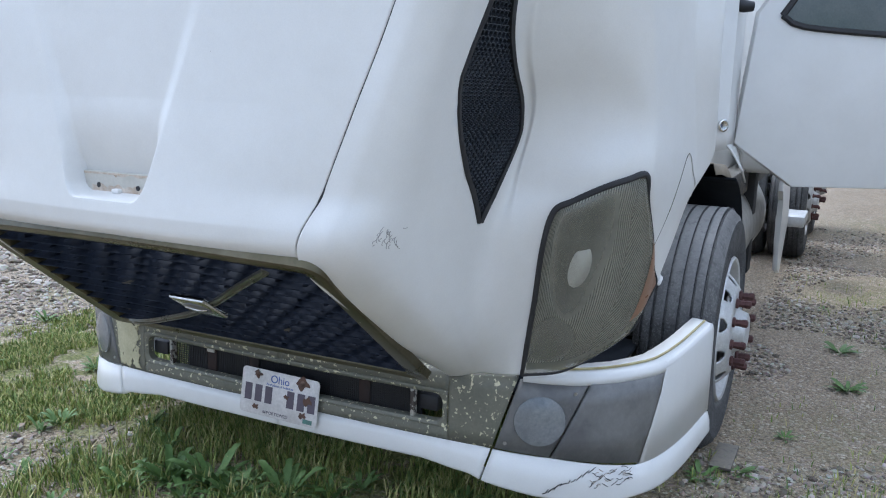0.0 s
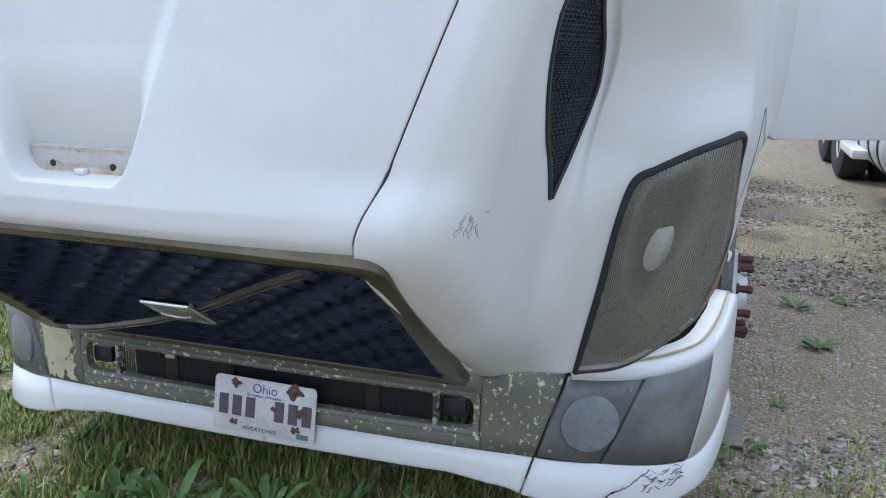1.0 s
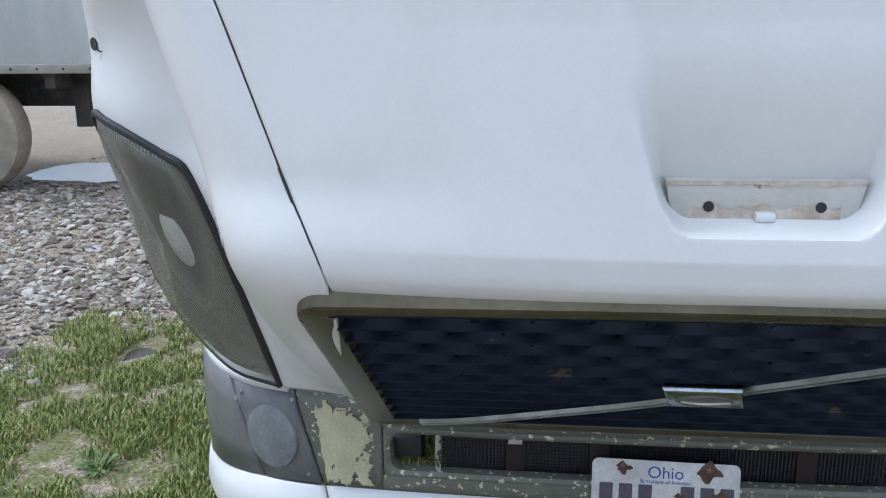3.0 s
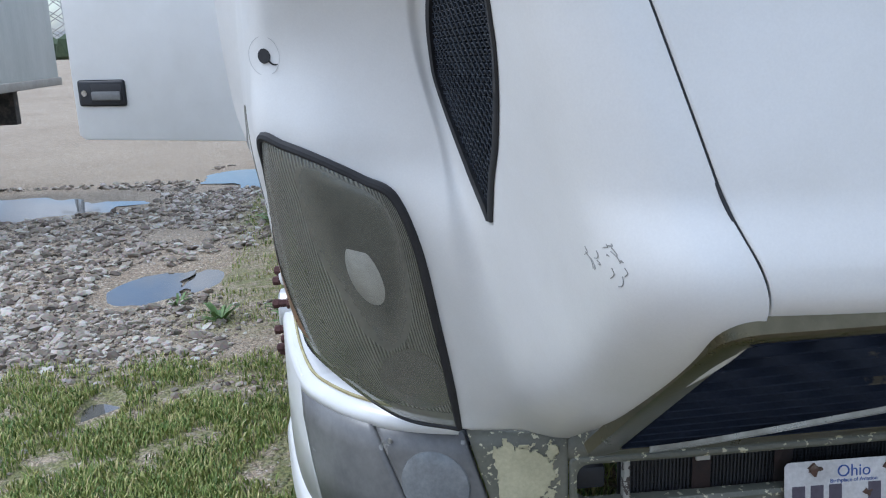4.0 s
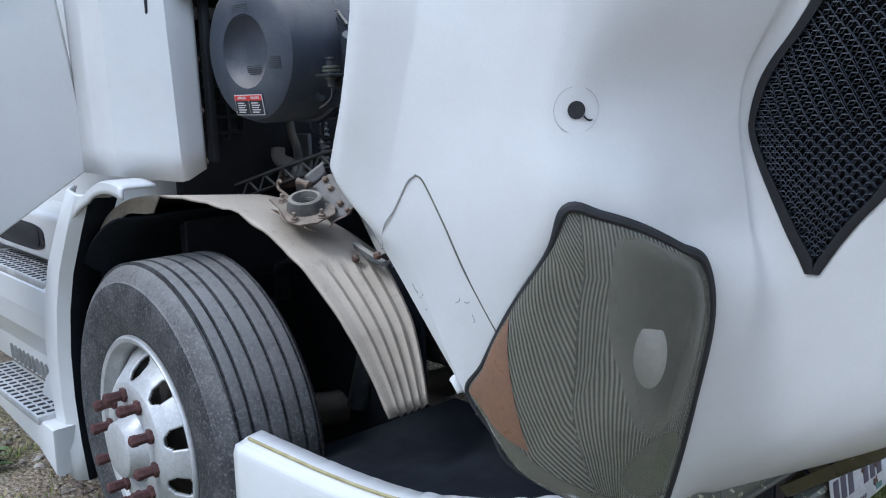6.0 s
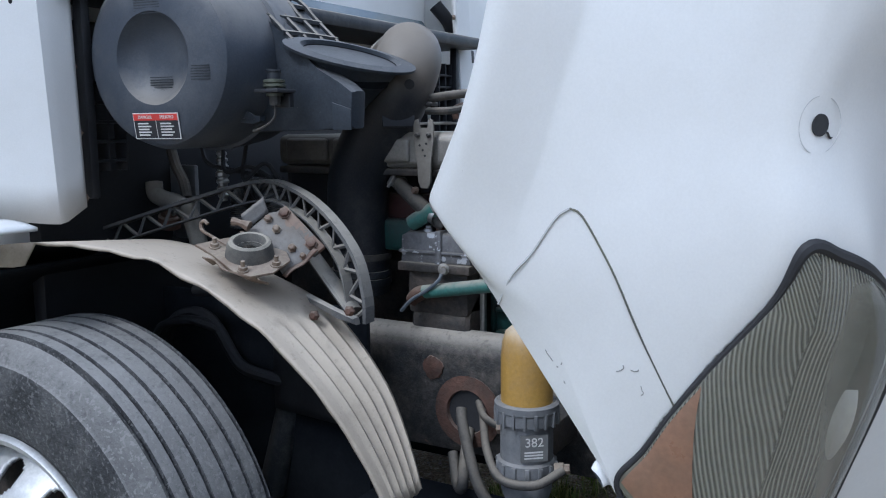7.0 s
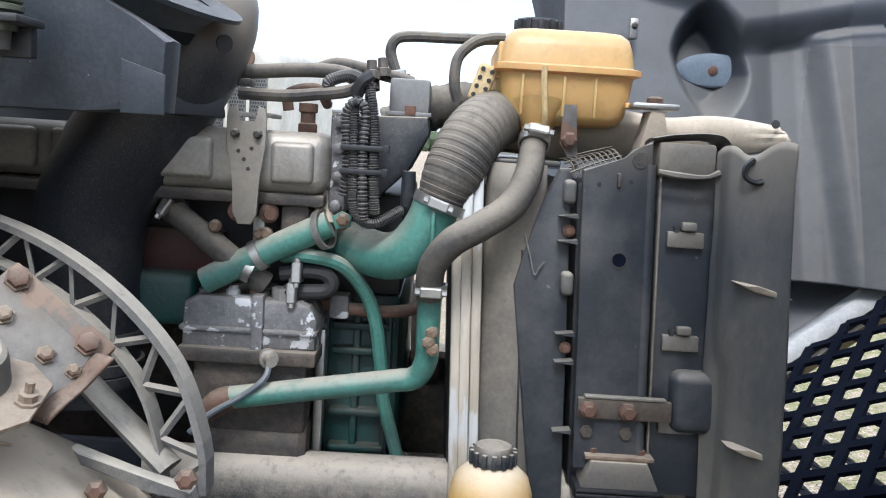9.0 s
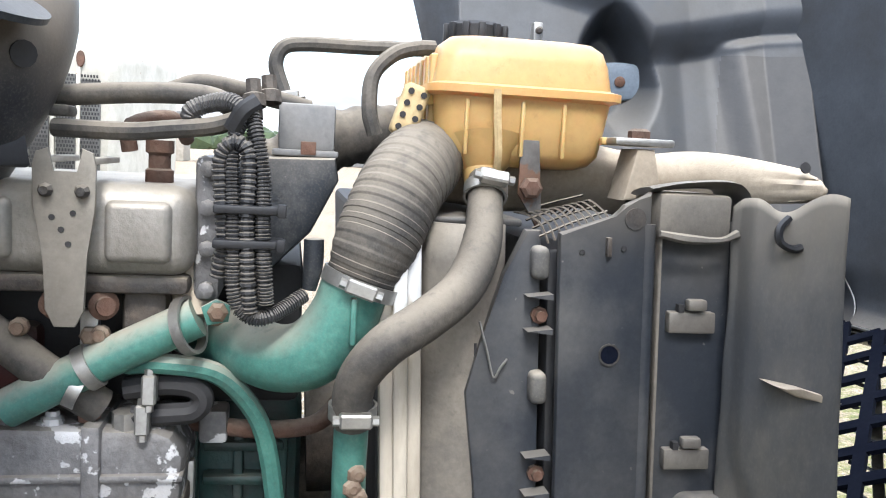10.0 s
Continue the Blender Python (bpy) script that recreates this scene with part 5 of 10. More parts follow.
def build_hood_liner():
    """Inner shell of the raised hood on the driver's side, with a diamond pocket, a beam and a duct panel."""
    def soft(v, lo, hi):
        k = max(0.0, min(1.0, (v - lo) / (hi - lo)))
        return k * k * (3 - 2 * k)

    def f(a, b):
        y, z = 0.30 - 0.885 * a, 1.04 + 0.98 * b
        x = float(np.interp(y, [-0.59, -0.5, -0.42, -0.3, -0.22, -0.1, 0.1, 0.3], [0.735, 0.80, 0.815, 0.825, 0.815, 0.795, 0.775, 0.74])) + 0.37 * (z - 1.6)
        d = ((abs(y + 0.115) / 0.100) ** 1.5 + (abs(z - 1.610 - 0.25 * (y + 0.115)) / 0.155) ** 1.5) ** (1 / 1.5)
        x += 0.118 * (1 - soft(d, 0.62, 1.2))
        line = float(np.interp(y, [-0.6, -0.5, -0.2, -0.1, 0.3], [1.745, 1.74, 1.675, 1.78, 1.86]))
        x -= 0.06 * soft(z, line - 0.045, line + 0.065)
        x += 0.012 * soft(-y, 0.23, 0.30) * (1 - soft(-y, 0.36, 0.42)) * (1 - soft(z, line - 0.05, line))
        x -= 0.03 * soft(-y, 0.385 - 0.08 * (z - 1.6), 0.46 - 0.08 * (z - 1.6)) * (1 - soft(z, line - 0.03, line))
        return Vector((x, y, z))
    ob = part("hood_liner", sheet_into(bmesh.new(), f, 210, 210), LINER_PALE, truck, "blue-grey moulded inner shell of the hood")
    # front lower part of the liner in a darker grey
    ob.data.materials.append(LINER_DARK)
    for q in ob.data.polygons:
        if q.center.y < -0.37 - 0.12 * (q.center.z - 1.4) and q.center.z < 1.68:
            q.material_index = 1
    solid(ob, 0.006, offset=0)
    oval = axis_to((0.886, -0.150, 1.60), (-1, 0.12, -0.08))
    lathe("pocket_plate", [(0.0, 0.006), (0.05, 0.006), (0.062, 0.003), (0.068, -0.004)], oval @ Matrix.Diagonal((1.55, 0.72, 1, 1)), LINER_BLUE, ob, "smooth pale blue oval in the pocket", seg=40)
    lathe("bolt", [(0.014, 0.004), (0.014, 0.009), (0.008, 0.012), (0, 0.013)], oval, RUST, ob, "rusty bolt", seg=16)
    latch = box("latch_plate", (0.735, 0.105, 1.655), (0.768, 0.128, 1.71), STEEL, truck, "small steel hood latch plate", bevel=0.004)
    lathe("latch_screw", [(0.009, 0), (0.009, 0.006), (0.005, 0.009), (0, 0.009)], axis_to((0.735, 0.116, 1.69), (-1, 0, 0)), IRON, latch, seg=10)


LINER_PALE = material("blue_grey_moulding", (0.052, 0.060, 0.073), (0.024, 0.027, 0.033), rough=0.55, scale=2.2, grit_amount=0.08, scuff=0.15, fine=150, fine_amount=0.06, bump=0.08, dust=0.3, dust_color=(0.40, 0.37, 0.31))
LINER_DARK = material("dark_grey_moulding", (0.026, 0.030, 0.037), (0.042, 0.046, 0.053), rough=0.5, scale=4, fine=150, fine_amount=0.06, bump=0.06, dust=0.2, grit_amount=0.05, scuff=0.1)
LINER_BLUE = material("pale_blue_moulding", (0.17, 0.215, 0.27), (0.14, 0.175, 0.22), rough=0.5, scale=6, bump=0.05)
build_hood_liner()


def build_scratches():
    """Thin dark scuffs on the white paint."""
    rnd = random.Random(8)

    def scuff(u, v, side, n, spread):
        for _ in range(n):
            u0, v0 = u + rnd.uniform(-spread, spread), v + rnd.uniform(-spread, spread) * 0.6
            du, dv = rnd.uniform(-0.08, 0.08), rnd.uniform(-0.12, 0.12)
            tube("scratch", [hood_point(u0 + du * k + 0.02 * math.sin(5 * k + u0), v0 + dv * k + 0.015 * math.cos(4 * k), 0.0003, side) for k in (0, 0.35, 0.7, 1.0)], 0.0007, SCUFF, truck, n=10, seg=4)
    scuff(2.1, 2.35, -1, 14, 0.28)
    scuff(2.2, 2.32, 1, 22, 0.26)
    scuff(10.3, 1.6, -1, 4, 0.25)
    scuff(9.2, 1.75, -1, 3, 0.3)


SCUFF = material("dark_scuff", (0.22, 0.22, 0.21), (0.34, 0.34, 0.33), rough=0.7, bump=0.0)
build_scratches()


# ---- wheels ----
def build_wheel(at, side, name="wheel", bolts=True, steer=True):
    """A wheel about x; side: -1 when its outer face looks towards -x."""
    m = Matrix.Translation(at) @ Matrix(((0, 0, side, 0), (1, 0, 0, 0), (0, 1, 0, 0), (0, 0, 0, 1)))
    R, W = 0.495, 0.14
    prof = [(0.285, -W + 0.02), (0.33, -W - 0.005), (0.42, -W - 0.008), (0.468, -W + 0.006), (0.488, -W + 0.03)]
    grooves = [-0.105, -0.068, -0.024, 0.024, 0.068, 0.105]
    for g in grooves:
        prof += [(R, g - 0.0052), (R - 0.012, g - 0.0035), (R - 0.012, g + 0.0035), (R, g + 0.0052)]
    prof += [(0.488, W - 0.03), (0.468, W - 0.006), (0.45, W + 0.001), (0.445, W + 0.006), (0.40, W + 0.010), (0.385, W + 0.006), (0.33, W + 0.005), (0.30, W - 0.006), (0.285, W - 0.02)]
    wheel = part(name, lathe_into(bmesh.new(), prof, m, seg=96, close=True), TYRE, truck, "worn truck tyre on a dull aluminium rim")
    rim = bmesh.new()
    lathe_into(rim, [(0.30, W - 0.004), (0.292, W + 0.006), (0.28, W + 0.002), (0.268, W - 0.03), (0.262, W - 0.05)], m, seg=64)
    # dish with hand holes
    n, holes = 80, 10
    rings = [(0.262, W - 0.05), (0.245, W - 0.035), (0.235, W - 0.026), (0.205, W + 0.006), (0.175, W + 0.030), (0.165, W + 0.034), (0.105, W + 0.034), (0.10, W + 0.026)]
    vs = []
    fine = []
    for (r0, h0), (r1, h1) in zip(rings, rings[1:]):
        steps = 10 if 0.17 < r0 < 0.25 else 2
        for k in range(steps):
            fine.append((r0 + (r1 - r0) * k / steps, h0 + (h1 - h0) * k / steps))
    fine.append(rings[-1])
    n = 240
    for r, h in fine:
        vs.append([rim.verts.new(m @ Vector((r * math.cos(2 * math.pi * j / n), r * math.sin(2 * math.pi * j / n), h))) for j in range(n)])
    for i in range(len(fine) - 1):
        rm = (fine[i][0] + fine[i + 1][0]) / 2
        for j in range(n):
            ang = (j + 0.5) / n * holes % 1.0 - 0.5
            arc = ang * 2 * math.pi / holes * 0.213
            if math.hypot(arc, (rm - 0.213) * 1.0) < 0.029:
                continue
            rim.faces.new((vs[i][j], vs[i][(j + 1) % n], vs[i + 1][(j + 1) % n], vs[i + 1][j]))
    bmesh.ops.delete(rim, geom=[v for v in rim.verts if not v.link_faces], context="VERTS")
    solid(part("rim", rim, ALU_RIM, wheel, "dull aluminium rim with ten hand holes"), 0.01)
    lathe("brake_drum", [(0.25, W - 0.16), (0.25, W - 0.07), (0.10, W - 0.06), (0.0, W - 0.06)], m, IRON, wheel, seg=32)
    lathe("hub", [(0.10, W - 0.02), (0.10, W + 0.028), (0.085, W + 0.045), (0.075, W + 0.075), (0.06, W + 0.082), (0, W + 0.082)], m, ALU_RIM, wheel, "hub cap", seg=32)
    if bolts:
        for k in range(10):
            a = 2 * math.pi * (k + 0.25) / 10
            c = m @ Matrix.Translation((0.143 * math.cos(a), 0.143 * math.sin(a), W + 0.033))
            lathe("lug_nut", [(0.0205, 0), (0.021, 0.010), (0.0135, 0.014), (0.0145, 0.038), (0.0165, 0.040), (0.0155, 0.056), (0.009, 0.060), (0, 0.060)], c, RUST_NUT, wheel, seg=6)
    return wheel


AXLE_Y, AXLE_Z = 1.40, 0.462
for sd in (-1, 1):
    build_wheel((1.055 * sd, AXLE_Y, AXLE_Z), sd)


# ---- frame ----
def build_frame():
    for sd in (-1, 1):
        bm = bmesh.new()
        out = [(0.0, 0.0), (0.0, 0.012), (-0.065, 0.012), (-0.065, 0.27), (0.0, 0.27), (0.0, 0.285), (-0.035, 0.295), (-0.058, 0.292), (-0.074, 0.282), (-0.084, 0.265), (-0.087, 0.235), (-0.087, 0.02), (-0.075, 0.0)]
        loops = []
        for y in (0.12, 0.5, 1.0, 2.0, 4.0, 7.5):
            loops.append([bm.verts.new(((-0.345 + x) * -sd, y, 0.575 + z)) for x, z in out])
        for a, b in zip(loops, loops[1:]):
            for i in range(len(out)):
                k = (i + 1) % len(out)
                bm.faces.new((a[i], a[k], b[k], b[i]))
        bm.faces.new(loops[0])
        bm.faces.new(loops[-1][::-1])
        rail = part("frame_rail", bm, FRAME, truck, "black steel frame rail with flaking paint and rust")
        if sd < 0:
            ring = bmesh.new()
            lathe_into(ring, [(0.052, 0), (0.085, 0.0), (0.088, 0.008), (0.054, 0.012)], axis_to((-0.432, 0.765, 0.685), (-1, 0, 0)), seg=28, close=True)
            part("flange_ring", ring, RUST, rail, "rusty ring round an opening")
            lathe("opening", [(0.053, 0), (0.053, 0.004), (0, 0.004)], axis_to((-0.430, 0.765, 0.685), (-1, 0, 0)), RUBBER_AND_GAPS, rail, seg=28)
            prism("rust_plug", [((0.027 + 0.003 * math.sin(3 * w) + 0.002 * math.sin(7 * w)) * math.cos(w), (0.029 + 0.003 * math.cos(5 * w)) * math.sin(w)) for w in (2 * math.pi * k / 28 for k in range(28))], 0.006, side_plane(-0.431) @ Matrix.Translation((0.862, 0.779, 0)), RUST, rail, "round patch of rust", bevel=0.003)
    box("cross_member", (-0.34, 0.15, 0.60), (0.34, 0.26, 0.72), FRAME, truck)
    tube("front_axle", [(-0.95, AXLE_Y, AXLE_Z), (-0.55, AXLE_Y, AXLE_Z - 0.08), (0, AXLE_Y, AXLE_Z - 0.12), (0.55, AXLE_Y, AXLE_Z - 0.08), (0.95, AXLE_Y, AXLE_Z)], 0.055, IRON, truck, n=20)
    for sd in (-1, 1):
        bm = bmesh.new()
        for k in range(4):
            box_into(bm, (0.40 * sd - 0.045, 0.72 + 0.12 * k, 0.43 - 0.018 * k), (0.40 * sd + 0.045, 2.1 - 0.12 * k, 0.445 - 0.018 * k), 0.002)
        part("leaf_spring", bm, IRON, truck)
        tube("shock_absorber", [(0.56 * sd, AXLE_Y - 0.12, 0.42), (0.50 * sd, AXLE_Y - 0.2, 0.82)], 0.035, BLACK_DUSTY, truck, n=4)
        tube("air_line", [(0.62 * sd, 1.45, 0.95), (0.66 * sd, 1.2, 0.98), (0.66 * sd, 1.05, 0.85), (0.56 * sd, 1.0, 0.7)], 0.016, RUBBER_AND_GAPS, truck, n=20)


build_frame()


# ---- wheel arches ----
def arch_point(sd, a, w):
    """a: angle in degrees from the rear (180) over the top (90) to the front (0); w: 0 at the outer edge, 1 inside."""
    front = max(0.0, min(1.0, (75 - a) / 75))
    r = 0.64 + 0.03 * math.sin(radians(a)) + 0.13 * front ** 1.5 - 0.03 * w * (1 - front)
    xo = np.interp(a, [12, 40, 70, 100, 180], [0.905, 0.945, 0.985, 1.13, 1.16])
    xi = np.interp(a, [12, 30, 50, 70, 100, 180], [0.79, 0.73, 0.70, 0.755, 0.785, 0.78])
    x = xo + (xi - xo) * w
    cy, cz = AXLE_Y, AXLE_Z
    return Vector((x * sd, cy - r * math.cos(radians(a)), cz + r * math.sin(radians(a)) - (0.045 if a > 93 and w < 0.03 else 0.0)))


def build_arch(sd):
    def f(a, b):
        ang = 14 + 150 * a
        p = arch_point(sd, ang, b)
        rib = 0.006 * math.sin(b * 34) if ang < 48 and 0.2 < b else 0.0
        jag = 0.012 * noise.noise(Vector((a * 25, sd, 2))) if b == 0 else 0
        return p + Vector((0, -0.4 * rib, rib + jag))
    # underside black: the shade under the arch is put into its colour
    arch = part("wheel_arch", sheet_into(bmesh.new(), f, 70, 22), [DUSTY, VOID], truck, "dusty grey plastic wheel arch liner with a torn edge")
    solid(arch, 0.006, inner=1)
    # two added black boards stand in for the deep shade under the truck
    box("splash_guard", (min(0.42 * sd, 0.94 * sd), 0.24, 0.47), (max(0.42 * sd, 0.94 * sd), 0.98, 0.485), VOID, truck, "black board standing in for shade inside the bumper corner", bevel=0.004)
    box("splash_guard", (min(0.525 * sd, 0.54 * sd), 0.98, 0.12), (max(0.525 * sd, 0.54 * sd), 2.0, 0.93), VOID, truck, "black board standing in for shade beside the frame", bevel=0.004)
    # rear lining coloured black for the shade behind the tyre
    solid(part("rear_liner", sheet_into(bmesh.new(), lambda a, b: Vector(((0.56 + 0.60 * b) * sd, AXLE_Y + 0.615 * math.cos(radians(78 - 105 * a)), AXLE_Z + 0.615 * math.sin(radians(78 - 105 * a)))), 24, 4), VOID, truck, "rear lining of the wheel arch, coloured black for its shade"), 0.008, offset=0)
    return arch


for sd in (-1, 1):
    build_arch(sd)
# truss-like seal carrier above the arch
TRUSS = [(-0.735, 1.72, 1.092), (-0.69, 1.62, 1.127), (-0.63, 1.45, 1.183), (-0.576, 1.267, 1.232), (-0.62, 1.12, 1.222), (-0.672, 0.985, 1.175), (-0.706, 0.885, 1.095), (-0.728, 0.842, 1.01), (-0.735, 0.835, 0.955)]


RIBBED = material("grey_ribbed_plastic", (0.075, 0.076, 0.078), (0.12, 0.115, 0.105), rough=0.75, scale=9, fine=120, fine_amount=0.2, bump=0.12, dust=0.7, dust_color=(0.43, 0.39, 0.32))


def build_truss():
    top = spline(TRUSS, 60)
    bm = bmesh.new()

    def off(i, d):
        t = Vector(top[min(i + 1, 60)] - top[max(i - 1, 0)]).normalized()
        side = t.cross(Vector((1, 0, 0))).normalized()
        if side.z < 0:
            side = -side
        return Vector(top[i]) - side * d
    # outer rib, inner rib
    for d, h in ((0.0, 0.008), (0.048, 0.004)):
        prev = None
        for i in range(61):
            p = off(i, d)
            q = off(i, d + h)
            ring = [bm.verts.new(p + Vector((-0.016, 0, 0))), bm.verts.new(p + Vector((0.016, 0, 0))), bm.verts.new(q + Vector((0.016, 0, 0))), bm.verts.new(q + Vector((-0.016, 0, 0)))]
            if prev:
                for k in range(4):
                    bm.faces.new((prev[k], prev[(k + 1) % 4], ring[(k + 1) % 4], ring[k]))
            prev = ring
    for i in range(0, 60, 2):
        a, b = off(i, 0.003 if i % 4 else 0.05), off(i + 2, 0.05 if i % 4 else 0.003)
        tube_into(bm, [a, (a + b) / 2, b], 0.0030, n=2, seg=4, flat=1.6)
    part("seal_carrier", bm, RIBBED, truck, "dusty lattice-ribbed plastic seal carrier", smooth=False)
    # foot bracket where it meets the arch
    bmf = bmesh.new()
    prism_into(bmf, [(-0.098, -0.006), (-0.05, 0.004), (0.02, 0.028), (0.03, 0.046), (-0.05, 0.018), (-0.094, 0.008)], 0.018, side_plane(-0.765) @ Matrix.Translation((0.935, 0.965, 0)), 0.003)
    part("seal_foot", bmf, RIBBED, truck, "dusty plastic foot of the seal carrier")
    for q in ((-0.79, 0.845, 0.99), (-0.79, 0.935, 0.972)):
        lathe("bolt", [(0.011, 0), (0.011, 0.008), (0.006, 0.012), (0, 0.012)], axis_to(q, (-1, -0.2, 0.1)), RUST, truck, seg=6)
    # curved duct below the carrier
    tube("stay", [(-0.70, 1.04, 1.12), (-0.71, 0.98, 1.06), (-0.73, 0.88, 0.975)], [0.022, 0.025, 0.028], RIBBED, truck, "dusty stay", n=12, flat=0.4)


build_truss()


def build_hood_rest():
    """The rusty bracket with a rubber cup on which the closed hood sits."""
    bracket = bmesh.new()
    m = pose(-0.864, 1.04, 1.098, 14, -14, 0)
    prism_into(bracket, [(-0.035, 0.115), (-0.045, 0.06), (-0.075, -0.02), (-0.07, -0.06), (-0.03, -0.085), (0.03, -0.08), (0.055, -0.05), (0.055, 0.05), (0.03, 0.085)], 0.005, m, 0.001)
    br = part("hood_rest", bracket, RUST_DUST, truck, "rusty hood rest bracket with a rubber cup")
    under = bmesh.new()
    sheet_into(under, lambda a, b: m @ Vector((-0.062 + 0.03 * b + 0.01 * math.sin(a * 9), -0.075 + 0.15 * a, -0.002 - 0.035 * b * (0.6 + 0.4 * math.sin(a * 7)))), 14, 4)
    solid(part("skirt", under, RUST_DUST, br, "bent lower edge of the bracket"), 0.003, offset=0)
    lathe("cup", [(0.050, 0.004), (0.0485, 0.012), (0.046, 0.026), (0.043, 0.034), (0.038, 0.0375), (0.033, 0.036), (0.029, 0.028), (0.028, 0.020), (0.0, 0.019)], m, CUP, br, "dusty rubber cup", seg=40)
    lathe("cup_insert", [(0.0275, 0.020), (0.018, 0.024), (0.007, 0.022), (0, 0.023)], m, CHROME, br, "bright metal in the cup", seg=20)
    for x, y in ((-0.02, 0.075), (-0.062, -0.035), (-0.005, -0.072), (0.035, 0.05)):
        lathe("stud", [(0.012, 0), (0.012, 0.003), (0.009, 0.003), (0.0085, 0.010), (0.0045, 0.011), (0.0045, 0.022), (0, 0.022)], m @ Matrix.Translation((x, y, 0.005)), RUST_DUST, br, seg=8)
    # upright plate behind the cup, leaning back, with a bolted bar along its top
    a, b, c = Vector((-0.822, 1.075, 1.135)), Vector((-0.822, 0.985, 1.062)), Vector((-0.772, 1.045, 1.185))
    ex = (b - a).normalized()
    nz = ex.cross(c - a).normalized()
    if nz.x > 0:
        nz = -nz
    ey = nz.cross(ex)
    if ey.z < 0:
        ey = -ey
    pm = Matrix.Translation(a) @ Matrix((ex, ey, nz)).transposed().to_4x4()
    if pm.determinant() < 0:
        pm = Matrix.Translation(a) @ Matrix((ex, ey, -nz)).transposed().to_4x4()
    L = (b - a).length
    prism("back_plate", [(-0.01, 0.0), (L, -0.005), (L + 0.012, 0.05), (L - 0.002, 0.075), (0.0, 0.078), (-0.012, 0.06)], 0.004, pm, PLATE_STEEL, br, "grey steel back plate", bevel=0.001)
    edge = bmesh.new()
    sheet_into(edge, lambda s, t: pm @ Vector((L + 0.004 + 0.018 * t, -0.008 + 0.085 * s, 0.004 + 0.025 * t + 0.006 * math.sin(s * 8))), 16, 4)
    solid(part("side_edge", edge, RUST, br, "rust-eaten folded edge"), 0.003, offset=0)
    wing = bmesh.new()
    sheet_into(wing, lambda s, t: pm @ Vector((-0.012 - 0.03 * t, 0.0 + 0.06 * s + 0.012 * t, 0.006 + 0.012 * t)), 8, 4)
    solid(part("side_wing", wing, PLATE_STEEL, br), 0.003, offset=0)
    bar = bmesh.new()
    box_into(bar, (-0.004, 0.066, -0.012), (L + 0.012, 0.098, 0.002), 0.003, 2, pm)
    part("top_bar", bar, PLATE_STEEL, br, "steel bar with two rusty bolts")
    for x, y, r in ((0.012, 0.083, 0.0135), (L - 0.01, 0.08, 0.0135), (0.0, 0.05, 0.010), (0.03, 0.048, 0.010), (L - 0.03, 0.045, 0.010), (L + 0.0, 0.05, 0.008)):
        lathe("bolt", [(r, 0), (r, 0.004), (r * 0.8, 0.004), (r * 0.78, 0.011), (r * 0.5, 0.013), (0, 0.013)], pm @ Matrix.Translation((x, y, 0.003)), RUST if r > 0.013 else RUST_DUST, br, seg=6)
    lever = bmesh.new()
    tube_into(lever, [(-0.862, 1.168, 1.142), (-0.865, 1.12, 1.125), (-0.872, 1.07, 1.112)], 0.006, n=8, seg=6, flat=0.5)
    tube_into(lever, [(-0.862, 1.166, 1.142), (-0.860, 1.176, 1.146), (-0.858, 1.178, 1.160), (-0.858, 1.168, 1.164), (-0.858, 1.160, 1.158)], 0.004, n=14, seg=6)
    part("lever", lever, RUST_DUST, br, "hooked steel lever")
    tube("pin", [(-0.845, 1.10, 1.165), (-0.842, 1.085, 1.163), (-0.835, 1.065, 1.155)], [0.010, 0.007, 0.012], RUST_DUST, br, n=8, seg=8)


CUP = material("dusty_cup_rubber", (0.05, 0.049, 0.047), (0.10, 0.093, 0.082), rough=0.7, scale=9, bump=0.1, dust=0.6, dust_color=(0.42, 0.38, 0.30))
PLATE_STEEL = material("grey_plate_steel", (0.12, 0.118, 0.115), (0.05, 0.043, 0.04), rough=0.6, metal=0.15, scale=9, fine=90, fine_amount=0.2, bump=0.2, dust=0.3,
                       spots=(0.12, 0.065, 0.042), spot_scale=14, spot_level=0.55)
STRAP_RUST = material("dark_rusty_strap", (0.085, 0.072, 0.060), (0.055, 0.040, 0.032), rough=0.65, metal=0.15, scale=14, fine=110, fine_amount=0.2, bump=0.25, dust=0.3)
RUST_DUST = material("dusty_rusty_steel", (0.22, 0.175, 0.13), (0.11, 0.065, 0.045), rough=0.8, scale=16, fine=110, fine_amount=0.25, bump=0.4, dust=0.28)
build_hood_rest()


# ---- engine ----
engine = part("engine", box_into(bmesh.new(), (-0.16, 0.80, 0.70), (0.36, 1.55, 1.30), 0.05), IRON, truck, "grimy diesel engine with green and bare metal parts")
box("gear_case", (-0.27, 0.655, 0.70), (0.30, 0.80, 1.10), GREEN_DARK, engine, "oily green gear case", bevel=0.02)


def build_gear_ribs():
    bm = bmesh.new()
    for z in (0.84, 0.90, 0.95, 1.0, 1.04):
        box_into(bm, (-0.292, 0.675, z), (-0.265, 0.765, z + 0.012), 0.004)
    for y in (0.67, 0.72, 0.77):
        box_into(bm, (-0.286, y, 0.80), (-0.262, y + 0.012, 1.07), 0.004)
    part("casting_ribs", bm, GREEN_DARK, engine, "dark green casting ribs")
    bm = bmesh.new()
    box_into(bm, (-0.345, 0.768, 0.82), (-0.33, 0.782, 1.05), 0.003)
    part("belt_edge", bm, STEEL, engine)


build_gear_ribs()


STRAP = material("dusty_strap_steel", (0.21, 0.195, 0.168), (0.15, 0.138, 0.12), rough=0.65, metal=0.1, scale=8, bump=0.1, dust=0.4)


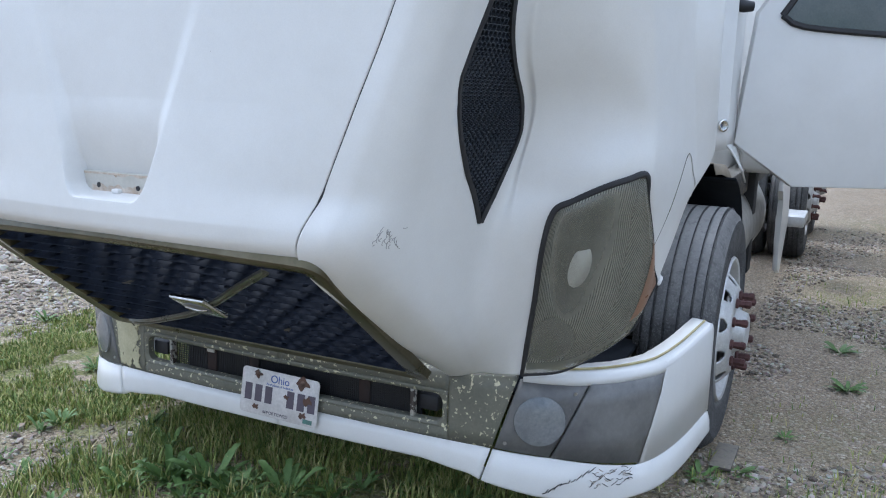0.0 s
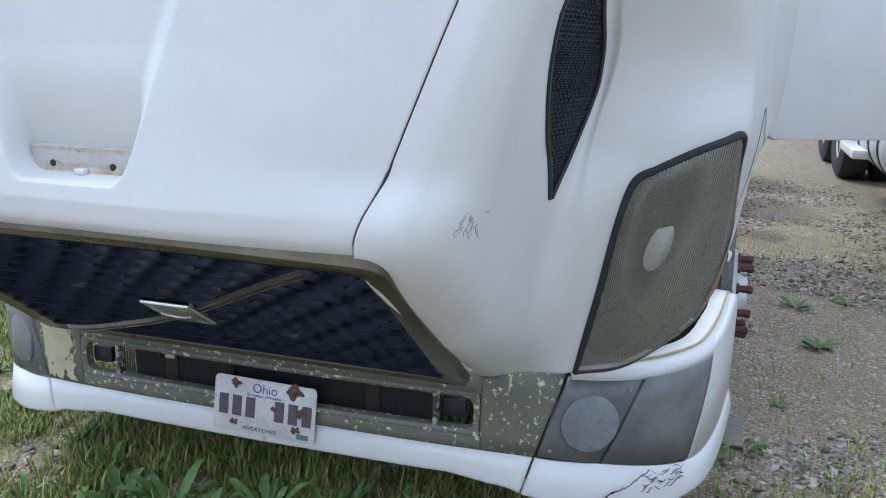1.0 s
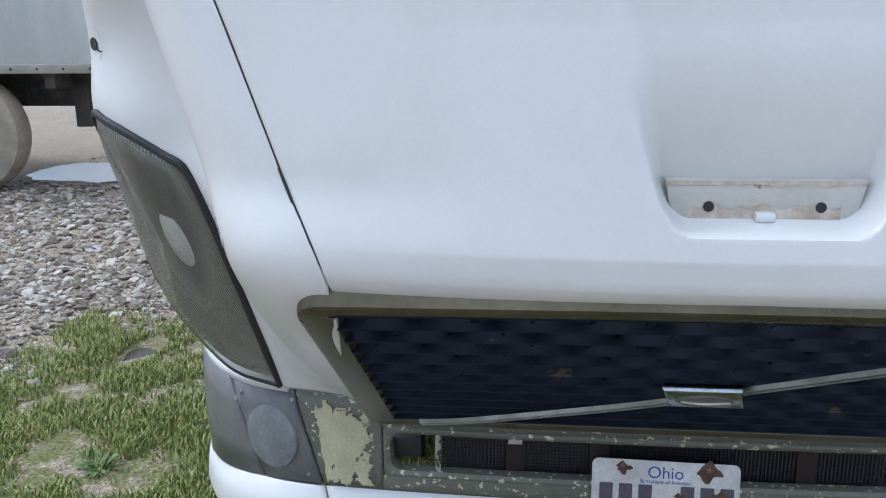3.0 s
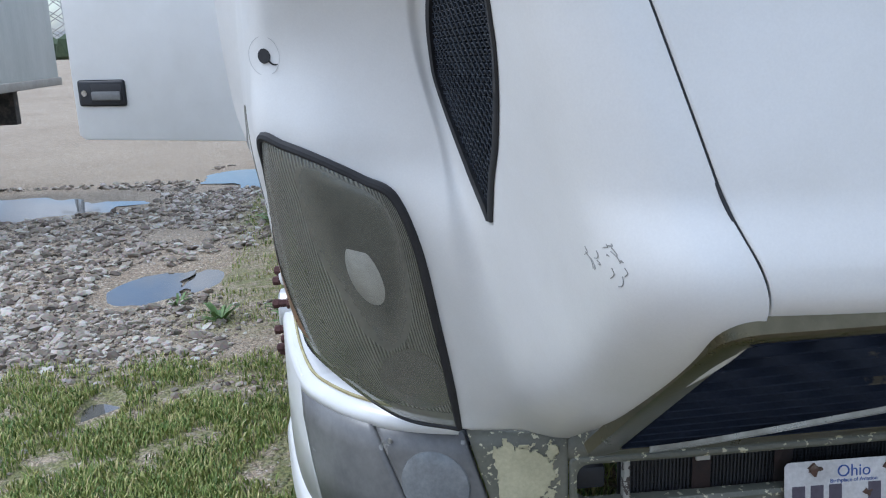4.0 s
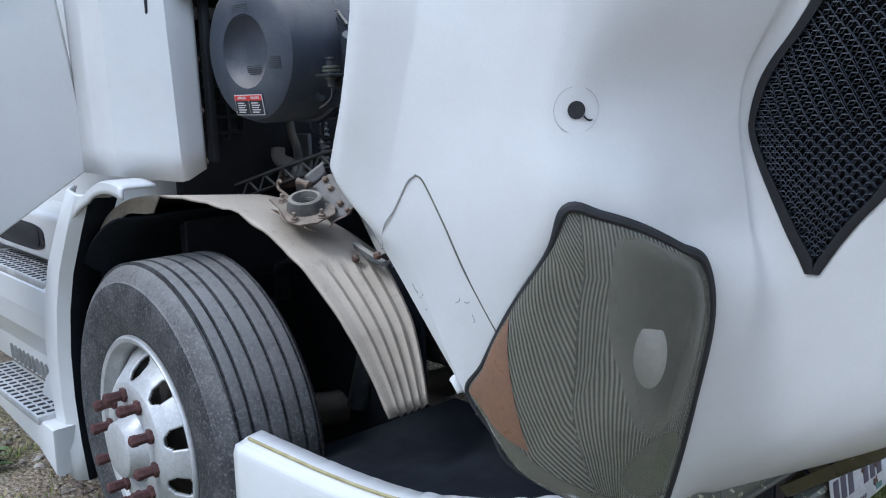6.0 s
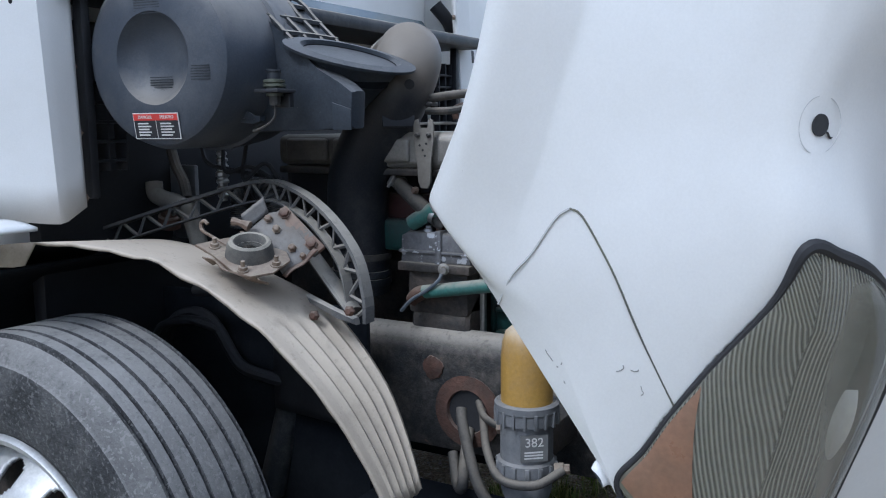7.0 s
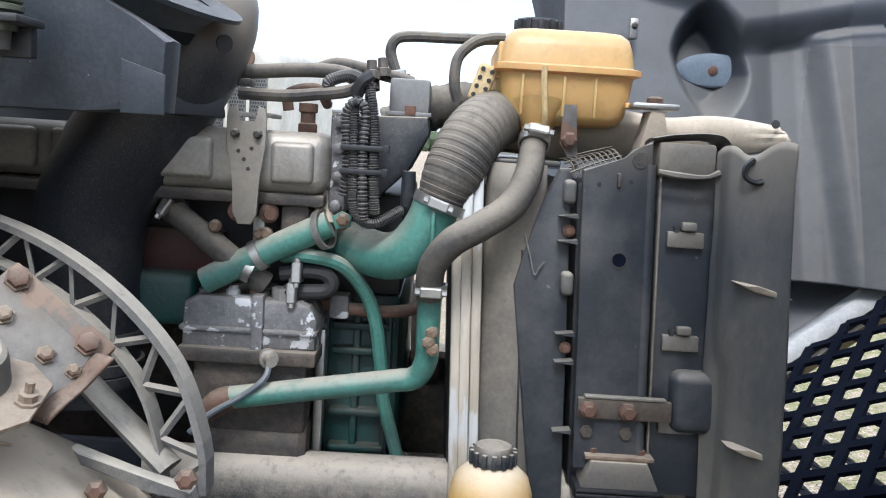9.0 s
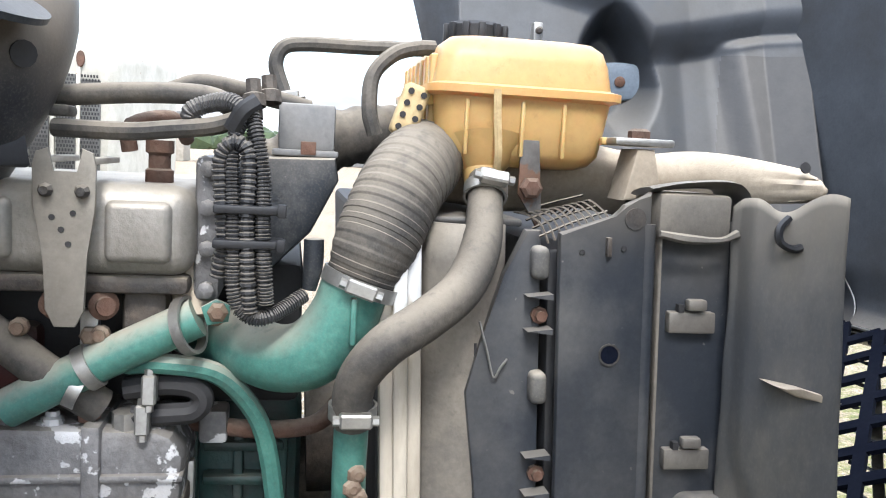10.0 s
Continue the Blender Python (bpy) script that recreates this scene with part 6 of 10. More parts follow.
def build_manifold():
    """The long bare aluminium cover along the engine."""
    cover = box("intake_cover", (-0.425, 0.765, 1.258), (-0.10, 1.03, 1.345), ALU, engine, "dull cast aluminium cover along the engine", bevel=0.022, segs=4)
    # rear half darker: grime, plus the duct's shade put into its colour
    box("rear_cover", (-0.42, 1.028, 1.262), (-0.10, 1.34, 1.340), GRIMY_SHADED_ALU, cover, "rear half of the cover, grimy and darkened for the duct's shade", bevel=0.02, segs=3)
    for y0, y1 in ((0.785, 0.845), (0.925, 1.02), (1.05, 1.15), (1.17, 1.30)):
        box("raised_panel", (-0.434, y0, 1.272), (-0.418, y1, 1.330), ALU if y1 < 1.03 else GRIMY_SHADED_ALU, cover, bevel=0.008, segs=3)
    box("cover_rail", (-0.415, 0.77, 1.240), (-0.15, 1.34, 1.258), IRON, cover, bevel=0.006)
    flange = box("end_flange", (-0.40, 0.742, 1.232), (-0.12, 0.768, 1.375), ALU_OX, cover, "oxidised end flange", bevel=0.008)
    for z in (1.245, 1.285, 1.325, 1.362):
        lathe("bolt", [(0.008, 0), (0.008, 0.008), (0.004, 0.01), (0, 0.01)], axis_to((-0.402, 0.755, z), (-1, 0, 0)), ALU_OX, cover, seg=8)
    # strap bracket over the cover
    strap = prism("strap_bracket", [(0.849, 1.360), (0.851, 1.372), (0.861, 1.376), (0.864, 1.354), (0.886, 1.354), (0.889, 1.376), (0.900, 1.372), (0.903, 1.360), (0.903, 1.325), (0.894, 1.28), (0.892, 1.23), (0.884, 1.214), (0.866, 1.214), (0.858, 1.23), (0.857, 1.28), (0.849, 1.32)],
                  0.005, side_plane(-0.440), STRAP, engine, "dusty forked sheet-metal strap with small bolts", bevel=0.001)
    for y in (0.860, 0.891):
        lathe("bolt", [(0.0065, 0), (0.0065, 0.004), (0.004, 0.009), (0, 0.009)], axis_to((-0.445, y, 1.338), (-1, 0, 0)), IRON, strap, seg=8)
    for y, z in ((0.868, 1.318), (0.878, 1.303), (0.872, 1.290), (0.886, 1.314)):
        lathe("pin_hole", [(0.0028, 0), (0.0028, 0.001), (0, 0.001)], axis_to((-0.445, y, z), (-1, 0, 0)), RUBBER_AND_GAPS, strap, seg=8)
    for y in (0.850, 0.889):
        box("strap_tongue", (-0.443, y, 1.362), (-0.33, y + 0.012, 1.368), BEIGE, strap, bevel=0.001)
    for y, z in ((0.852, 1.199), (0.925, 1.205), (0.745, 1.218)):
        lathe("bolt_head", [(0.009, 0), (0.009, 0.007), (0.006, 0.010), (0.006, 0.014), (0, 0.014)], axis_to((-0.40, y, z), (-1, 0, 0)), RUST_DUST, engine, "grimy bolt head", seg=10)
    for y in (0.893, 0.850):
        lathe("roller_flange", [(0.0, 0), (0.013, 0.0), (0.0145, 0.004), (0.009, 0.006), (0.009, 0.012), (0, 0.012)], axis_to((-0.405, y, 1.228), (-0.9, -0.45 if y < 0.87 else 0.45, 0)), RUST, engine, "rusty flange", seg=18)
    box("dark_hanger", (-0.40, 0.79, 1.16), (-0.36, 0.835, 1.245), IRON, engine, "grimy casting below the cover", bevel=0.012)
    tube("oil_line", [(-0.36, 0.835, 1.375), (-0.36, 0.835, 1.40), (-0.33, 0.80, 1.41), (-0.28, 0.79, 1.39)], 0.008, RUST, engine, n=14)
    lathe("rust_plug", [(0.014, 0), (0.014, 0.012), (0.011, 0.014), (0.011, 0.028), (0.014, 0.03), (0.014, 0.042), (0, 0.042)], axis_to((-0.35, 0.808, 1.345), (0, 0, 1)), RUST, engine, "rusty plug", seg=12)
    tube("riser", [(-0.365, 0.776, 1.262), (-0.375, 0.773, 1.24), (-0.388, 0.768, 1.212)], [0.022, 0.018, 0.019], DUSTY, engine, n=6)
    # added black block stands in for the shaded depth below the cover
    box("dark_gap", (-0.30, 0.66, 1.10), (0.3, 1.4, 1.26), RUBBER_AND_GAPS, engine, bevel=0.01)
    box("side_casting", (-0.36, 0.965, 1.045), (-0.22, 1.09, 1.125), GREEN_DARK, engine, "oily green casting", bevel=0.014, segs=3)
    box("red_cover", (-0.32, 0.93, 1.115), (-0.28, 1.20, 1.19), DARKRED, engine, "dark red block", bevel=0.01)


GRIMY_SHADED_ALU = material("grimy_shaded_aluminium", (0.075, 0.072, 0.068), (0.12, 0.112, 0.10), rough=0.55, metal=0.3, scale=9, bump=0.2, dust=0.3)
DARKRED = material("dark_red_paint", (0.06, 0.014, 0.012), (0.035, 0.012, 0.011), rough=0.6, scale=9, bump=0.2, dust=0.2)
build_manifold()


def build_front_electrics():
    cover = prism("timing_cover", [(0.742, 1.375), (0.632, 1.378), (0.628, 1.355), (0.655, 1.30), (0.70, 1.255), (0.742, 1.24)], 0.10, side_plane(-0.26), BLACK_DUSTY, engine,
                  "speckled dark grey timing cover", bevel=0.006)
    unit = box("sensor_box", (-0.325, 0.632, 1.384), (-0.21, 0.692, 1.434), GREYBOX, engine, "small grey control box with a tab", bevel=0.004)
    box("tab", (-0.332, 0.652, 1.380), (-0.322, 0.668, 1.394), RUST, unit, bevel=0.001)
    box("foot", (-0.33, 0.628, 1.378), (-0.2, 0.698, 1.385), GREYBOX, unit, bevel=0.002)
    # bundle of corrugated loom hung in a loop
    strands = [
        [(-0.436, 0.742, 1.262), (-0.44, 0.737, 1.30), (-0.438, 0.741, 1.35), (-0.438, 0.742, 1.372), (-0.44, 0.736, 1.385), (-0.442, 0.727, 1.389), (-0.444, 0.718, 1.383), (-0.446, 0.715, 1.365), (-0.450, 0.716, 1.32), (-0.450, 0.713, 1.26), (-0.448, 0.711, 1.232)],
        [(-0.430, 0.72, 1.415), (-0.436, 0.729, 1.395), (-0.438, 0.731, 1.36), (-0.446, 0.728, 1.31), (-0.446, 0.727, 1.26), (-0.446, 0.722, 1.235)],
        [(-0.430, 0.716, 1.418), (-0.438, 0.708, 1.39), (-0.442, 0.702, 1.35), (-0.448, 0.701, 1.31), (-0.448, 0.698, 1.265), (-0.446, 0.696, 1.24)],
        [(-0.426, 0.712, 1.41), (-0.432, 0.712, 1.37), (-0.436, 0.710, 1.31), (-0.436, 0.706, 1.26), (-0.438, 0.705, 1.238)],
    ]
    for pts in strands:
        tube("wire_loom", pts, 0.0068, LOOM, engine, "hanging black corrugated wire loom", n=260, seg=9, rings=0.24, ring_count=52)
    tube("wire_loom", [(-0.430, 0.718, 1.416), (-0.42, 0.735, 1.426), (-0.41, 0.755, 1.424), (-0.41, 0.772, 1.416), (-0.405, 0.770, 1.405)], 0.0088, LOOM, engine, n=120, seg=9, rings=0.1, ring_count=24)
    tube("wire_loom", [(-0.430, 0.722, 1.412), (-0.42, 0.75, 1.403), (-0.41, 0.79, 1.398), (-0.40, 0.83, 1.394), (-0.385, 0.90, 1.394)], 0.0088, HOSE, engine, n=60, seg=10)
    tube("wire_loom", [(-0.446, 0.722, 1.236), (-0.445, 0.708, 1.226), (-0.44, 0.69, 1.228), (-0.42, 0.66, 1.245)], 0.007, LOOM, engine, n=120, seg=8, rings=0.22, ring_count=30)
    tube("cable_tie", [(-0.443, 0.709, 1.428), (-0.446, 0.722, 1.418), (-0.440, 0.733, 1.400)], 0.0035, BLACK, engine, n=10, seg=6, flat=2.2)
    for z in (1.328, 1.296):
        bm = bmesh.new()
        box_into(bm, (-0.458, 0.682, z - 0.004), (-0.420, 0.746, z + 0.004), 0.002)
        box_into(bm, (-0.462, 0.680, z - 0.006), (-0.448, 0.688, z + 0.006), 0.001)
        part("cable_tie", bm, BLACK, engine, "black cable tie")
    tube("sensor_plug", [(-0.42, 0.653, 1.30), (-0.42, 0.653, 1.275), (-0.42, 0.656, 1.25)], [0.010, 0.010, 0.007], BLACK_DUSTY, engine, n=8)
    for q in ((-0.37, 0.715, 1.425), (-0.36, 0.70, 1.43), (-0.30, 0.72, 1.415)):
        lathe("fitting", [(0.012, 0), (0.012, 0.012), (0.008, 0.014), (0.008, 0.028), (0, 0.028)], axis_to(q, (0.2, 0.1, 1)), IRON, engine, seg=8)
    # rail and hoses along the top
    bar = bmesh.new()
    box_into(bar, (-0.39, 0.885, 1.405), (-0.355, 1.10, 1.416), 0.004)
    part("hose_rail", bar, HOSE, engine, "flat dusty rail")
    tube("coolant_hose", [(-0.37, 1.12, 1.425), (-0.37, 0.98, 1.422), (-0.375, 0.90, 1.425), (-0.38, 0.82, 1.432), (-0.385, 0.76, 1.432), (-0.385, 0.73, 1.42)], 0.0105, HOSE, engine, "dusty black hose", n=50)
    tube("coolant_hose", [(-0.33, 0.80, 1.438), (-0.33, 0.77, 1.448), (-0.31, 0.72, 1.442), (-0.29, 0.66, 1.43)], 0.010, HOSE, engine, n=30)


GREYBOX = material("grey_speckled_plastic", (0.14, 0.145, 0.15), (0.20, 0.20, 0.20), rough=0.6, scale=9, bump=0.1, dust=0.5, dust_color=(0.3, 0.28, 0.25))
build_front_electrics()


def hose_clamp(at, direction, r, parent):
    m = axis_to(at, direction)
    bm = bmesh.new()
    lathe_into(bm, [(r, -0.007), (r + 0.0025, -0.007), (r + 0.0025, 0.007), (r, 0.007)], m, seg=28, close=True)
    c = m @ Matrix.Translation((0, 0, 0))
    a = math.atan2(-1, 0.2)
    side = (m.to_3x3().inverted() @ Vector((-1, 0, 0.1)))
    ang = math.atan2(side.y, side.x)
    w = m @ pose(0, 0, 0, 0, 0, math.degrees(ang)) @ Matrix.Translation((r + 0.007, 0, 0))
    box_into(bm, (-0.006, -0.016, -0.007), (0.006, 0.014, 0.007), 0.002, 1, w)
    tube_into(bm, [w @ Vector((0, -0.022, 0)), w @ Vector((0, 0.0, 0)), w @ Vector((0, 0.02, 0))], 0.0048, n=2, seg=6)
    return part("hose_clamp", bm, STEEL, parent, "shiny worm-drive hose clamp")


def build_pipes():
    # charge-air hose and green elbow
    tube("charge_air_hose", [(-0.424, 0.606, 1.262), (-0.420, 0.592, 1.30), (-0.395, 0.567, 1.352), (-0.345, 0.540, 1.378), (-0.26, 0.515, 1.385), (-0.12, 0.48, 1.38)],
         [0.034, 0.042, 0.044, 0.044, 0.042, 0.042], HOSE, engine, "dusty ribbed charge-air hose", n=420, seg=32, rings=0.018, ring_count=34)
    hose_clamp((-0.425, 0.607, 1.258), (0.0, -0.35, 1), 0.0365, engine)
    tube("charge_air_elbow", [(-0.425, 0.609, 1.262), (-0.424, 0.622, 1.225), (-0.415, 0.648, 1.188), (-0.392, 0.685, 1.175), (-0.345, 0.735, 1.183), (-0.27, 0.80, 1.19)],
         [0.034, 0.034, 0.035, 0.034, 0.034, 0.034], GREEN, engine, "green enamelled elbow pipe", n=40, seg=24)
    box("elbow_rib", (-0.466, 0.612, 1.205), (-0.440, 0.618, 1.25), GREEN, engine, bevel=0.002)
    # hose from the tank to the lower pipe
    tube("radiator_hose", [(-0.375, 0.476, 1.364), (-0.402, 0.481, 1.340), (-0.435, 0.490, 1.300), (-0.462, 0.512, 1.262), (-0.488, 0.550, 1.236), (-0.50, 0.588, 1.213), (-0.492, 0.612, 1.178), (-0.476, 0.614, 1.135)],
         [0.0185, 0.0185, 0.020, 0.0205, 0.020, 0.020, 0.019, 0.019], HOSE, engine, "dusty coolant hose curving to the tank", n=60, seg=16)
    hose_clamp((-0.476, 0.613, 1.146), (0.05, 0, -1), 0.0205, engine)
    hose_clamp((-0.392, 0.479, 1.352), (-0.45, 0.1, -0.6), 0.0205, engine)
    tube("coolant_pipe", [(-0.470, 0.613, 1.135), (-0.462, 0.613, 1.085), (-0.452, 0.613, 1.04), (-0.442, 0.627, 1.012), (-0.436, 0.66, 1.003), (-0.432, 0.76, 0.985), (-0.43, 0.892, 0.962)],
         0.0165, GREEN, engine, "green coolant pipe with bare rusty patches", n=60, seg=14)
    tube("rust_fitting", [(-0.43, 0.886, 0.963), (-0.43, 0.905, 0.955), (-0.428, 0.925, 0.938)], [0.0175, 0.019, 0.016], RUST, engine, n=6)
    for q in ((-0.478, 0.607, 1.085), (-0.480, 0.611, 1.072), (-0.478, 0.605, 1.062)):
        lathe("rust_lump", [(0.010, 0), (0.0085, 0.004), (0.004, 0.006), (0, 0.005)], axis_to(q, (-1, -0.3, 0)), RUST_DUST, engine, seg=7)
    # short crossing pipe with its clamp
    tube("bypass_pipe", [(-0.40, 0.938, 1.124), (-0.402, 0.91, 1.140), (-0.405, 0.86, 1.168), (-0.408, 0.80, 1.199), (-0.408, 0.762, 1.218)], 0.0195, GREEN, engine, "green bypass pipe", n=30, seg=14)
    bm = bmesh.new()
    lathe_into(bm, [(0.0255, -0.005), (0.029, -0.005), (0.029, 0.005), (0.0255, 0.005)], axis_to((-0.410, 0.770, 1.210), (-0.35, -1, 0.35)), seg=22, close=True)
    part("pipe_ring", bm, STEEL, engine, "steel ring clamp")
    prism("clamp_tab", [(0.752, 1.212), (0.732, 1.216), (0.730, 1.232), (0.744, 1.238), (0.758, 1.230)], 0.006, side_plane(-0.412), GREEN, engine, "green clamp tab", bevel=0.001)
    lathe("pipe_bolt", [(0.010, 0), (0.010, 0.006), (0.006, 0.009), (0, 0.009)], axis_to((-0.418, 0.742, 1.226), (-1, 0, 0)), RUST_DUST, engine, seg=6)
    bm = bmesh.new()
    lathe_into(bm, [(0.020, -0.006), (0.023, -0.006), (0.023, 0.006), (0.020, 0.006)], axis_to((-0.405, 0.862, 1.167), (0, -1, 0.6)), seg=22, close=True)
    part("pipe_ring", bm, STEEL, engine)
    box("pipe_tab", (-0.40, 0.855, 1.175), (-0.388, 0.872, 1.222), STEEL, engine, bevel=0.002)
    lathe("pipe_bolt", [(0.009, 0), (0.009, 0.007), (0.006, 0.010), (0, 0.010)], axis_to((-0.402, 0.862, 1.198), (-1, 0, 0)), RUST_DUST, engine, seg=6)
    tube("small_pipe", [(-0.385, 0.83, 1.165), (-0.402, 0.795, 1.170), (-0.39, 0.745, 1.158), (-0.37, 0.712, 1.12), (-0.357, 0.694, 1.075), (-0.345, 0.682, 1.0), (-0.338, 0.675, 0.94), (-0.33, 0.655, 0.87), (-0.327, 0.646, 0.835)],
         0.0105, GREEN, engine, "thin green coolant pipe", n=50, seg=10)
    hose_clamp((-0.328, 0.648, 0.85), (0, 0.2, -1), 0.012, engine)
    tube("heater_hose", [(-0.33, 1.03, 1.245), (-0.37, 0.992, 1.218), (-0.39, 0.94, 1.185), (-0.40, 0.90, 1.158), (-0.385, 0.855, 1.122)], 0.0185, HOSE, engine, "dusty black heater hose", n=24, seg=12)
    hose_clamp((-0.366, 0.994, 1.219), (-0.4, -0.7, -0.4), 0.018, engine)
    bm = bmesh.new()
    lathe_into(bm, [(0.018, -0.006), (0.021, -0.006), (0.021, 0.006), (0.018, 0.006)], axis_to((-0.402, 0.873, 1.146), (0, -1, -0.5)), seg=20, close=True)
    part("pipe_ring", bm, STEEL, engine)
    tube("return_hose", [(-0.385, 0.832, 1.140), (-0.388, 0.79, 1.146), (-0.388, 0.765, 1.142), (-0.388, 0.757, 1.130), (-0.388, 0.765, 1.118), (-0.388, 0.79, 1.115), (-0.388, 0.825, 1.113)], 0.0115, RUBBER_AND_GAPS, engine, "bent rubber return hose", n=40, seg=10)
    hose_clamp((-0.388, 0.806, 1.144), (0, 1, 0), 0.0125, engine)
    hose_clamp((-0.388, 0.812, 1.114), (0, 1, 0), 0.0125, engine)
    lathe("elbow_fitting", [(0.014, 0), (0.014, 0.02), (0.01, 0.022), (0, 0.022)], axis_to((-0.388, 0.83, 1.098), (0, 0, 1)), STEEL, engine, seg=8)
    tube("rust_pipe", [(-0.30, 0.80, 1.085), (-0.33, 0.74, 1.083), (-0.34, 0.68, 1.083), (-0.33, 0.635, 1.09), (-0.28, 0.60, 1.12)], 0.010, RUST, engine, "rusty pipe", n=24)
    box("pipe_block", (-0.345, 0.735, 1.068), (-0.305, 0.765, 1.105), ALU_OX, engine, bevel=0.005)
    # compressor
    comp = bmesh.new()
    prism_into(comp, [(0.775, 1.030), (0.773, 1.075), (0.785, 1.096), (0.80, 1.102), (0.945, 1.106), (0.968, 1.092), (0.970, 1.025)], 0.15, side_plane(-0.255), 0.008)
    head = part("compressor", comp, ALU_OX, engine, "oxidised aluminium air compressor head")
    box("head_rib", (-0.411, 0.772, 1.052), (-0.25, 0.972, 1.060), ALU_OX, head, bevel=0.003)
    box("head_foot", (-0.416, 0.772, 1.008), (-0.25, 0.972, 1.030), IRON, head, "rust-stained gasket flange", bevel=0.004)
    box("head_rib", (-0.414, 0.850, 1.02), (-0.25, 0.868, 1.110), ALU_OX, head, bevel=0.004)
    box("cylinder", (-0.398, 0.785, 0.90), (-0.22, 0.955, 1.012), IRON, head, "grimy cylinder block", bevel=0.012)
    lathe("lower_drum", [(0.0, 0), (0.07, 0.0), (0.078, 0.01), (0.078, 0.15), (0.07, 0.16), (0, 0.16)], axis_to((-0.32, 0.785, 0.875), (0, 1, 0)), IRON, head, "grimy ribbed drum", seg=28)
    for y, z, mt in ((0.866, 1.108, RUST), (0.90, 1.104, ALU_OX), (0.80, 1.088, ALU_OX), (0.94, 1.103, ALU_OX)):
        lathe("bolt", [(0.011, 0), (0.011, 0.007), (0.007, 0.009), (0.007, 0.014), (0, 0.014)], axis_to((-0.385, y, z), (0, 0, 1)), mt, head, seg=8)
    lathe("gland", [(0.014, 0), (0.014, 0.012), (0.009, 0.014), (0.008, 0.03), (0, 0.03)], axis_to((-0.412, 0.842, 1.020), (-0.7, -0.3, 0)), ALU, head, seg=12)
    tube("thin_line", [(-0.43, 0.836, 1.02), (-0.445, 0.838, 0.998), (-0.45, 0.868, 0.972), (-0.452, 0.91, 0.945), (-0.452, 0.94, 0.915)], 0.0045, BLUEGREY, engine, "thin blue-grey line", n=30, seg=8)


BLUEGREY = material("blue_grey_hose", (0.085, 0.11, 0.14), (0.12, 0.13, 0.14), rough=0.5, dust=0.35)
build_pipes()


DRUM = material("faded_black_plastic", (0.040, 0.048, 0.063), (0.064, 0.074, 0.090), rough=0.5, scale=6, spread=(0.42, 0.75), fine=150, fine_amount=0.12, bump=0.08, dust=0.42,
                spots=(0.10, 0.10, 0.10), spot_scale=60, spot_level=0.76)


DUCT = material("black_duct_plastic", (0.009, 0.012, 0.018), (0.014, 0.017, 0.023), rough=0.5, scale=5, fine=150, fine_amount=0.15, bump=0.08, dust=0.85, dust_color=(0.36, 0.32, 0.26))

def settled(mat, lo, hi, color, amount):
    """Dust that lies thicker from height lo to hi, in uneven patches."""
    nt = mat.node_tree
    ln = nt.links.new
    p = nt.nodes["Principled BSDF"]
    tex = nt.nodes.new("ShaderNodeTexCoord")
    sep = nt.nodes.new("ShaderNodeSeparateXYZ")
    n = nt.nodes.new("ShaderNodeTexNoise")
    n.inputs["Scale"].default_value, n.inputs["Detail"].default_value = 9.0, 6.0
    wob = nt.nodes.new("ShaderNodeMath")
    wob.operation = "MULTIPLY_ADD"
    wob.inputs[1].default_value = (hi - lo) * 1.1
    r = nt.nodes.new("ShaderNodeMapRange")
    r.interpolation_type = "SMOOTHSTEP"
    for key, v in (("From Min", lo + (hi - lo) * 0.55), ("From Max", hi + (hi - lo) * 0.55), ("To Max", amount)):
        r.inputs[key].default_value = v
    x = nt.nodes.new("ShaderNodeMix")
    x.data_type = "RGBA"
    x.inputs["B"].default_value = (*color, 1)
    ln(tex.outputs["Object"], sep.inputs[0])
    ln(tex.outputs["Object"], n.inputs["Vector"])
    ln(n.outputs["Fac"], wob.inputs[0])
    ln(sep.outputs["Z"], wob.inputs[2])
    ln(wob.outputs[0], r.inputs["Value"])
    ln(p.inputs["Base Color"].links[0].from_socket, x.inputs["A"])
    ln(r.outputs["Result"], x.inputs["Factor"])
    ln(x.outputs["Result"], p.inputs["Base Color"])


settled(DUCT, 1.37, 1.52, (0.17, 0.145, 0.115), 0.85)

CASE = material("black_moulded_case", (0.023, 0.029, 0.038), (0.039, 0.046, 0.055), spec=0.4, rough=0.5, scale=5, fine=170, fine_amount=0.2, bump=0.12, dust=0.22, dust_color=(0.30, 0.28, 0.25),
                spots=(0.4, 0.39, 0.37), spot_scale=90, spot_level=0.74)


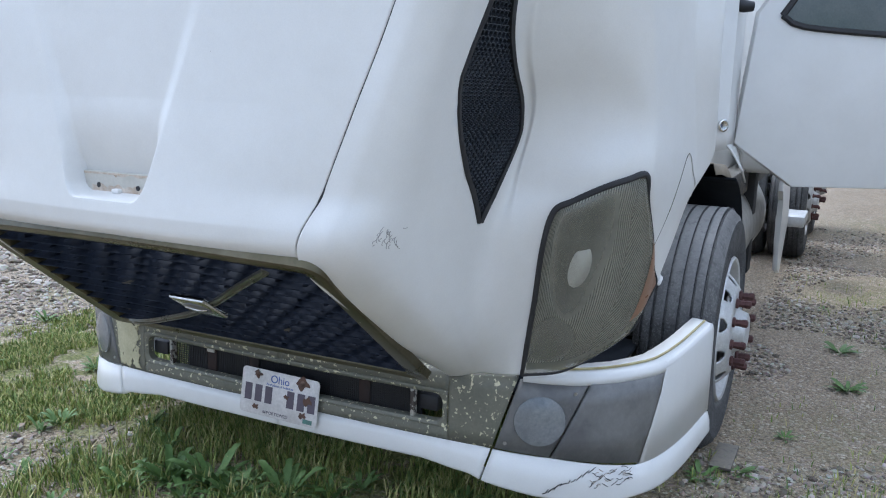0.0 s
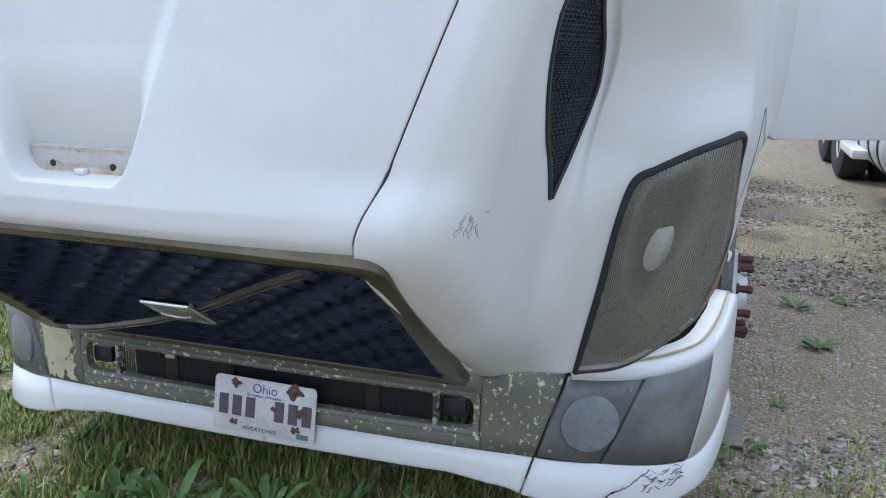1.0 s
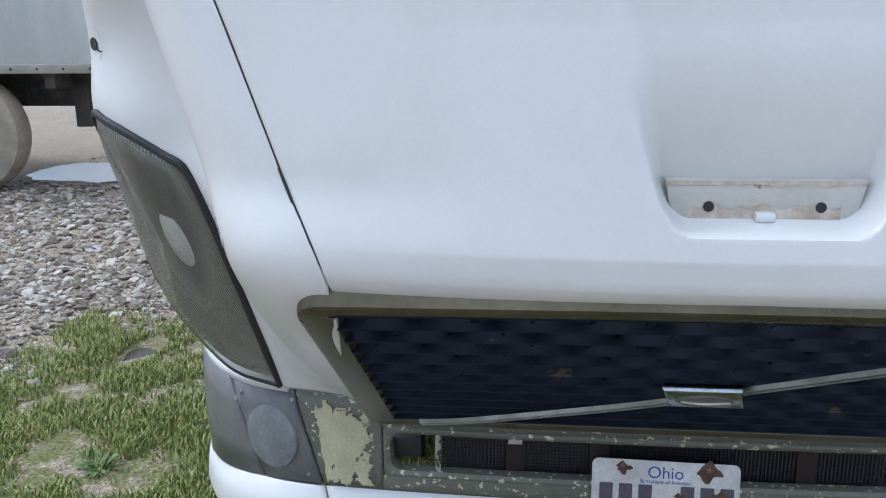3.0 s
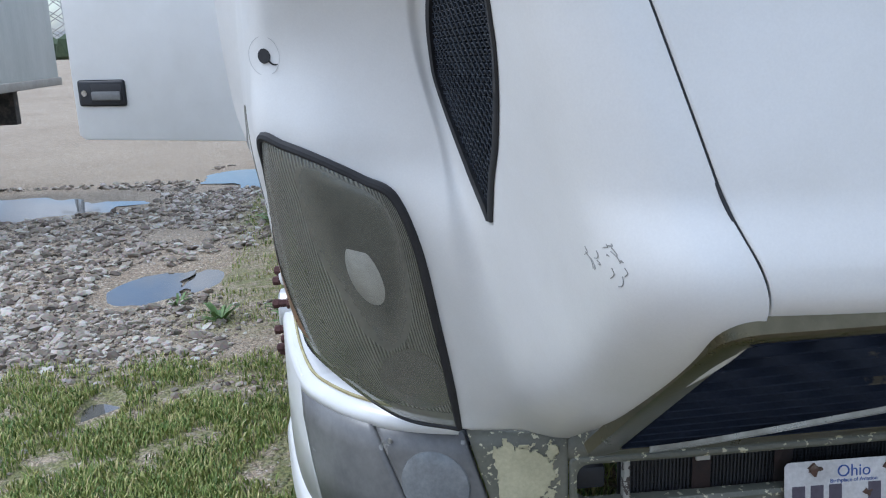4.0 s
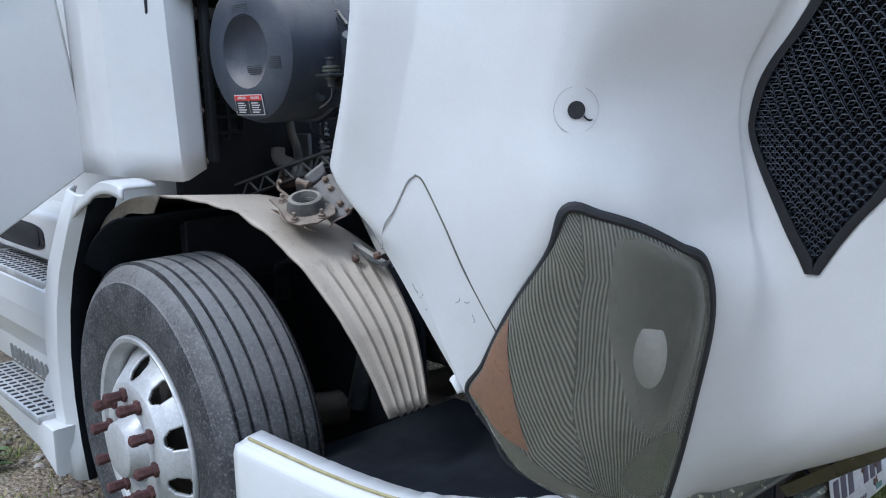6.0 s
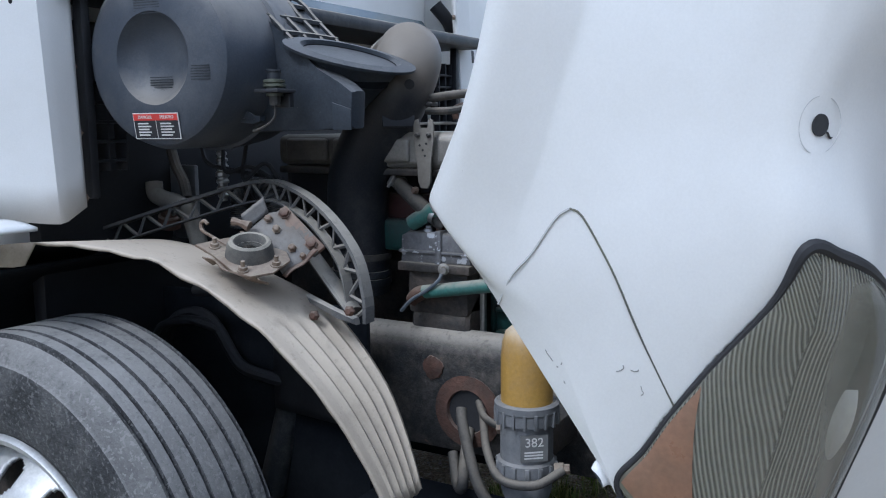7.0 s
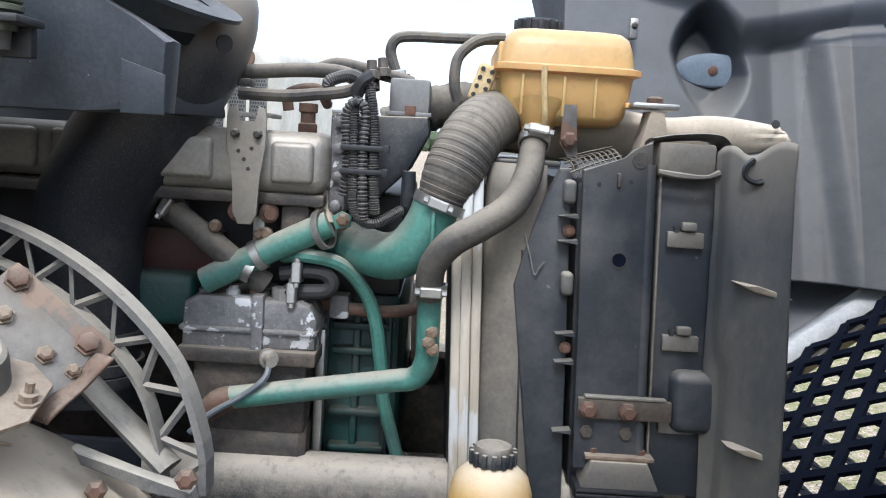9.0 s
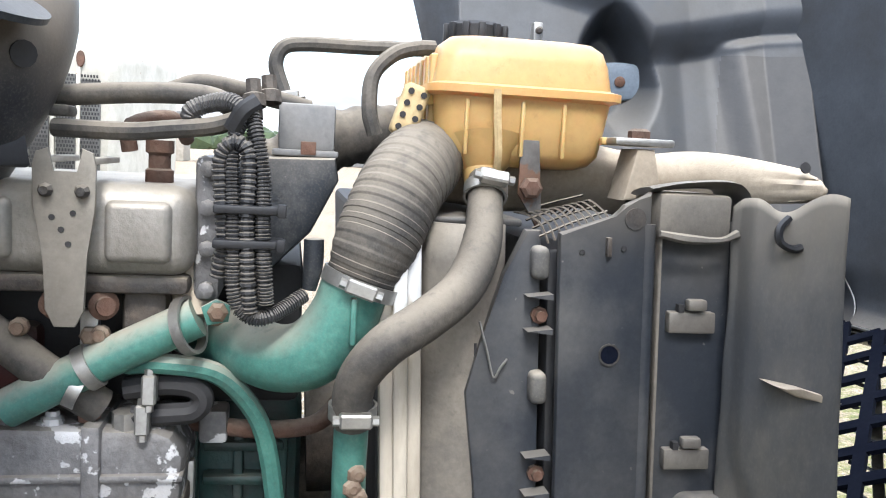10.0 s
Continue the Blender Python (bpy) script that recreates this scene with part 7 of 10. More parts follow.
def build_intake():
    """Big black intake duct, air cleaner drum and snorkel."""
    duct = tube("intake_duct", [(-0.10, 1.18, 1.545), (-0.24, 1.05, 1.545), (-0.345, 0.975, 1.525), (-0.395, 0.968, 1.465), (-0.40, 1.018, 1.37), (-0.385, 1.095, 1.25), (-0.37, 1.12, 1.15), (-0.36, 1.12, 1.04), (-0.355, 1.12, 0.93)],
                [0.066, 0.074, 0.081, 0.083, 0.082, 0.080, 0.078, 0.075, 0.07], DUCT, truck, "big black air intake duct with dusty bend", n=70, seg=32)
    for z in (1.03, 0.985, 0.965):
        bm = bmesh.new()
        lathe_into(bm, [(0.073, -0.008), (0.079, -0.008), (0.079, 0.008), (0.073, 0.008)], axis_to((-0.359, 1.12, z), (0, 0.02, -1)), seg=30, close=True)
        part("band", bm, BLACK_DUSTY if z < 1 else HOSE, duct)
    tube("bellows", [(-0.02, 1.24, 1.54), (-0.12, 1.145, 1.548)], 0.072, BEIGE, duct, "ribbed rubber bellows", n=40, seg=24, rings=0.08, ring_count=5)
    lathe("duct_hole", [(0.012, 0), (0.012, 0.002), (0, 0.002)], axis_to((-0.452, 0.908, 1.455), (-0.75, -0.65, -0.1)), RUBBER_AND_GAPS, duct, seg=12)
    box("duct_mark", (-0.004, -0.03, -0.04), (0.004, 0.03, 0.04), BLACK, duct, "moulded patch", bevel=0.003, m=axis_to((-0.445, 0.945, 1.385), (-0.66, -0.7, 0.28)) @ pose(0, 0, 0, 0, 90, 0))
    # air cleaner
    m = axis_to((-0.55, 1.325, 1.515), (-1, -0.10, -0.03))
    drum = lathe("air_cleaner", [(0.0, 0.0), (0.195, 0.0), (0.20, 0.05), (0.20, 0.09), (0.205, 0.10), (0.205, 0.12), (0.197, 0.125), (0.195, 0.27), (0.185, 0.30), (0.168, 0.312), (0.098, 0.315), (0.092, 0.306), (0.078, 0.291), (0.045, 0.279), (0.0, 0.275)], m, DRUM, truck,
                 "round black air cleaner with a warning label", seg=64)
    for a in (200, 330, 90):
        w = m @ pose(0, 0, 0, 0, 0, a) @ Matrix.Translation((0.205, 0, 0.11))
        box("latch", (-0.004, -0.02, -0.04), (0.012, 0.02, 0.03), BLACK, drum, bevel=0.003, m=w)
    # warning label on the drum's face
    zax = (m.to_3x3() @ Vector((0, 0, 1))).normalized()
    upv = (Vector((0, 0, 1)) - zax * zax.z).normalized()
    rt = upv.cross(zax).normalized()
    face = Matrix.Translation(m @ Vector((0, 0, 0.3165))) @ Matrix((rt, upv, zax)).transposed().to_4x4()
    lab = face @ Matrix.Translation((0.0, -0.142, -0.002)) @ pose(0, 0, 0, 7, 0, 0)
    bm = bmesh.new()
    prism_into(bm, [(-0.062, -0.028), (0.062, -0.028), (0.062, 0.028), (-0.062, 0.028)], 0.0016, lab)
    sticker = part("warning_label", bm, LABEL_WHITE, drum, "red and black warning sticker", smooth=False)
    bm = bmesh.new()
    for x0, x1 in ((-0.060, -0.001), (0.001, 0.060)):
        prism_into(bm, [(x0, -0.026), (x1, -0.026), (x1, 0.012), (x0, 0.012)], 0.0022, lab)
    part("label_black", bm, BLACK, sticker, smooth=False)
    bm = bmesh.new()
    prism_into(bm, [(-0.060, 0.012), (0.060, 0.012), (0.060, 0.026), (-0.060, 0.026)], 0.0024, lab)
    part("label_red", bm, RED, sticker, smooth=False)
    up = lab @ Matrix.Translation((0, 0, 0.0028))
    writing("DANGER", 0.0095, up @ Matrix.Translation((-0.028, 0.019, 0)), LABEL_WHITE, sticker, "danger_text")
    writing("PELIGRO", 0.0095, up @ Matrix.Translation((0.032, 0.019, 0)), LABEL_WHITE, sticker, "danger_text")
    for x in (-0.05, 0.012):
        for k in range(5):
            bm = bmesh.new()
            y = 0.004 - 0.0062 * k
            prism_into(bm, [(x, y), (x + 0.030 + 0.006 * (k % 2), y), (x + 0.030 + 0.006 * (k % 2), y + 0.003), (x, y + 0.003)], 0.0004, up)
            part("text_bar", bm, LABEL_WHITE, sticker, smooth=False)
    # moulded writing on the face: rows of little bars
    bm = bmesh.new()
    for k in range(6):
        for x0, y0, wd in ((-0.035, -0.040, 0.062), (-0.04, 0.120, 0.07), (0.10, -0.02, 0.05)):
            y = y0 - 0.0055 * k
            deep = -0.031 if y0 < -0.03 else -0.003
            prism_into(bm, [(x0, y), (x0 + wd, y), (x0 + wd, y + 0.002), (x0, y + 0.002)], 0.0012, face @ Matrix.Translation((0, 0, deep)))
    tagged(part("moulded_text", bm, BLACK_DUSTY, drum, smooth=False), kind="stuff")
    # housing in front of the drum, kept under the plane of the snorkel's lip
    lipm = Matrix.Translation((-0.575, 0.985, 1.512)) @ pose(0, 0, 0, 0, 0, -38) @ pose(0, 0, 0, 29, 9, 0)
    ln_, lo = lipm.to_3x3() @ Vector((0, 0, 1)), lipm.translation

    def under_lip(y, z, x0, x1):
        return min(z, *(lo.z - (ln_.x * (x - lo.x) + ln_.y * (y - lo.y)) / ln_.z - 0.016 for x in (x0, x1))) if y < 1.12 and z > 1.4 else z
    h = bmesh.new()
    prism_into(h, [(1.34, 1.345), (1.0, 1.352), (0.915, 1.355), (0.910, under_lip(0.91, 1.45, -0.615, -0.675)), (0.945, under_lip(0.945, 1.495, -0.615, -0.675)), (1.0, under_lip(1.0, 1.515, -0.615, -0.675)), (1.07, under_lip(1.07, 1.535, -0.615, -0.675)), (1.15, 1.605), (1.22, 1.665), (1.40, 1.685)], 0.06, side_plane(-0.615), 0.018)
    prism_into(h, [(1.34, 1.35), (1.10, 1.36), (1.03, 1.42), (1.06, under_lip(1.06, 1.525, -0.465, -0.625)), (1.15, 1.60), (1.22, 1.66), (1.40, 1.68)], 0.16, side_plane(-0.465), 0.02)
    prism_into(h, [(0.96, 1.352), (0.912, 1.352), (0.912, 1.395), (0.96, 1.41)], 0.004, side_plane(-0.676), 0.001)
    part("cleaner_housing", h, CASE, drum, "black plastic air cleaner housing")
    bm = bmesh.new()
    for k in range(7):
        y = 1.10 + 0.045 * k
        z = np.interp(y, [1.07, 1.15, 1.22, 1.40], [1.535, 1.605, 1.665, 1.685])
        tube_into(bm, [(-0.67, y, z + 0.004), (-0.57, y, z + 0.005), (-0.47, y, z + 0.004)], 0.007, n=2, seg=5)
    for x in (-0.66, -0.60, -0.54, -0.48):
        tube_into(bm, [(x, 1.08, 1.548), (x, 1.15, 1.61), (x, 1.22, 1.669), (x, 1.38, 1.688)], 0.006, n=12, seg=5)
    part("ribs", bm, BLACK_DUSTY, drum, "raised ribs")
    # snorkel lip: a flat oval flange
    lb = bmesh.new()
    loops = []
    for r, z in ((1.0, 0.0), (1.0, 0.006), (0.76, 0.010), (0.70, 0.002), (0.66, -0.05)):
        loops.append([lb.verts.new(lipm @ Vector((0.155 * r * math.cos(w), 0.066 * r * math.sin(w), z))) for w in (2 * math.pi * j / 48 for j in range(48))])
    # throat coloured near-black in place of the shade inside it
    for ring, (a, b) in enumerate(zip(loops, loops[1:])):
        for j in range(48):
            lb.faces.new((a[j], a[(j + 1) % 48], b[(j + 1) % 48], b[j])).material_index = int(ring == 3)
    lb.faces.new(loops[0][::-1])
    bot = lb.faces.new(loops[-1])
    bot.material_index = 1
    part("snorkel_lip", lb, [CASE, VOID], drum, "oval flange of the air snorkel")
    neck = sheet_into(bmesh.new(), lambda a, b: lipm @ Vector(((0.122 - 0.03 * b) * math.cos(2 * math.pi * a) - 0.02 * b, (0.054 - 0.006 * b) * math.sin(2 * math.pi * a) + 0.03 * b, -0.002 - 0.13 * b)), 48, 8)
    part("snorkel_neck", neck, CASE, drum, "tapered neck of the air snorkel")
    # restriction sensor
    s = thing_part("air_sensor", (-0.752, 1.053, 1.45), truck)
    lathe("body", [(0.018, -0.012), (0.018, 0.006), (0.024, 0.008), (0.024, 0.013), (0.019, 0.015), (0.023, 0.017), (0.023, 0.022), (0.015, 0.024), (0, 0.024)], Matrix.Translation((-0.755, 1.053, 1.435)), SENSOR, s, "small pressure sensor with a tarnished collar", seg=20)
    lathe("cap", [(0.014, -0.015), (0.014, 0.0), (0.016, 0.001), (0.016, 0.006), (0, 0.007)], Matrix.Translation((-0.755, 1.053, 1.473)), BLACK_DUSTY, s, seg=14)
    lathe("plug", [(0.011, -0.03), (0.013, -0.005), (0.013, 0.0), (0, 0.0)], Matrix.Translation((-0.755, 1.053, 1.435)), HOSE, s, seg=14)
    tube("wire", [(-0.755, 1.053, 1.405), (-0.755, 1.056, 1.38), (-0.76, 1.075, 1.362), (-0.75, 1.12, 1.35)], 0.0028, HOSE, s, n=16, seg=6)
    clip = bmesh.new()
    prism_into(clip, [(1.17, 1.405), (1.125, 1.385), (1.12, 1.375), (1.16, 1.38)], 0.006, side_plane(-0.735), 0.001)
    prism_into(clip, [(1.19, 1.372), (1.13, 1.366), (1.11, 1.372), (1.11, 1.384), (1.13, 1.384)], 0.02, side_plane(-0.72), 0.002)
    part("case_clip", clip, CASE, drum, "bent black clip on the case")
    box("mount", (-0.785, 1.02, 1.43), (-0.725, 1.085, 1.438), BLACK, s, bevel=0.002)
    box("mount", (-0.735, 1.03, 1.40), (-0.72, 1.08, 1.438), BLACK, s, bevel=0.002)


SENSOR = material("tarnished_sensor_metal", (0.13, 0.14, 0.10), (0.07, 0.075, 0.07), rough=0.4, metal=0.5, scale=30, bump=0.1)


def thing_part(name, at, parent):
    ob = new(name)
    ob.empty_display_size = 0.05
    ob.parent = parent
    return ob


build_intake()


# ---- cooling pack ----
BAFFLE = material("dusty_baffle_rubber", (0.052, 0.056, 0.062), (0.112, 0.106, 0.094), rough=0.7, scale=3.5, fine=120, fine_amount=0.07, bump=0.06, dust=0.8, dust_color=(0.42, 0.38, 0.31), stretch=(1, 1, 0.45), grit_amount=0.05, scuff=0.12)
PANEL = material("blue_black_panel_steel", (0.024, 0.029, 0.038), (0.060, 0.064, 0.070), rough=0.42, scale=7, spread=(0.42, 0.72), fine=160, fine_amount=0.08, bump=0.05, dust=0.5, dust_color=(0.30, 0.275, 0.235), grit_amount=0.04, scuff=0.2,
                 spots=(0.13, 0.128, 0.12), spot_scale=95, spot_level=0.715)
CLIP = material("dull_spring_steel", (0.20, 0.19, 0.17), (0.14, 0.13, 0.12), rough=0.5, metal=0.3, scale=14, bump=0.08, dust=0.5, dust_color=(0.42, 0.38, 0.32))
MOUNT = material("dusty_mount_rubber", (0.105, 0.098, 0.09), (0.07, 0.066, 0.062), rough=0.7, scale=12, bump=0.12, dust=0.8, grit_amount=0.1)
SHROUD = material("grey_shroud_plastic", (0.115, 0.108, 0.098), (0.19, 0.172, 0.145), rough=0.7, scale=4, fine=130, fine_amount=0.15, bump=0.1, dust=0.4)


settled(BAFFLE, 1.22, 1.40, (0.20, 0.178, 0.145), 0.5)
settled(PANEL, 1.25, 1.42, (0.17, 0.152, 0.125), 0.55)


def build_cooling():
    rad = box("radiator", (-0.425, 0.255, 0.86), (0.43, 0.42, 1.30), BLACK, truck, "black radiator pack with dusty side panels", bevel=0.006)
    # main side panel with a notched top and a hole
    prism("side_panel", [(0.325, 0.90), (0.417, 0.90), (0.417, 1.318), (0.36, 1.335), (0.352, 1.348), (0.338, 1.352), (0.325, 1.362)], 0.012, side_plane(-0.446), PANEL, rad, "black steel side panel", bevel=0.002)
    lathe("hole_rim", [(0.0095, 0), (0.0115, 0.0008), (0.0115, 0.0016), (0.0095, 0.0016)], axis_to((-0.4585, 0.364, 1.198), (-1, 0, 0)), IRON, rad, seg=20)
    lathe("panel_hole", [(0.0095, 0), (0.0095, 0.001), (0, 0.001)], axis_to((-0.4585, 0.364, 1.198), (-1, 0, 0)), BLACK_GRILLE, rad, seg=16)
    lathe("panel_hole", [(0.011, 0), (0.011, 0.001), (0, 0.001)], axis_to((-0.4585, 0.341, 1.335), (-1, 0, 0)), IRON, rad, seg=16)
    box("panel_slot", (-0.464, 0.366, 1.297), (-0.456, 0.371, 1.316), IRON, rad, bevel=0.001)
    for y, z in ((0.395, 1.30), (0.352, 1.305)):
        lathe("panel_hole", [(0.003, 0), (0.003, 0.001), (0, 0.001)], axis_to((-0.4585, y, z), (-1, 0, 0)), RUBBER_AND_GAPS, rad, seg=8)
    tube("panel_edge", [(-0.452, 0.325, 0.90), (-0.452, 0.325, 1.1), (-0.452, 0.325, 1.33)], 0.008, PANEL, rad, n=4)
    # charge-air cooler beside it
    cac = box("air_cooler", (-0.440, 0.228, 0.86), (-0.39, 0.312, 1.325), PANEL, truck, "black charge-air cooler side with pale clips", bevel=0.004)
    box("cooler_edge", (-0.452, 0.308, 0.86), (-0.44, 0.3125, 1.345), SHROUD, cac, bevel=0.003)
    box("cooler_corner", (-0.458, 0.238, 1.316), (-0.36, 0.316, 1.362), SHROUD, cac, "dusty cast corner block", bevel=0.005)
    tube("gasket_bead", [(-0.466, 0.318, 1.322), (-0.468, 0.29, 1.318), (-0.468, 0.255, 1.318), (-0.466, 0.235, 1.325)], [0.0035, 0.005, 0.003, 0.0045], SHROUD, cac, "rough weld bead", n=24, seg=6)
    tube("top_cover", [(-0.43, 0.325, 1.362), (-0.43, 0.29, 1.369), (-0.43, 0.245, 1.372), (-0.43, 0.228, 1.366), (-0.43, 0.219, 1.345), (-0.43, 0.212, 1.312)], 0.03, PANEL, cac, "bent black cover strip", n=24, seg=8, flat=0.12)
    # added dark block keeps bright ground from showing between cooler and baffle
    box("baffle_back", (-0.435, 0.13, 0.80), (-0.415, 0.245, 1.335), RUBBER_AND_GAPS, cac, "added dark block closing the gap behind the baffle", bevel=0.003)
    for z in (1.241, 1.096):
        clip = bmesh.new()
        box_into(clip, (-0.450, 0.246, z - 0.022), (-0.438, 0.297, z), 0.002)
        box_into(clip, (-0.456, 0.258, z + 0.002), (-0.444, 0.279, z + 0.014), 0.003)
        part("pale_clip", clip, CLIP, cac, "pale spring clip")
        box("clip_gap", (-0.452, 0.282, z), (-0.444, 0.288, z + 0.008), RUBBER_AND_GAPS, cac, bevel=0.0)
    box("lower_clip", (-0.450, 0.246, 0.955), (-0.438, 0.297, 0.975), CLIP, cac, "pale spring clip", bevel=0.002)
    box("lower_boss", (-0.464, 0.183, 0.958), (-0.42, 0.283, 1.047), PANEL, cac, "rounded black housing with dust on top", bevel=0.016, segs=4)
    # mount strap and rubber mount
    strap = box("mount_strap", (-0.466, 0.283, 0.975), (-0.456, 0.414, 1.004), STRAP_RUST, rad, "rusty steel mounting strap", bevel=0.002)
    for y in (0.400, 0.345):
        lathe("strap_bolt", [(0.013, 0), (0.013, 0.008), (0.008, 0.010), (0.008, 0.016), (0, 0.016)], axis_to((-0.466, y, 0.989), (-1, 0, 0)), RUST, rad, seg=6)
        lathe("stud", [(0.009, 0), (0.009, 0.006), (0.006, 0.007), (0.006, 0.02), (0, 0.02)], axis_to((-0.452, y - 0.012 if y > 0.37 else y - 0.022, 0.924), (0, 0, 1)), RUST, rad, seg=6)
    for y in (0.400, 0.345):
        lathe("panel_bolt", [(0.009, 0), (0.009, 0.006), (0, 0.007)], axis_to((-0.458, y, 0.955), (-1, 0, 0)), IRON, rad, seg=6)
    box("strap_plate", (-0.468, 0.292, 1.0045), (-0.457, 0.405, 1.0085), CLIP, rad, bevel=0.001)
    box("mount_cap", (-0.472, 0.306, 0.9185), (-0.39, 0.402, 0.924), RUST_DUST, rad, "thin rusty plate on the rubber mount", bevel=0.001)
    prism("rubber_mount", [(0.295, 0.868), (0.41, 0.868), (0.405, 0.886), (0.395, 0.918), (0.315, 0.918), (0.302, 0.886)], 0.09, side_plane(-0.385), MOUNT, rad, "rubber radiator mount", bevel=0.006)
    for k in range(3):
        box("mount_plate", (-0.482, 0.292, 0.860 + 0.007 * k), (-0.38, 0.415, 0.865 + 0.007 * k), BLACK, rad, bevel=0.001)
    # ribbed shroud edge with fins and bosses
    edge = prism("shroud_flange", [(0.427, 0.80), (0.47, 0.80), (0.505, 1.15), (0.49, 1.20), (0.466, 1.272), (0.445, 1.318), (0.428, 1.318)], 0.012, side_plane(-0.418), PANEL, rad, "dusty ribbed flange of the fan shroud", bevel=0.004)
    for z in (1.25, 1.215, 1.085, 1.045, 0.945):
        prism("fin", [(0.420, z), (0.446, z + 0.003), (0.420, z + 0.006)], 0.020, side_plane(-0.43), PANEL, rad)
    for z in (1.232, 1.066):
        lathe("flange_bolt", [(0.009, 0), (0.009, 0.005), (0.0055, 0.006), (0.0055, 0.012), (0, 0.012)], axis_to((-0.430, 0.430, z), (-1, 0, 0)), RUST, rad, seg=8)
    for z in (1.286, 1.158):
        box("boss", (-0.445, 0.422, z - 0.017), (-0.42, 0.440, z + 0.017), RIBBED, rad, bevel=0.007, segs=3)
    tube("wire_clip", [(-0.436, 0.492, 1.225), (-0.436, 0.484, 1.195), (-0.436, 0.477, 1.168), (-0.436, 0.470, 1.178), (-0.436, 0.463, 1.187)], 0.0014, STEEL, rad, n=24, seg=5)
    # shroud body and its pale metal rim
    sh = bmesh.new()
    sheet_into(sh, lambda a, b: Vector((-0.40 - 0.02 * math.sin(a * math.pi), 0.462 + (0.10 - 0.02 * b) * a, 0.72 + 0.60 * b)), 10, 14)
    s = part("fan_shroud", sh, SHROUD, truck, "dusty grey fan shroud beside the radiator")
    solid(s, 0.01, offset=0)
    box("seam_line", (-0.424, 0.492, 0.74), (-0.418, 0.495, 1.20), RUBBER_AND_GAPS, s, bevel=0.0)
    box("shroud_top", (-0.40, 0.44, 1.318), (0.40, 0.54, 1.326), PANEL, s, bevel=0.003)
    rim = bmesh.new()
    for k, (y, x) in enumerate(((0.557, -0.425), (0.572, -0.436), (0.585, -0.430))):
        box_into(rim, (x - 0.006, y - 0.0075, 0.72), (x + 0.012, y + 0.0075, 1.31), 0.004)
    part("metal_rim", rim, PALEMETAL, s, "pale oxidised metal rim")
    # added dark box blocks the bright outside beyond the shroud
    box("shroud_back", (-0.39, 0.545, 0.70), (0.39, 0.595, 1.315), RUBBER_AND_GAPS, s, bevel=0.01)
    lathe("fan_hub", [(0.0, 0), (0.10, 0), (0.10, 0.05), (0, 0.05)], axis_to((0, 0.66, 0.98), (0, -1, 0)), IRON, engine, seg=24)
    # rubber baffle
    def baf(a, b):
        zt = 1.352 + 0.012 * a + 0.008 * math.sin(a * 9)
        z = 0.80 + (zt - 0.80) * b
        k = max(0.0, min(1.0, (1.11 - z) / 0.07))
        crease = 0.10 + 0.20 * k * k * (3 - 2 * k)
        s = max(0.0, min(1.0, (a - crease) / 0.10))
        s = s * s * (3 - 2 * s)
        x = -0.452 - 0.066 * a - 0.014 * s
        y = 0.236 - 0.079 * a + 0.010 * math.sin(a * math.pi)
        return Vector((x + 0.006 * math.sin(b * 5 + a * 3) + 0.003 * noise.noise(Vector((a * 5, b * 9, 1))), y, z))
    for k in range(10):
        fin = tube_into(bmesh.new(), [(-0.440, 0.424 - 0.007 * k, 1.306 + 0.003 * k), (-0.425, 0.428 - 0.007 * k, 1.324 + 0.002 * k), (-0.39, 0.432 - 0.007 * k, 1.330 + 0.002 * k), (-0.35, 0.436 - 0.007 * k, 1.330)], 0.0013, n=10, seg=4)
        part("core_fin", fin, IRON, rad, "bent grimy fin of the radiator core", smooth=False)
    for k in range(4):
        fin = tube_into(bmesh.new(), [(-0.435 + 0.026 * k, 0.432, 1.312 + 0.006 * k), (-0.432 + 0.026 * k, 0.40, 1.326 + 0.005 * k), (-0.430 + 0.026 * k, 0.36, 1.340 + 0.004 * k)], 0.0013, n=8, seg=4)
        part("core_fin", fin, IRON, rad, "", smooth=False)
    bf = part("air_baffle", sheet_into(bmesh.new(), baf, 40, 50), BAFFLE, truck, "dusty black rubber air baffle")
    solid(bf, 0.006, offset=0)
    for z in (1.174, 0.955):
        prism("baffle_fin", [(0.150, z - 0.006), (0.170, z + 0.003), (0.195, z + 0.009), (0.224, z + 0.012), (0.20, z + 0.001), (0.17, z - 0.005)], 0.03, side_plane(-0.498), DUSTY, bf, bevel=0.002)
    # broken top corner of the baffle and the dusty top board
    def board(a, b):
        y = 0.56 - 0.405 * a + 0.012 * noise.noise(Vector((b * 4, 0, 1))) * (a > 0.97)
        pull = max(0.0, (a - 0.78) / 0.22) ** 2
        return Vector((-0.285 - 0.035 * math.sin(b * math.pi * 0.8) - 0.19 * pull * (1 - 0.3 * b), y, 1.332 + (0.072 - 0.012 * pull) * b + 0.03 * pull * (1 - b) + 0.004 * math.sin(y * 40)))
    solid(part("top_board", sheet_into(bmesh.new(), board, 40, 12), DUSTY, truck, "dusty curved top board over the radiator with a torn tip"), 0.005, offset=0)
    lathe("board_hole", [(0.006, 0), (0.006, 0.002), (0, 0.002)], axis_to((-0.462, 0.166, 1.394), (-1, -0.1, 0.3)), RUBBER_AND_GAPS, truck, seg=10)
    tube("broken_clip", [(-0.505, 0.205, 1.345), (-0.51, 0.217, 1.335), (-0.512, 0.216, 1.322), (-0.512, 0.203, 1.316), (-0.512, 0.194, 1.318)], 0.004, BLACK, truck, n=16, seg=6)
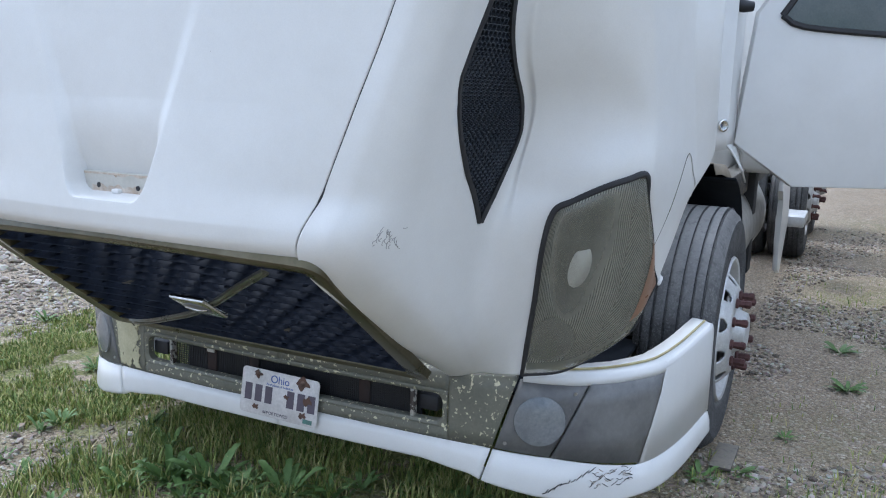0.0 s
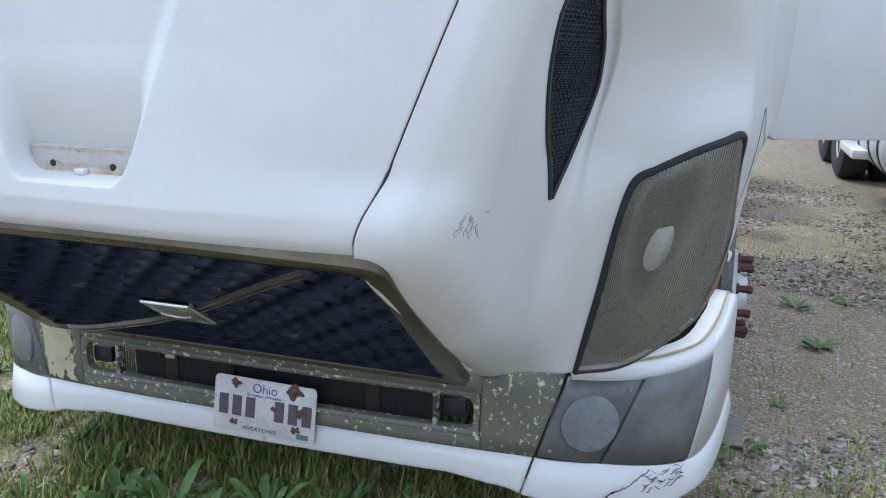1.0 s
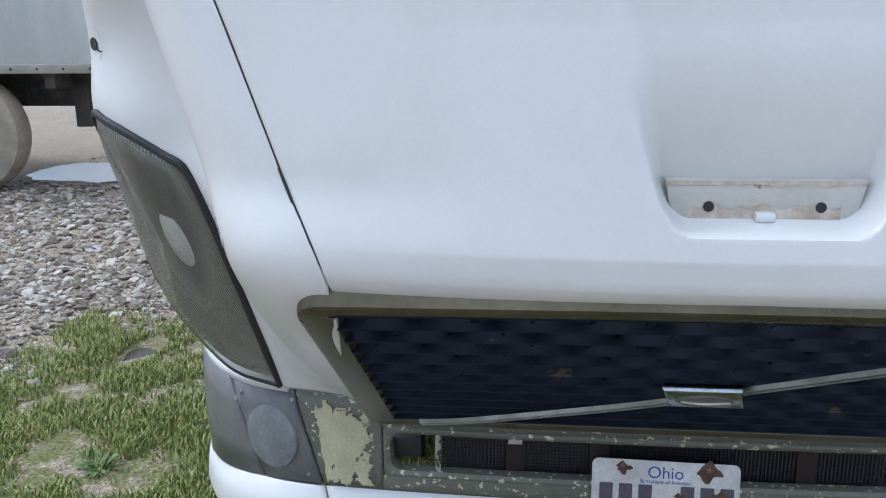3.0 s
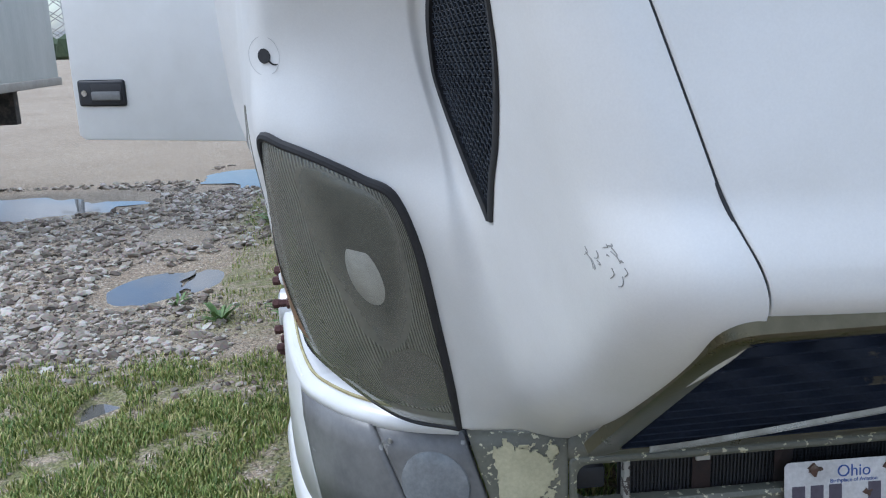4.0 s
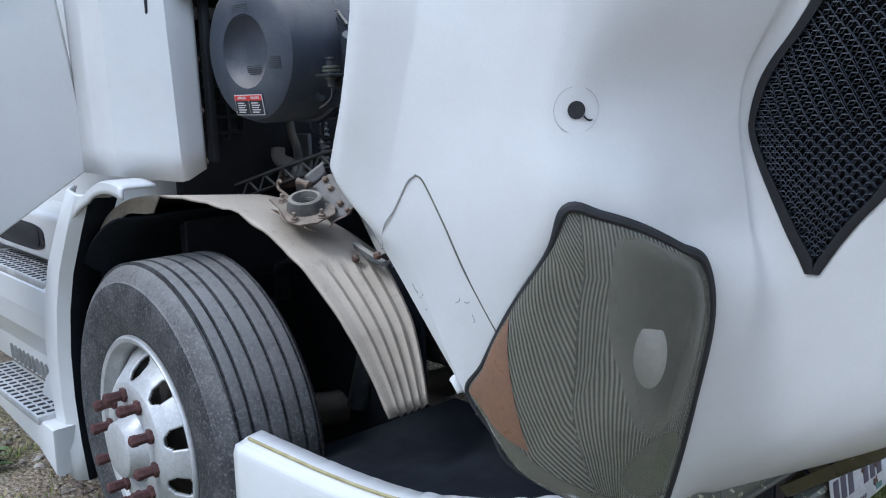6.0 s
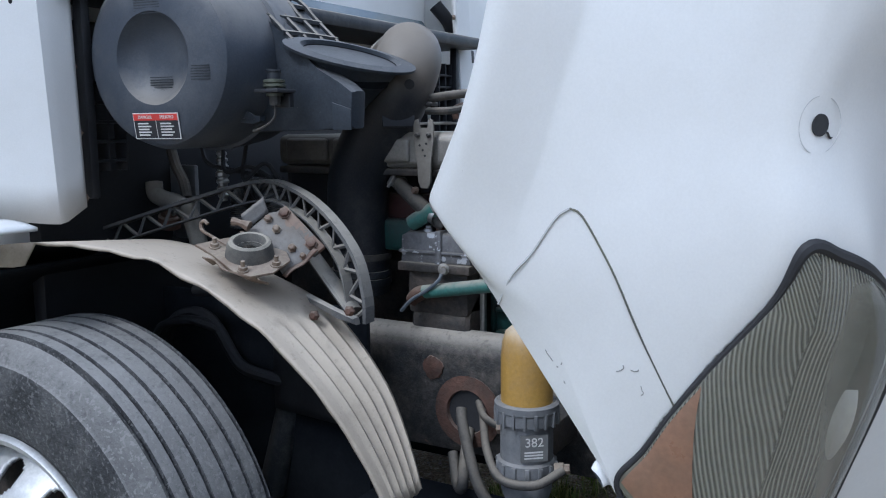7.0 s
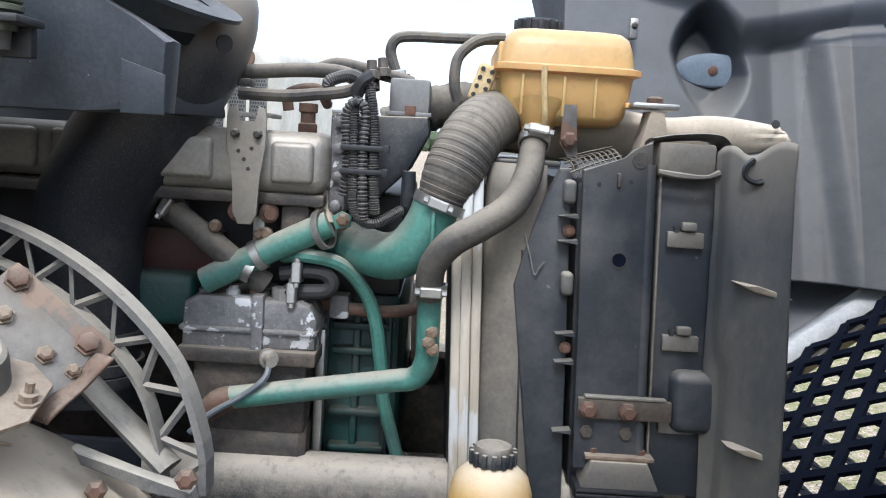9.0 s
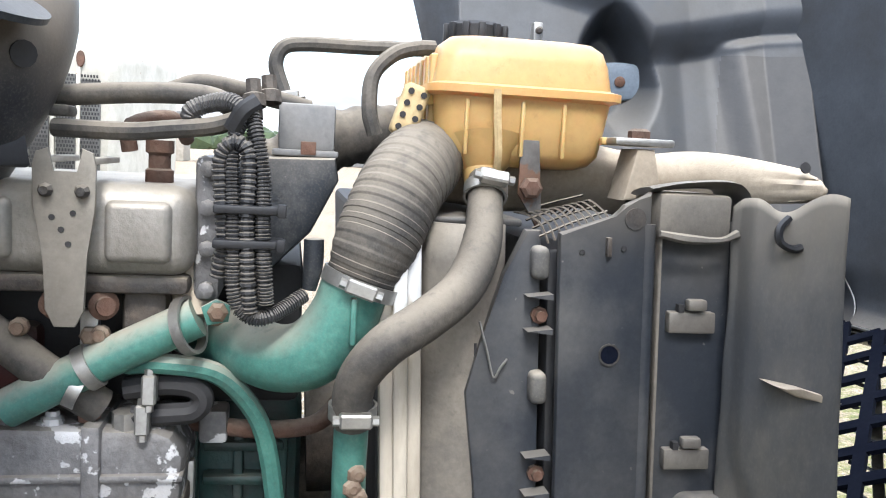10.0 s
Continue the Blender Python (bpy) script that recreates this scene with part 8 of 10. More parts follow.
    post = prism("tank_post", [(0.285, 1.35), (0.33, 1.35), (0.318, 1.405), (0.298, 1.405)], 0.05, side_plane(-0.345), DUSTY, truck, "dusty wedge post", bevel=0.003)
    box("tank_arm", (-0.40, 0.278, 1.408), (-0.34, 0.345, 1.416), STEEL, truck, "steel arm under the tank", bevel=0.003)
    lathe("arm_bolt", [(0.012, 0), (0.012, 0.008), (0.008, 0.011), (0, 0.011)], axis_to((-0.371, 0.308, 1.416), (0, 0, 1)), RUST, truck, seg=6)


PALEMETAL = material("pale_oxidised_metal", (0.50, 0.46, 0.39), (0.34, 0.295, 0.23), rough=0.5, metal=0.12, scale=9, fine=60, fine_amount=0.15, bump=0.1, spots=(0.55, 0.56, 0.56), spot_scale=12, spot_level=0.62,
                     stretch=(1, 1, 0.25))
_before = set(bpy.data.objects)
build_cooling()
# the cooling pack leans forward towards its foot
for _ob in bpy.data.objects:
    if _ob not in _before and _ob.type == "MESH":
        for _v in _ob.data.vertices:
            _v.co.y -= 0.045 * max(0.0, 1.33 - _v.co.z)


def build_tank():
    """Yellowed expansion tank."""
    secs = []
    def ring(z, grow):
        x0, x1, y0, y1, r = -0.375 - grow, -0.07, 0.338 - grow, 0.533 + grow, 0.022
        out = []
        for cx, cy, a0 in ((x1 - r, y1 - r, 0), (x0 + r, y1 - r, 90), (x0 + r, y0 + r, 180), (x1 - r, y0 + r, 270)):
            for k in range(6):
                a = radians(a0 + 18 * k)
                out.append(Vector((cx + r * math.cos(a), cy + r * math.sin(a), z)))
        return out
    bm = bmesh.new()
    levels = [(1.378, -0.03), (1.383, -0.016), (1.394, -0.008), (1.42, -0.004), (1.45, 0.0), (1.453, 0.009), (1.461, 0.009), (1.464, 0.0), (1.49, -0.004), (1.505, -0.009), (1.513, -0.018), (1.516, -0.032)]
    loops = [[bm.verts.new(p) for p in ring(z, g)] for z, g in levels]
    for a, b in zip(loops, loops[1:]):
        n = len(a)
        for j in range(n):
            bm.faces.new((a[j], a[(j + 1) % n], b[(j + 1) % n], b[j]))
    bm.faces.new(loops[0][::-1])
    bm.faces.new(loops[-1])
    tank = part("expansion_tank", bm, TANK, truck, "yellowed translucent plastic coolant expansion tank")
    lathe("filler_cap", [(0.0, 0.0), (0.034, 0.0), (0.034, 0.022), (0.030, 0.026), (0, 0.026)], Matrix.Translation((-0.262, 0.472, 1.514)), BLACK, tank, "black filler cap", seg=24)
    for k in range(12):
        a = 2 * math.pi * k / 12
        box("cap_grip", (-0.003, -0.004, 0.002), (0.004, 0.004, 0.024), BLACK, tank, bevel=0.001, m=Matrix.Translation((-0.262, 0.472, 1.514)) @ pose(0, 0, 0, 0, 0, math.degrees(a)) @ Matrix.Translation((0.034, 0, 0)))
    lathe("outlet", [(0.050, 0.036), (0.034, 0.018), (0.022, 0.006), (0.0185, -0.02), (0, -0.02)], Matrix.Translation((-0.352, 0.474, 1.366)) @ pose(0, 0, 0, 0, 22, 0), TANK, tank, "funnel outlet", seg=24)
    tube("glue_run", [(-0.390, 0.472, 1.458), (-0.388, 0.470, 1.43), (-0.384, 0.466, 1.395), (-0.372, 0.464, 1.372)], 0.0045, GLUE, tank, "run of dried sealant", n=20, seg=6)
    for y in (0.395, 0.44, 0.50):
        box("tank_rib", (-0.378, y - 0.002, 1.39), (-0.372, y + 0.002, 1.447), TANK, tank, bevel=0.001)
    for k in range(7):
        y = 0.535
        box("end_rib", (-0.345 + 0.034 * k, 0.526, 1.40), (-0.328 + 0.034 * k, 0.536, 1.495), TANK, tank, bevel=0.004)
    box("lug", (-0.372, 0.325, 1.408), (-0.352, 0.350, 1.416), TANK, tank, bevel=0.002)
    br = prism("tank_bracket", [(0.420, 1.408), (0.440, 1.408), (0.440, 1.350), (0.428, 1.335), (0.418, 1.315), (0.412, 1.318)], 0.004, side_plane(-0.372), PLATE_STEEL, truck, "grimy sheet-steel tank bracket", bevel=0.001)
    lathe("bracket_bolt", [(0.012, 0), (0.012, 0.009), (0.008, 0.012), (0, 0.012)], axis_to((-0.377, 0.428, 1.358), (-1, 0, 0)), RUST, br, seg=6)
    # perforated yellow plug
    pm = Matrix.Translation((-0.345, 0.556, 1.432)) @ pose(0, 0, 0, 18, 0, 0)
    plug = box("breather_plug", (-0.014, -0.014, -0.028), (0.014, 0.014, 0.028), GLUE, truck, "perforated pale plastic plug", bevel=0.006, segs=3, m=pm)
    for k in range(8):
        lathe("pore", [(0.0035, 0), (0.0035, 0.001), (0, 0.001)], pm @ axis_to((-0.0145, -0.007 + 0.014 * (k % 2), -0.02 + 0.013 * (k // 2)), (-1, 0, 0)), RUBBER_AND_GAPS, plug, seg=8)
    box("plug_stem", (-0.352, 0.528, 1.440), (-0.335, 0.556, 1.452), TANK, plug, bevel=0.003)
    # vent hoses
    tube("vent_hose", [(-0.275, 0.684, 1.437), (-0.272, 0.69, 1.452), (-0.268, 0.698, 1.478), (-0.266, 0.690, 1.497), (-0.262, 0.665, 1.503), (-0.255, 0.60, 1.505), (-0.25, 0.53, 1.508)], 0.0085, HOSE, truck, "grey vent hose to the tank", n=40, seg=10)
    hose_clamp((-0.275, 0.685, 1.441), (0, 0.2, 1), 0.0095, truck)
    tube("vent_hose", [(-0.33, 0.59, 1.405), (-0.33, 0.597, 1.43), (-0.32, 0.594, 1.468), (-0.31, 0.572, 1.493), (-0.30, 0.545, 1.503), (-0.295, 0.525, 1.505)], 0.0085, HOSE, truck, "grey vent hose to the tank", n=40, seg=10)
    tube("upper_hose", [(-0.20, 0.70, 1.36), (-0.20, 0.62, 1.40), (-0.17, 0.55, 1.41), (-0.1, 0.5, 1.39)], 0.035, HOSE, truck, "ribbed upper hose", n=60, seg=16, rings=0.06, ring_count=12)


GLUE = material("dried_pale_sealant", (0.55, 0.43, 0.24), (0.45, 0.34, 0.18), rough=0.7, scale=40, bump=0.4)
build_tank()


def build_filter():
    c = Vector((-0.632, 0.525, 0))
    f = lathe("fuel_filter", [(0.0, 0.60), (0.045, 0.60), (0.052, 0.62), (0.052, 0.655), (0.060, 0.660), (0.060, 0.685), (0.054, 0.69), (0.054, 0.765)], Matrix.Translation(c), GREYBOX, truck,
              "fuel filter with dusty amber cover and grey collar", seg=36)
    lathe("cover", [(0.053, 0.80), (0.053, 0.90), (0.050, 0.93), (0.044, 0.950), (0.028, 0.964), (0.022, 0.966)], Matrix.Translation(c), AMBER, f, "amber plastic cover", seg=40)
    lathe("collar", [(0.056, 0.765), (0.063, 0.768), (0.063, 0.79), (0.066, 0.793), (0.066, 0.806), (0.060, 0.81), (0.052, 0.808)], Matrix.Translation(c), GREYBOX, f, "ribbed grey collar", seg=40)
    for k in range(18):
        a = 2 * math.pi * k / 18
        box("collar_rib", (-0.003, -0.003, -0.018), (0.004, 0.003, 0.014), GREYBOX, f, bevel=0.001, m=Matrix.Translation(c + Vector((0, 0, 0.782))) @ pose(0, 0, 0, 0, 0, math.degrees(a)) @ Matrix.Translation((0.063, 0, 0)))
    for k in range(14):
        a = 2 * math.pi * k / 14
        box("base_rib", (-0.003, -0.005, -0.012), (0.006, 0.005, 0.012), GREYBOX, f, bevel=0.002, m=Matrix.Translation(c + Vector((0, 0, 0.672))) @ pose(0, 0, 0, 0, 0, math.degrees(a)) @ Matrix.Translation((0.058, 0, 0)))
    lathe("cap", [(0.020, 0.962), (0.025, 0.966), (0.025, 0.982), (0.021, 0.988), (0, 0.989)], Matrix.Translation(c), BLACK_DUSTY, f, "notched black cap", seg=24)
    for k in range(14):
        a = 2 * math.pi * k / 14
        box("cap_tooth", (-0.002, -0.003, -0.009), (0.004, 0.003, 0.008), BLACK_DUSTY, f, bevel=0.001, m=Matrix.Translation(c + Vector((0, 0, 0.975))) @ pose(0, 0, 0, 0, 0, math.degrees(a)) @ Matrix.Translation((0.025, 0, 0)))
    lm = Matrix.Translation(c + Vector((-0.043, -0.035, 0.727))) @ pose(0, 0, 0, 90, 0, -51)
    bm = bmesh.new()
    prism_into(bm, [(-0.028, -0.028), (0.028, -0.028), (0.028, 0.026), (-0.028, 0.026)], 0.003, lm)
    lab = part("filter_label", bm, FOG, f, "faded grey label", smooth=False)
    writing("382", 0.026, lm @ Matrix.Translation((0, 0.011, 0.0035)), LABEL_WHITE, lab, "model_number")
    for k in range(3):
        bm = bmesh.new()
        prism_into(bm, [(-0.02, -0.010 - 0.006 * k), (0.018, -0.010 - 0.006 * k), (0.018, -0.007 - 0.006 * k), (-0.02, -0.007 - 0.006 * k)], 0.0005, lm @ Matrix.Translation((0, 0, 0.003)))
        part("label_bar", bm, LABEL_WHITE, lab, smooth=False)
    box("filter_bracket", (-0.58, 0.49, 0.67), (-0.43, 0.56, 0.74), IRON, f, bevel=0.006)
    # fuel lines
    tube("fuel_line", [(-0.55, 0.72, 0.735), (-0.56, 0.715, 0.715), (-0.58, 0.69, 0.66), (-0.60, 0.655, 0.59), (-0.60, 0.62, 0.54)], 0.0125, HOSE, truck, "dusty fuel hose", n=24)
    tube("fuel_line", [(-0.45, 0.72, 0.70), (-0.53, 0.675, 0.69), (-0.62, 0.62, 0.672), (-0.70, 0.55, 0.658), (-0.715, 0.47, 0.668), (-0.67, 0.43, 0.69)], 0.009, HOSE, truck, "looped fuel hose", n=36)
    tube("fuel_line", [(-0.43, 0.74, 0.71), (-0.50, 0.69, 0.705), (-0.56, 0.63, 0.715), (-0.59, 0.57, 0.72)], 0.0085, HOSE, truck, n=20)
    tube("fuel_line", [(-0.44, 0.76, 0.64), (-0.52, 0.73, 0.60), (-0.55, 0.72, 0.55), (-0.50, 0.76, 0.53), (-0.45, 0.80, 0.58)], 0.013, HOSE, truck, n=24)
    for q in ((-0.575, 0.605, 0.717), (-0.665, 0.435, 0.69)):
        lathe("brass_fitting", [(0.0, -0.014), (0.013, -0.014), (0.013, 0.004), (0.010, 0.006), (0.010, 0.016), (0, 0.016)], axis_to(q, (0.3, -0.9, 0.1)), RUST_DUST, truck, "brass fitting", seg=6)


build_filter()


# ---- cab ----
def build_cab():
    cab = box("cab", (-0.98, 1.70, 0.98), (0.98, 4.2, 2.6), WHITE, truck, "white cab with both doors open", bevel=0.05, segs=3)
    box("firewall", (-0.90, 1.66, 0.80), (0.90, 1.71, 1.62), BLACK, cab, "black firewall", bevel=0.01)
    box("cowl", (-0.95, 1.44, 1.66), (0.95, 1.72, 1.705), BLACK_DUSTY, cab, "dusty black cowl edge", bevel=0.012)
    bm = bmesh.new()
    vs = [bm.verts.new(v) for v in ((-0.93, 1.66, 1.72), (0.93, 1.66, 1.72), (0.85, 2.15, 2.35), (-0.85, 2.15, 2.35))]
    bm.faces.new(vs)
    solid(part("windscreen", bm, GLASS, cab, "dark windscreen", smooth=False), 0.008)
    for sd in (-1, 1):
        # white cowl corner with a row of bolts
        def f(a, b):
            z = 1.185 + 0.95 * b
            p0, p1, p2 = Vector((0.890 + 0.022 * (1 - b), 1.495 + 0.05 * b, z)), Vector((0.985, 1.475 + 0.06 * b, z - 0.03 * (1 - b))), Vector((1.10, 1.60 + 0.04 * b, z - 0.01))
            if a < 0.4:
                p = p0.lerp(p1, a / 0.4)
            elif a < 0.9:
                p = p1.lerp(p2, (a - 0.4) / 0.5)
            else:
                p = p2 + Vector((0.0, 0.25 * (a - 0.9) * 10, 0))
            return Vector((p.x * sd, p.y, p.z))
        corner = part("cowl_corner", sheet_into(bmesh.new(), f, 20, 12), WHITE, truck, "white cowl corner panel with a row of bolts")
        solid(corner, 0.02, offset=-1 if sd > 0 else 1)
        for k in range(6):
            z = 1.205 + 0.145 * k
            lathe("bolt", [(0.011, 0), (0.011, 0.007), (0.007, 0.010), (0, 0.010)], axis_to(((0.903 - 0.004 * k) * sd, 1.492 + 0.011 * k, z), (0.3 * sd, -1, 0)), RUST_DUST, corner, seg=6)
        box("seal_strip", (0.86 * sd - 0.012, 1.50, 1.20), (0.86 * sd + 0.012, 1.53, 1.70), BLACK, truck, "black seal strip", bevel=0.005)
        bm = bmesh.new()
        for k in range(7):
            box_into(bm, (0.80 * sd - 0.06, 1.52, 1.28 + 0.045 * k), (0.80 * sd + 0.05, 1.56, 1.288 + 0.045 * k), 0.002)
        for x in (0.75, 0.80, 0.85):
            box_into(bm, (x * sd - 0.003, 1.52, 1.26), (x * sd + 0.003, 1.56, 1.60), 0.001)
        part("rib_panel", bm, BLACK, truck, "black ribbed plastic panel")
        lathe("round_badge", [(0.0, 0), (0.026, 0), (0.026, 0.004), (0.020, 0.006), (0.012, 0.003), (0, 0.003)], axis_to((1.085 * sd, 1.575, 1.276), (0.75 * sd, -0.65, 0)), CHROME, truck, "round chrome badge on the cowl", seg=24)
        box("hinge", (1.0 * sd - 0.03, 1.515, 1.615), (1.0 * sd + 0.03, 1.545, 1.665), BLACK, truck, "black hinge cover", bevel=0.004)
    return cab


cab = build_cab()


def build_bay_rear():
    """Hoses, bracket and panels between the arch and the firewall on the passenger side."""
    tube("heater_elbow", [(-0.56, 1.65, 1.215), (-0.565, 1.64, 1.185), (-0.57, 1.60, 1.172), (-0.575, 1.55, 1.165), (-0.575, 1.51, 1.14), (-0.57, 1.49, 1.08), (-0.56, 1.485, 1.02)], 0.023, BEIGE, truck, "dusty grey heater elbow hose", n=40, seg=14)
    hose_clamp((-0.575, 1.525, 1.152), (0, -1, -0.6), 0.0245, truck)
    tube("heater_elbow", [(-0.54, 1.60, 1.30), (-0.55, 1.575, 1.26), (-0.555, 1.545, 1.22), (-0.56, 1.53, 1.18)], 0.014, HOSE, truck, n=20, seg=10)
    tube("ribbed_hose", [(-0.50, 1.40, 1.10), (-0.50, 1.395, 1.17), (-0.50, 1.36, 1.20), (-0.50, 1.31, 1.198), (-0.50, 1.28, 1.165), (-0.495, 1.27, 1.10)], 0.028, LOOM, truck, "thick ribbed black hose", n=160, seg=14, rings=0.14, ring_count=26)
    box("bay_panel", (-0.50, 1.56, 1.06), (-0.485, 1.655, 1.26), GREYBOX, truck, "grey sheet panel on the firewall", bevel=0.004)
    tube("valve_stem", [(-0.52, 1.44, 1.30), (-0.52, 1.44, 1.24), (-0.52, 1.44, 1.17)], [0.012, 0.016, 0.012], STEEL, truck, "threaded steel stem", n=30, seg=10, rings=0.3, ring_count=7)
    lathe("pipe_stub", [(0.030, 0), (0.030, 0.03), (0.022, 0.034), (0.022, 0.06), (0, 0.06)], axis_to((-0.56, 1.60, 1.10), (-0.2, -0.3, 1)), RUST, truck, "rusty pipe stub", seg=16)
    for k in range(3):
        tube("wiring", [(-0.53 + 0.01 * k, 1.50 - 0.07 * k, 1.33), (-0.55, 1.46 - 0.06 * k, 1.27 - 0.02 * k), (-0.53, 1.38 - 0.05 * k, 1.25 + 0.01 * k), (-0.50, 1.25, 1.23 - 0.02 * k)], 0.006, RUBBER_AND_GAPS, truck, n=24, seg=6)
    # hoses inside the wheel arch
    for k, (dx, r) in enumerate(((0.0, 0.016), (0.04, 0.012), (0.02, 0.008))):
        tube("brake_hose", [(-0.58 - dx, 1.62, 0.72), (-0.60 - dx, 1.577, 0.826), (-0.61 - dx, 1.53, 0.87 - 0.01 * k), (-0.60 - dx, 1.483, 0.885 - 0.012 * k), (-0.60 - dx, 1.43, 0.875), (-0.60, 1.391, 0.84), (-0.60, 1.329, 0.765), (-0.58, 1.249, 0.738), (-0.54, 1.18, 0.72)], r, RUBBER_AND_GAPS, truck, "grimy air brake hose", n=50, seg=10)
    solid(part("inner_shield", sheet_into(bmesh.new(), lambda a, b: Vector((-0.575 - 0.03 * a, 1.24 - 0.27 * a, 0.66 + (0.16 - 0.06 * a) * b)), 8, 6), RUBBER_AND_GAPS, truck, "black rubber inner shield"), 0.005, offset=0)


build_bay_rear()


def build_door(sd):
    """A cab door standing open square to the cab, its outer skin facing forward."""
    hx, hy = 1.10 * sd, 1.84
    bm = bmesh.new()
    ang = radians(26)
    d = Vector((math.cos(ang) * sd, math.sin(ang), 0))
    up = Vector((0, 0, 1))
    n = d.cross(up) if sd > 0 else up.cross(d)
    L = 1.18
    out = [(0.0, 1.19), (0.275, 1.0), (L - 0.03, 1.0), (L, 1.02), (L, 1.62), (L * 0.98, 2.35), (0.5, 2.4), (0.06, 1.75)]
    m = Matrix.Translation((hx, hy, 0)) @ Matrix((d, up, n)).transposed().to_4x4()
    prism_into(bm, out, -0.055, m, 0.008)
    door = part("cab_door", bm, WHITE, truck, "open white cab door with a black pull handle")
    win = bmesh.new()
    wo = [(0.16, 1.74), (0.30, 1.69), (L - 0.18, 1.66), (L - 0.12, 1.72), (L - 0.16, 2.25), (0.55, 2.30)]
    prism_into(win, wo, 0.004, m, 0.001)
    part("window", win, GLASS, door, "door window glass")
    tube("window_seal", [m @ Vector((x, y, 0.003)) for x, y in wo + wo[:1]], 0.014, RUBBER_AND_GAPS, door, n=60, seg=6)
    hm = m @ Matrix.Translation((L - 0.155, 1.20, 0)) @ Matrix.Diagonal((1.15, 1, 1, 1))
    hd = box("door_handle", (-0.105, -0.055, -0.004), (0.105, 0.055, 0.012), BLACK, door, "black recessed pull handle", bevel=0.012, segs=3, m=hm)
    box("recess", (-0.095, -0.04, 0.010), (0.045, 0.04, 0.0135), RUBBER_AND_GAPS, door, bevel=0.003, m=hm)
    box("pull", (-0.09, -0.03, 0.012), (0.04, 0.008, 0.022), FOG, door, bevel=0.006, m=hm)
    lathe("lock", [(0.013, 0), (0.013, 0.004), (0, 0.004)], hm @ Matrix.Translation((0.075, 0, 0.012)), CHROME, door, seg=16)
    return door


for sd in (-1, 1):
    build_door(sd)


def build_side(sd):
    """Step fairing behind the front wheel, tank fairing and rear wheels."""
    skirt = bmesh.new()
    # flare along the wheel opening, with a rounded front
    edge = [(1.654, 1.127), (1.75, 1.01), (1.85, 0.88), (1.915, 0.75), (1.955, 0.60), (1.965, 0.45), (1.95, 0.30), (1.92, 0.175)]
    loops = []
    for k, (y, z) in enumerate(edge):
        w = 0.05 + 0.05 * math.sin(math.pi * k / 7)
        loops.append([skirt.verts.new((x * sd, yy, z + dz)) for x, yy, dz in ((1.10, y + 0.015, 0.0), (1.185, y, 0.0), (1.210, y + 0.018, 0.004), (1.215, y + w, 0.015), (1.185, y + w + 0.03, 0.02))])
    # inner face black: shade of the wheel opening put into its colour
    for a, b in zip(loops, loops[1:]):
        for k in range(4):
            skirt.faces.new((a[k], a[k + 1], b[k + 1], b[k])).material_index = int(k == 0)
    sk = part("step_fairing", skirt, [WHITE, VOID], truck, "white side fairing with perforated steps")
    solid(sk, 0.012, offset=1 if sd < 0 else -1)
    # white trim over the wheel opening, with a turned-down outer edge
    trim = sheet_into(bmesh.new(), lambda a, b: Vector(((1.12 + 0.09 * min(1.0, b * 1.3)) * sd, AXLE_Y + (0.705 - 0.03 * max(0.0, b * 1.3 - 1) / 0.3) * math.cos(radians(94 - 62 * a)),
                                                        AXLE_Z + (0.705 - 0.03 * max(0.0, b * 1.3 - 1) / 0.3) * math.sin(radians(94 - 62 * a)) + 0.012 * math.sin(a * 9) * (a < 0.3))), 24, 10)
    solid(part("arch_trim", trim, WHITE, sk, "white trim over the wheel opening"), 0.008, offset=0)
    # black tube stands in for the thin shadow between fairing and tyre
    tube("fairing_edge", [(1.175 * sd, y + 0.02, z - 0.01) for y, z in edge], 0.016, RUBBER_AND_GAPS, sk, n=30, seg=8, flat=0.6)
    # side body: belt under the upper step, then a slope inwards to the lower step
    belt = [(1.02, 0.80), (1.195, 0.80), (1.212, 0.785), (1.216, 0.70), (1.208, 0.615), (1.150, 0.50), (1.130, 0.38), (1.02, 0.36)]
    body = bmesh.new()
    ends = [[body.verts.new((x * sd, y, z)) for x, z in belt] for y in (2.0, 2.35, 2.7, 2.95, 2.99)]
    for a, b in zip(ends, ends[1:]):
        for k in range(len(belt) - 1):
            body.faces.new((a[k], a[k + 1], b[k + 1], b[k]))
    body.faces.new(ends[0])
    body.faces.new(ends[-1][::-1])
    part("step_body", body, WHITE, sk, "white step body with a crease", smooth=False)
    gus = bmesh.new()
    prism_into(gus, [(2.0, 0.62), (2.0, 0.37), (2.30, 0.37), (2.22, 0.46)], 0.05, side_plane(-1.14), 0.006)
    part("gusset", gus, WHITE, sk)
    box("upper_body", (-1.13, 2.02, 0.845), (-0.95, 3.1, 1.02), WHITE, sk, bevel=0.025, segs=3)
    rec = bmesh.new()
    for r, x in ((1.0, -1.1305), (0.86, -1.134)):
        prism_into(rec, [(2.555 + r * 0.30 * math.copysign(abs(math.cos(w)) ** 0.5, math.cos(w)), 0.925 + r * 0.048 * math.copysign(abs(math.sin(w)) ** 0.5, math.sin(w))) for w in np.linspace(0, 6.13, 42)], 0.004, side_plane(x), 0.001)
    part("grab_recess", rec, RUBBER_AND_GAPS, sk, "black grab recess")
    tray = bmesh.new()
    prism_into(tray, [(1.95, 0.36), (2.82, 0.362), (2.80, 0.31), (2.10, 0.275), (1.96, 0.20)], 0.15, side_plane(-1.12), 0.012)
    part("step_tray", tray, WHITE, sk, "white tray under the lower step")
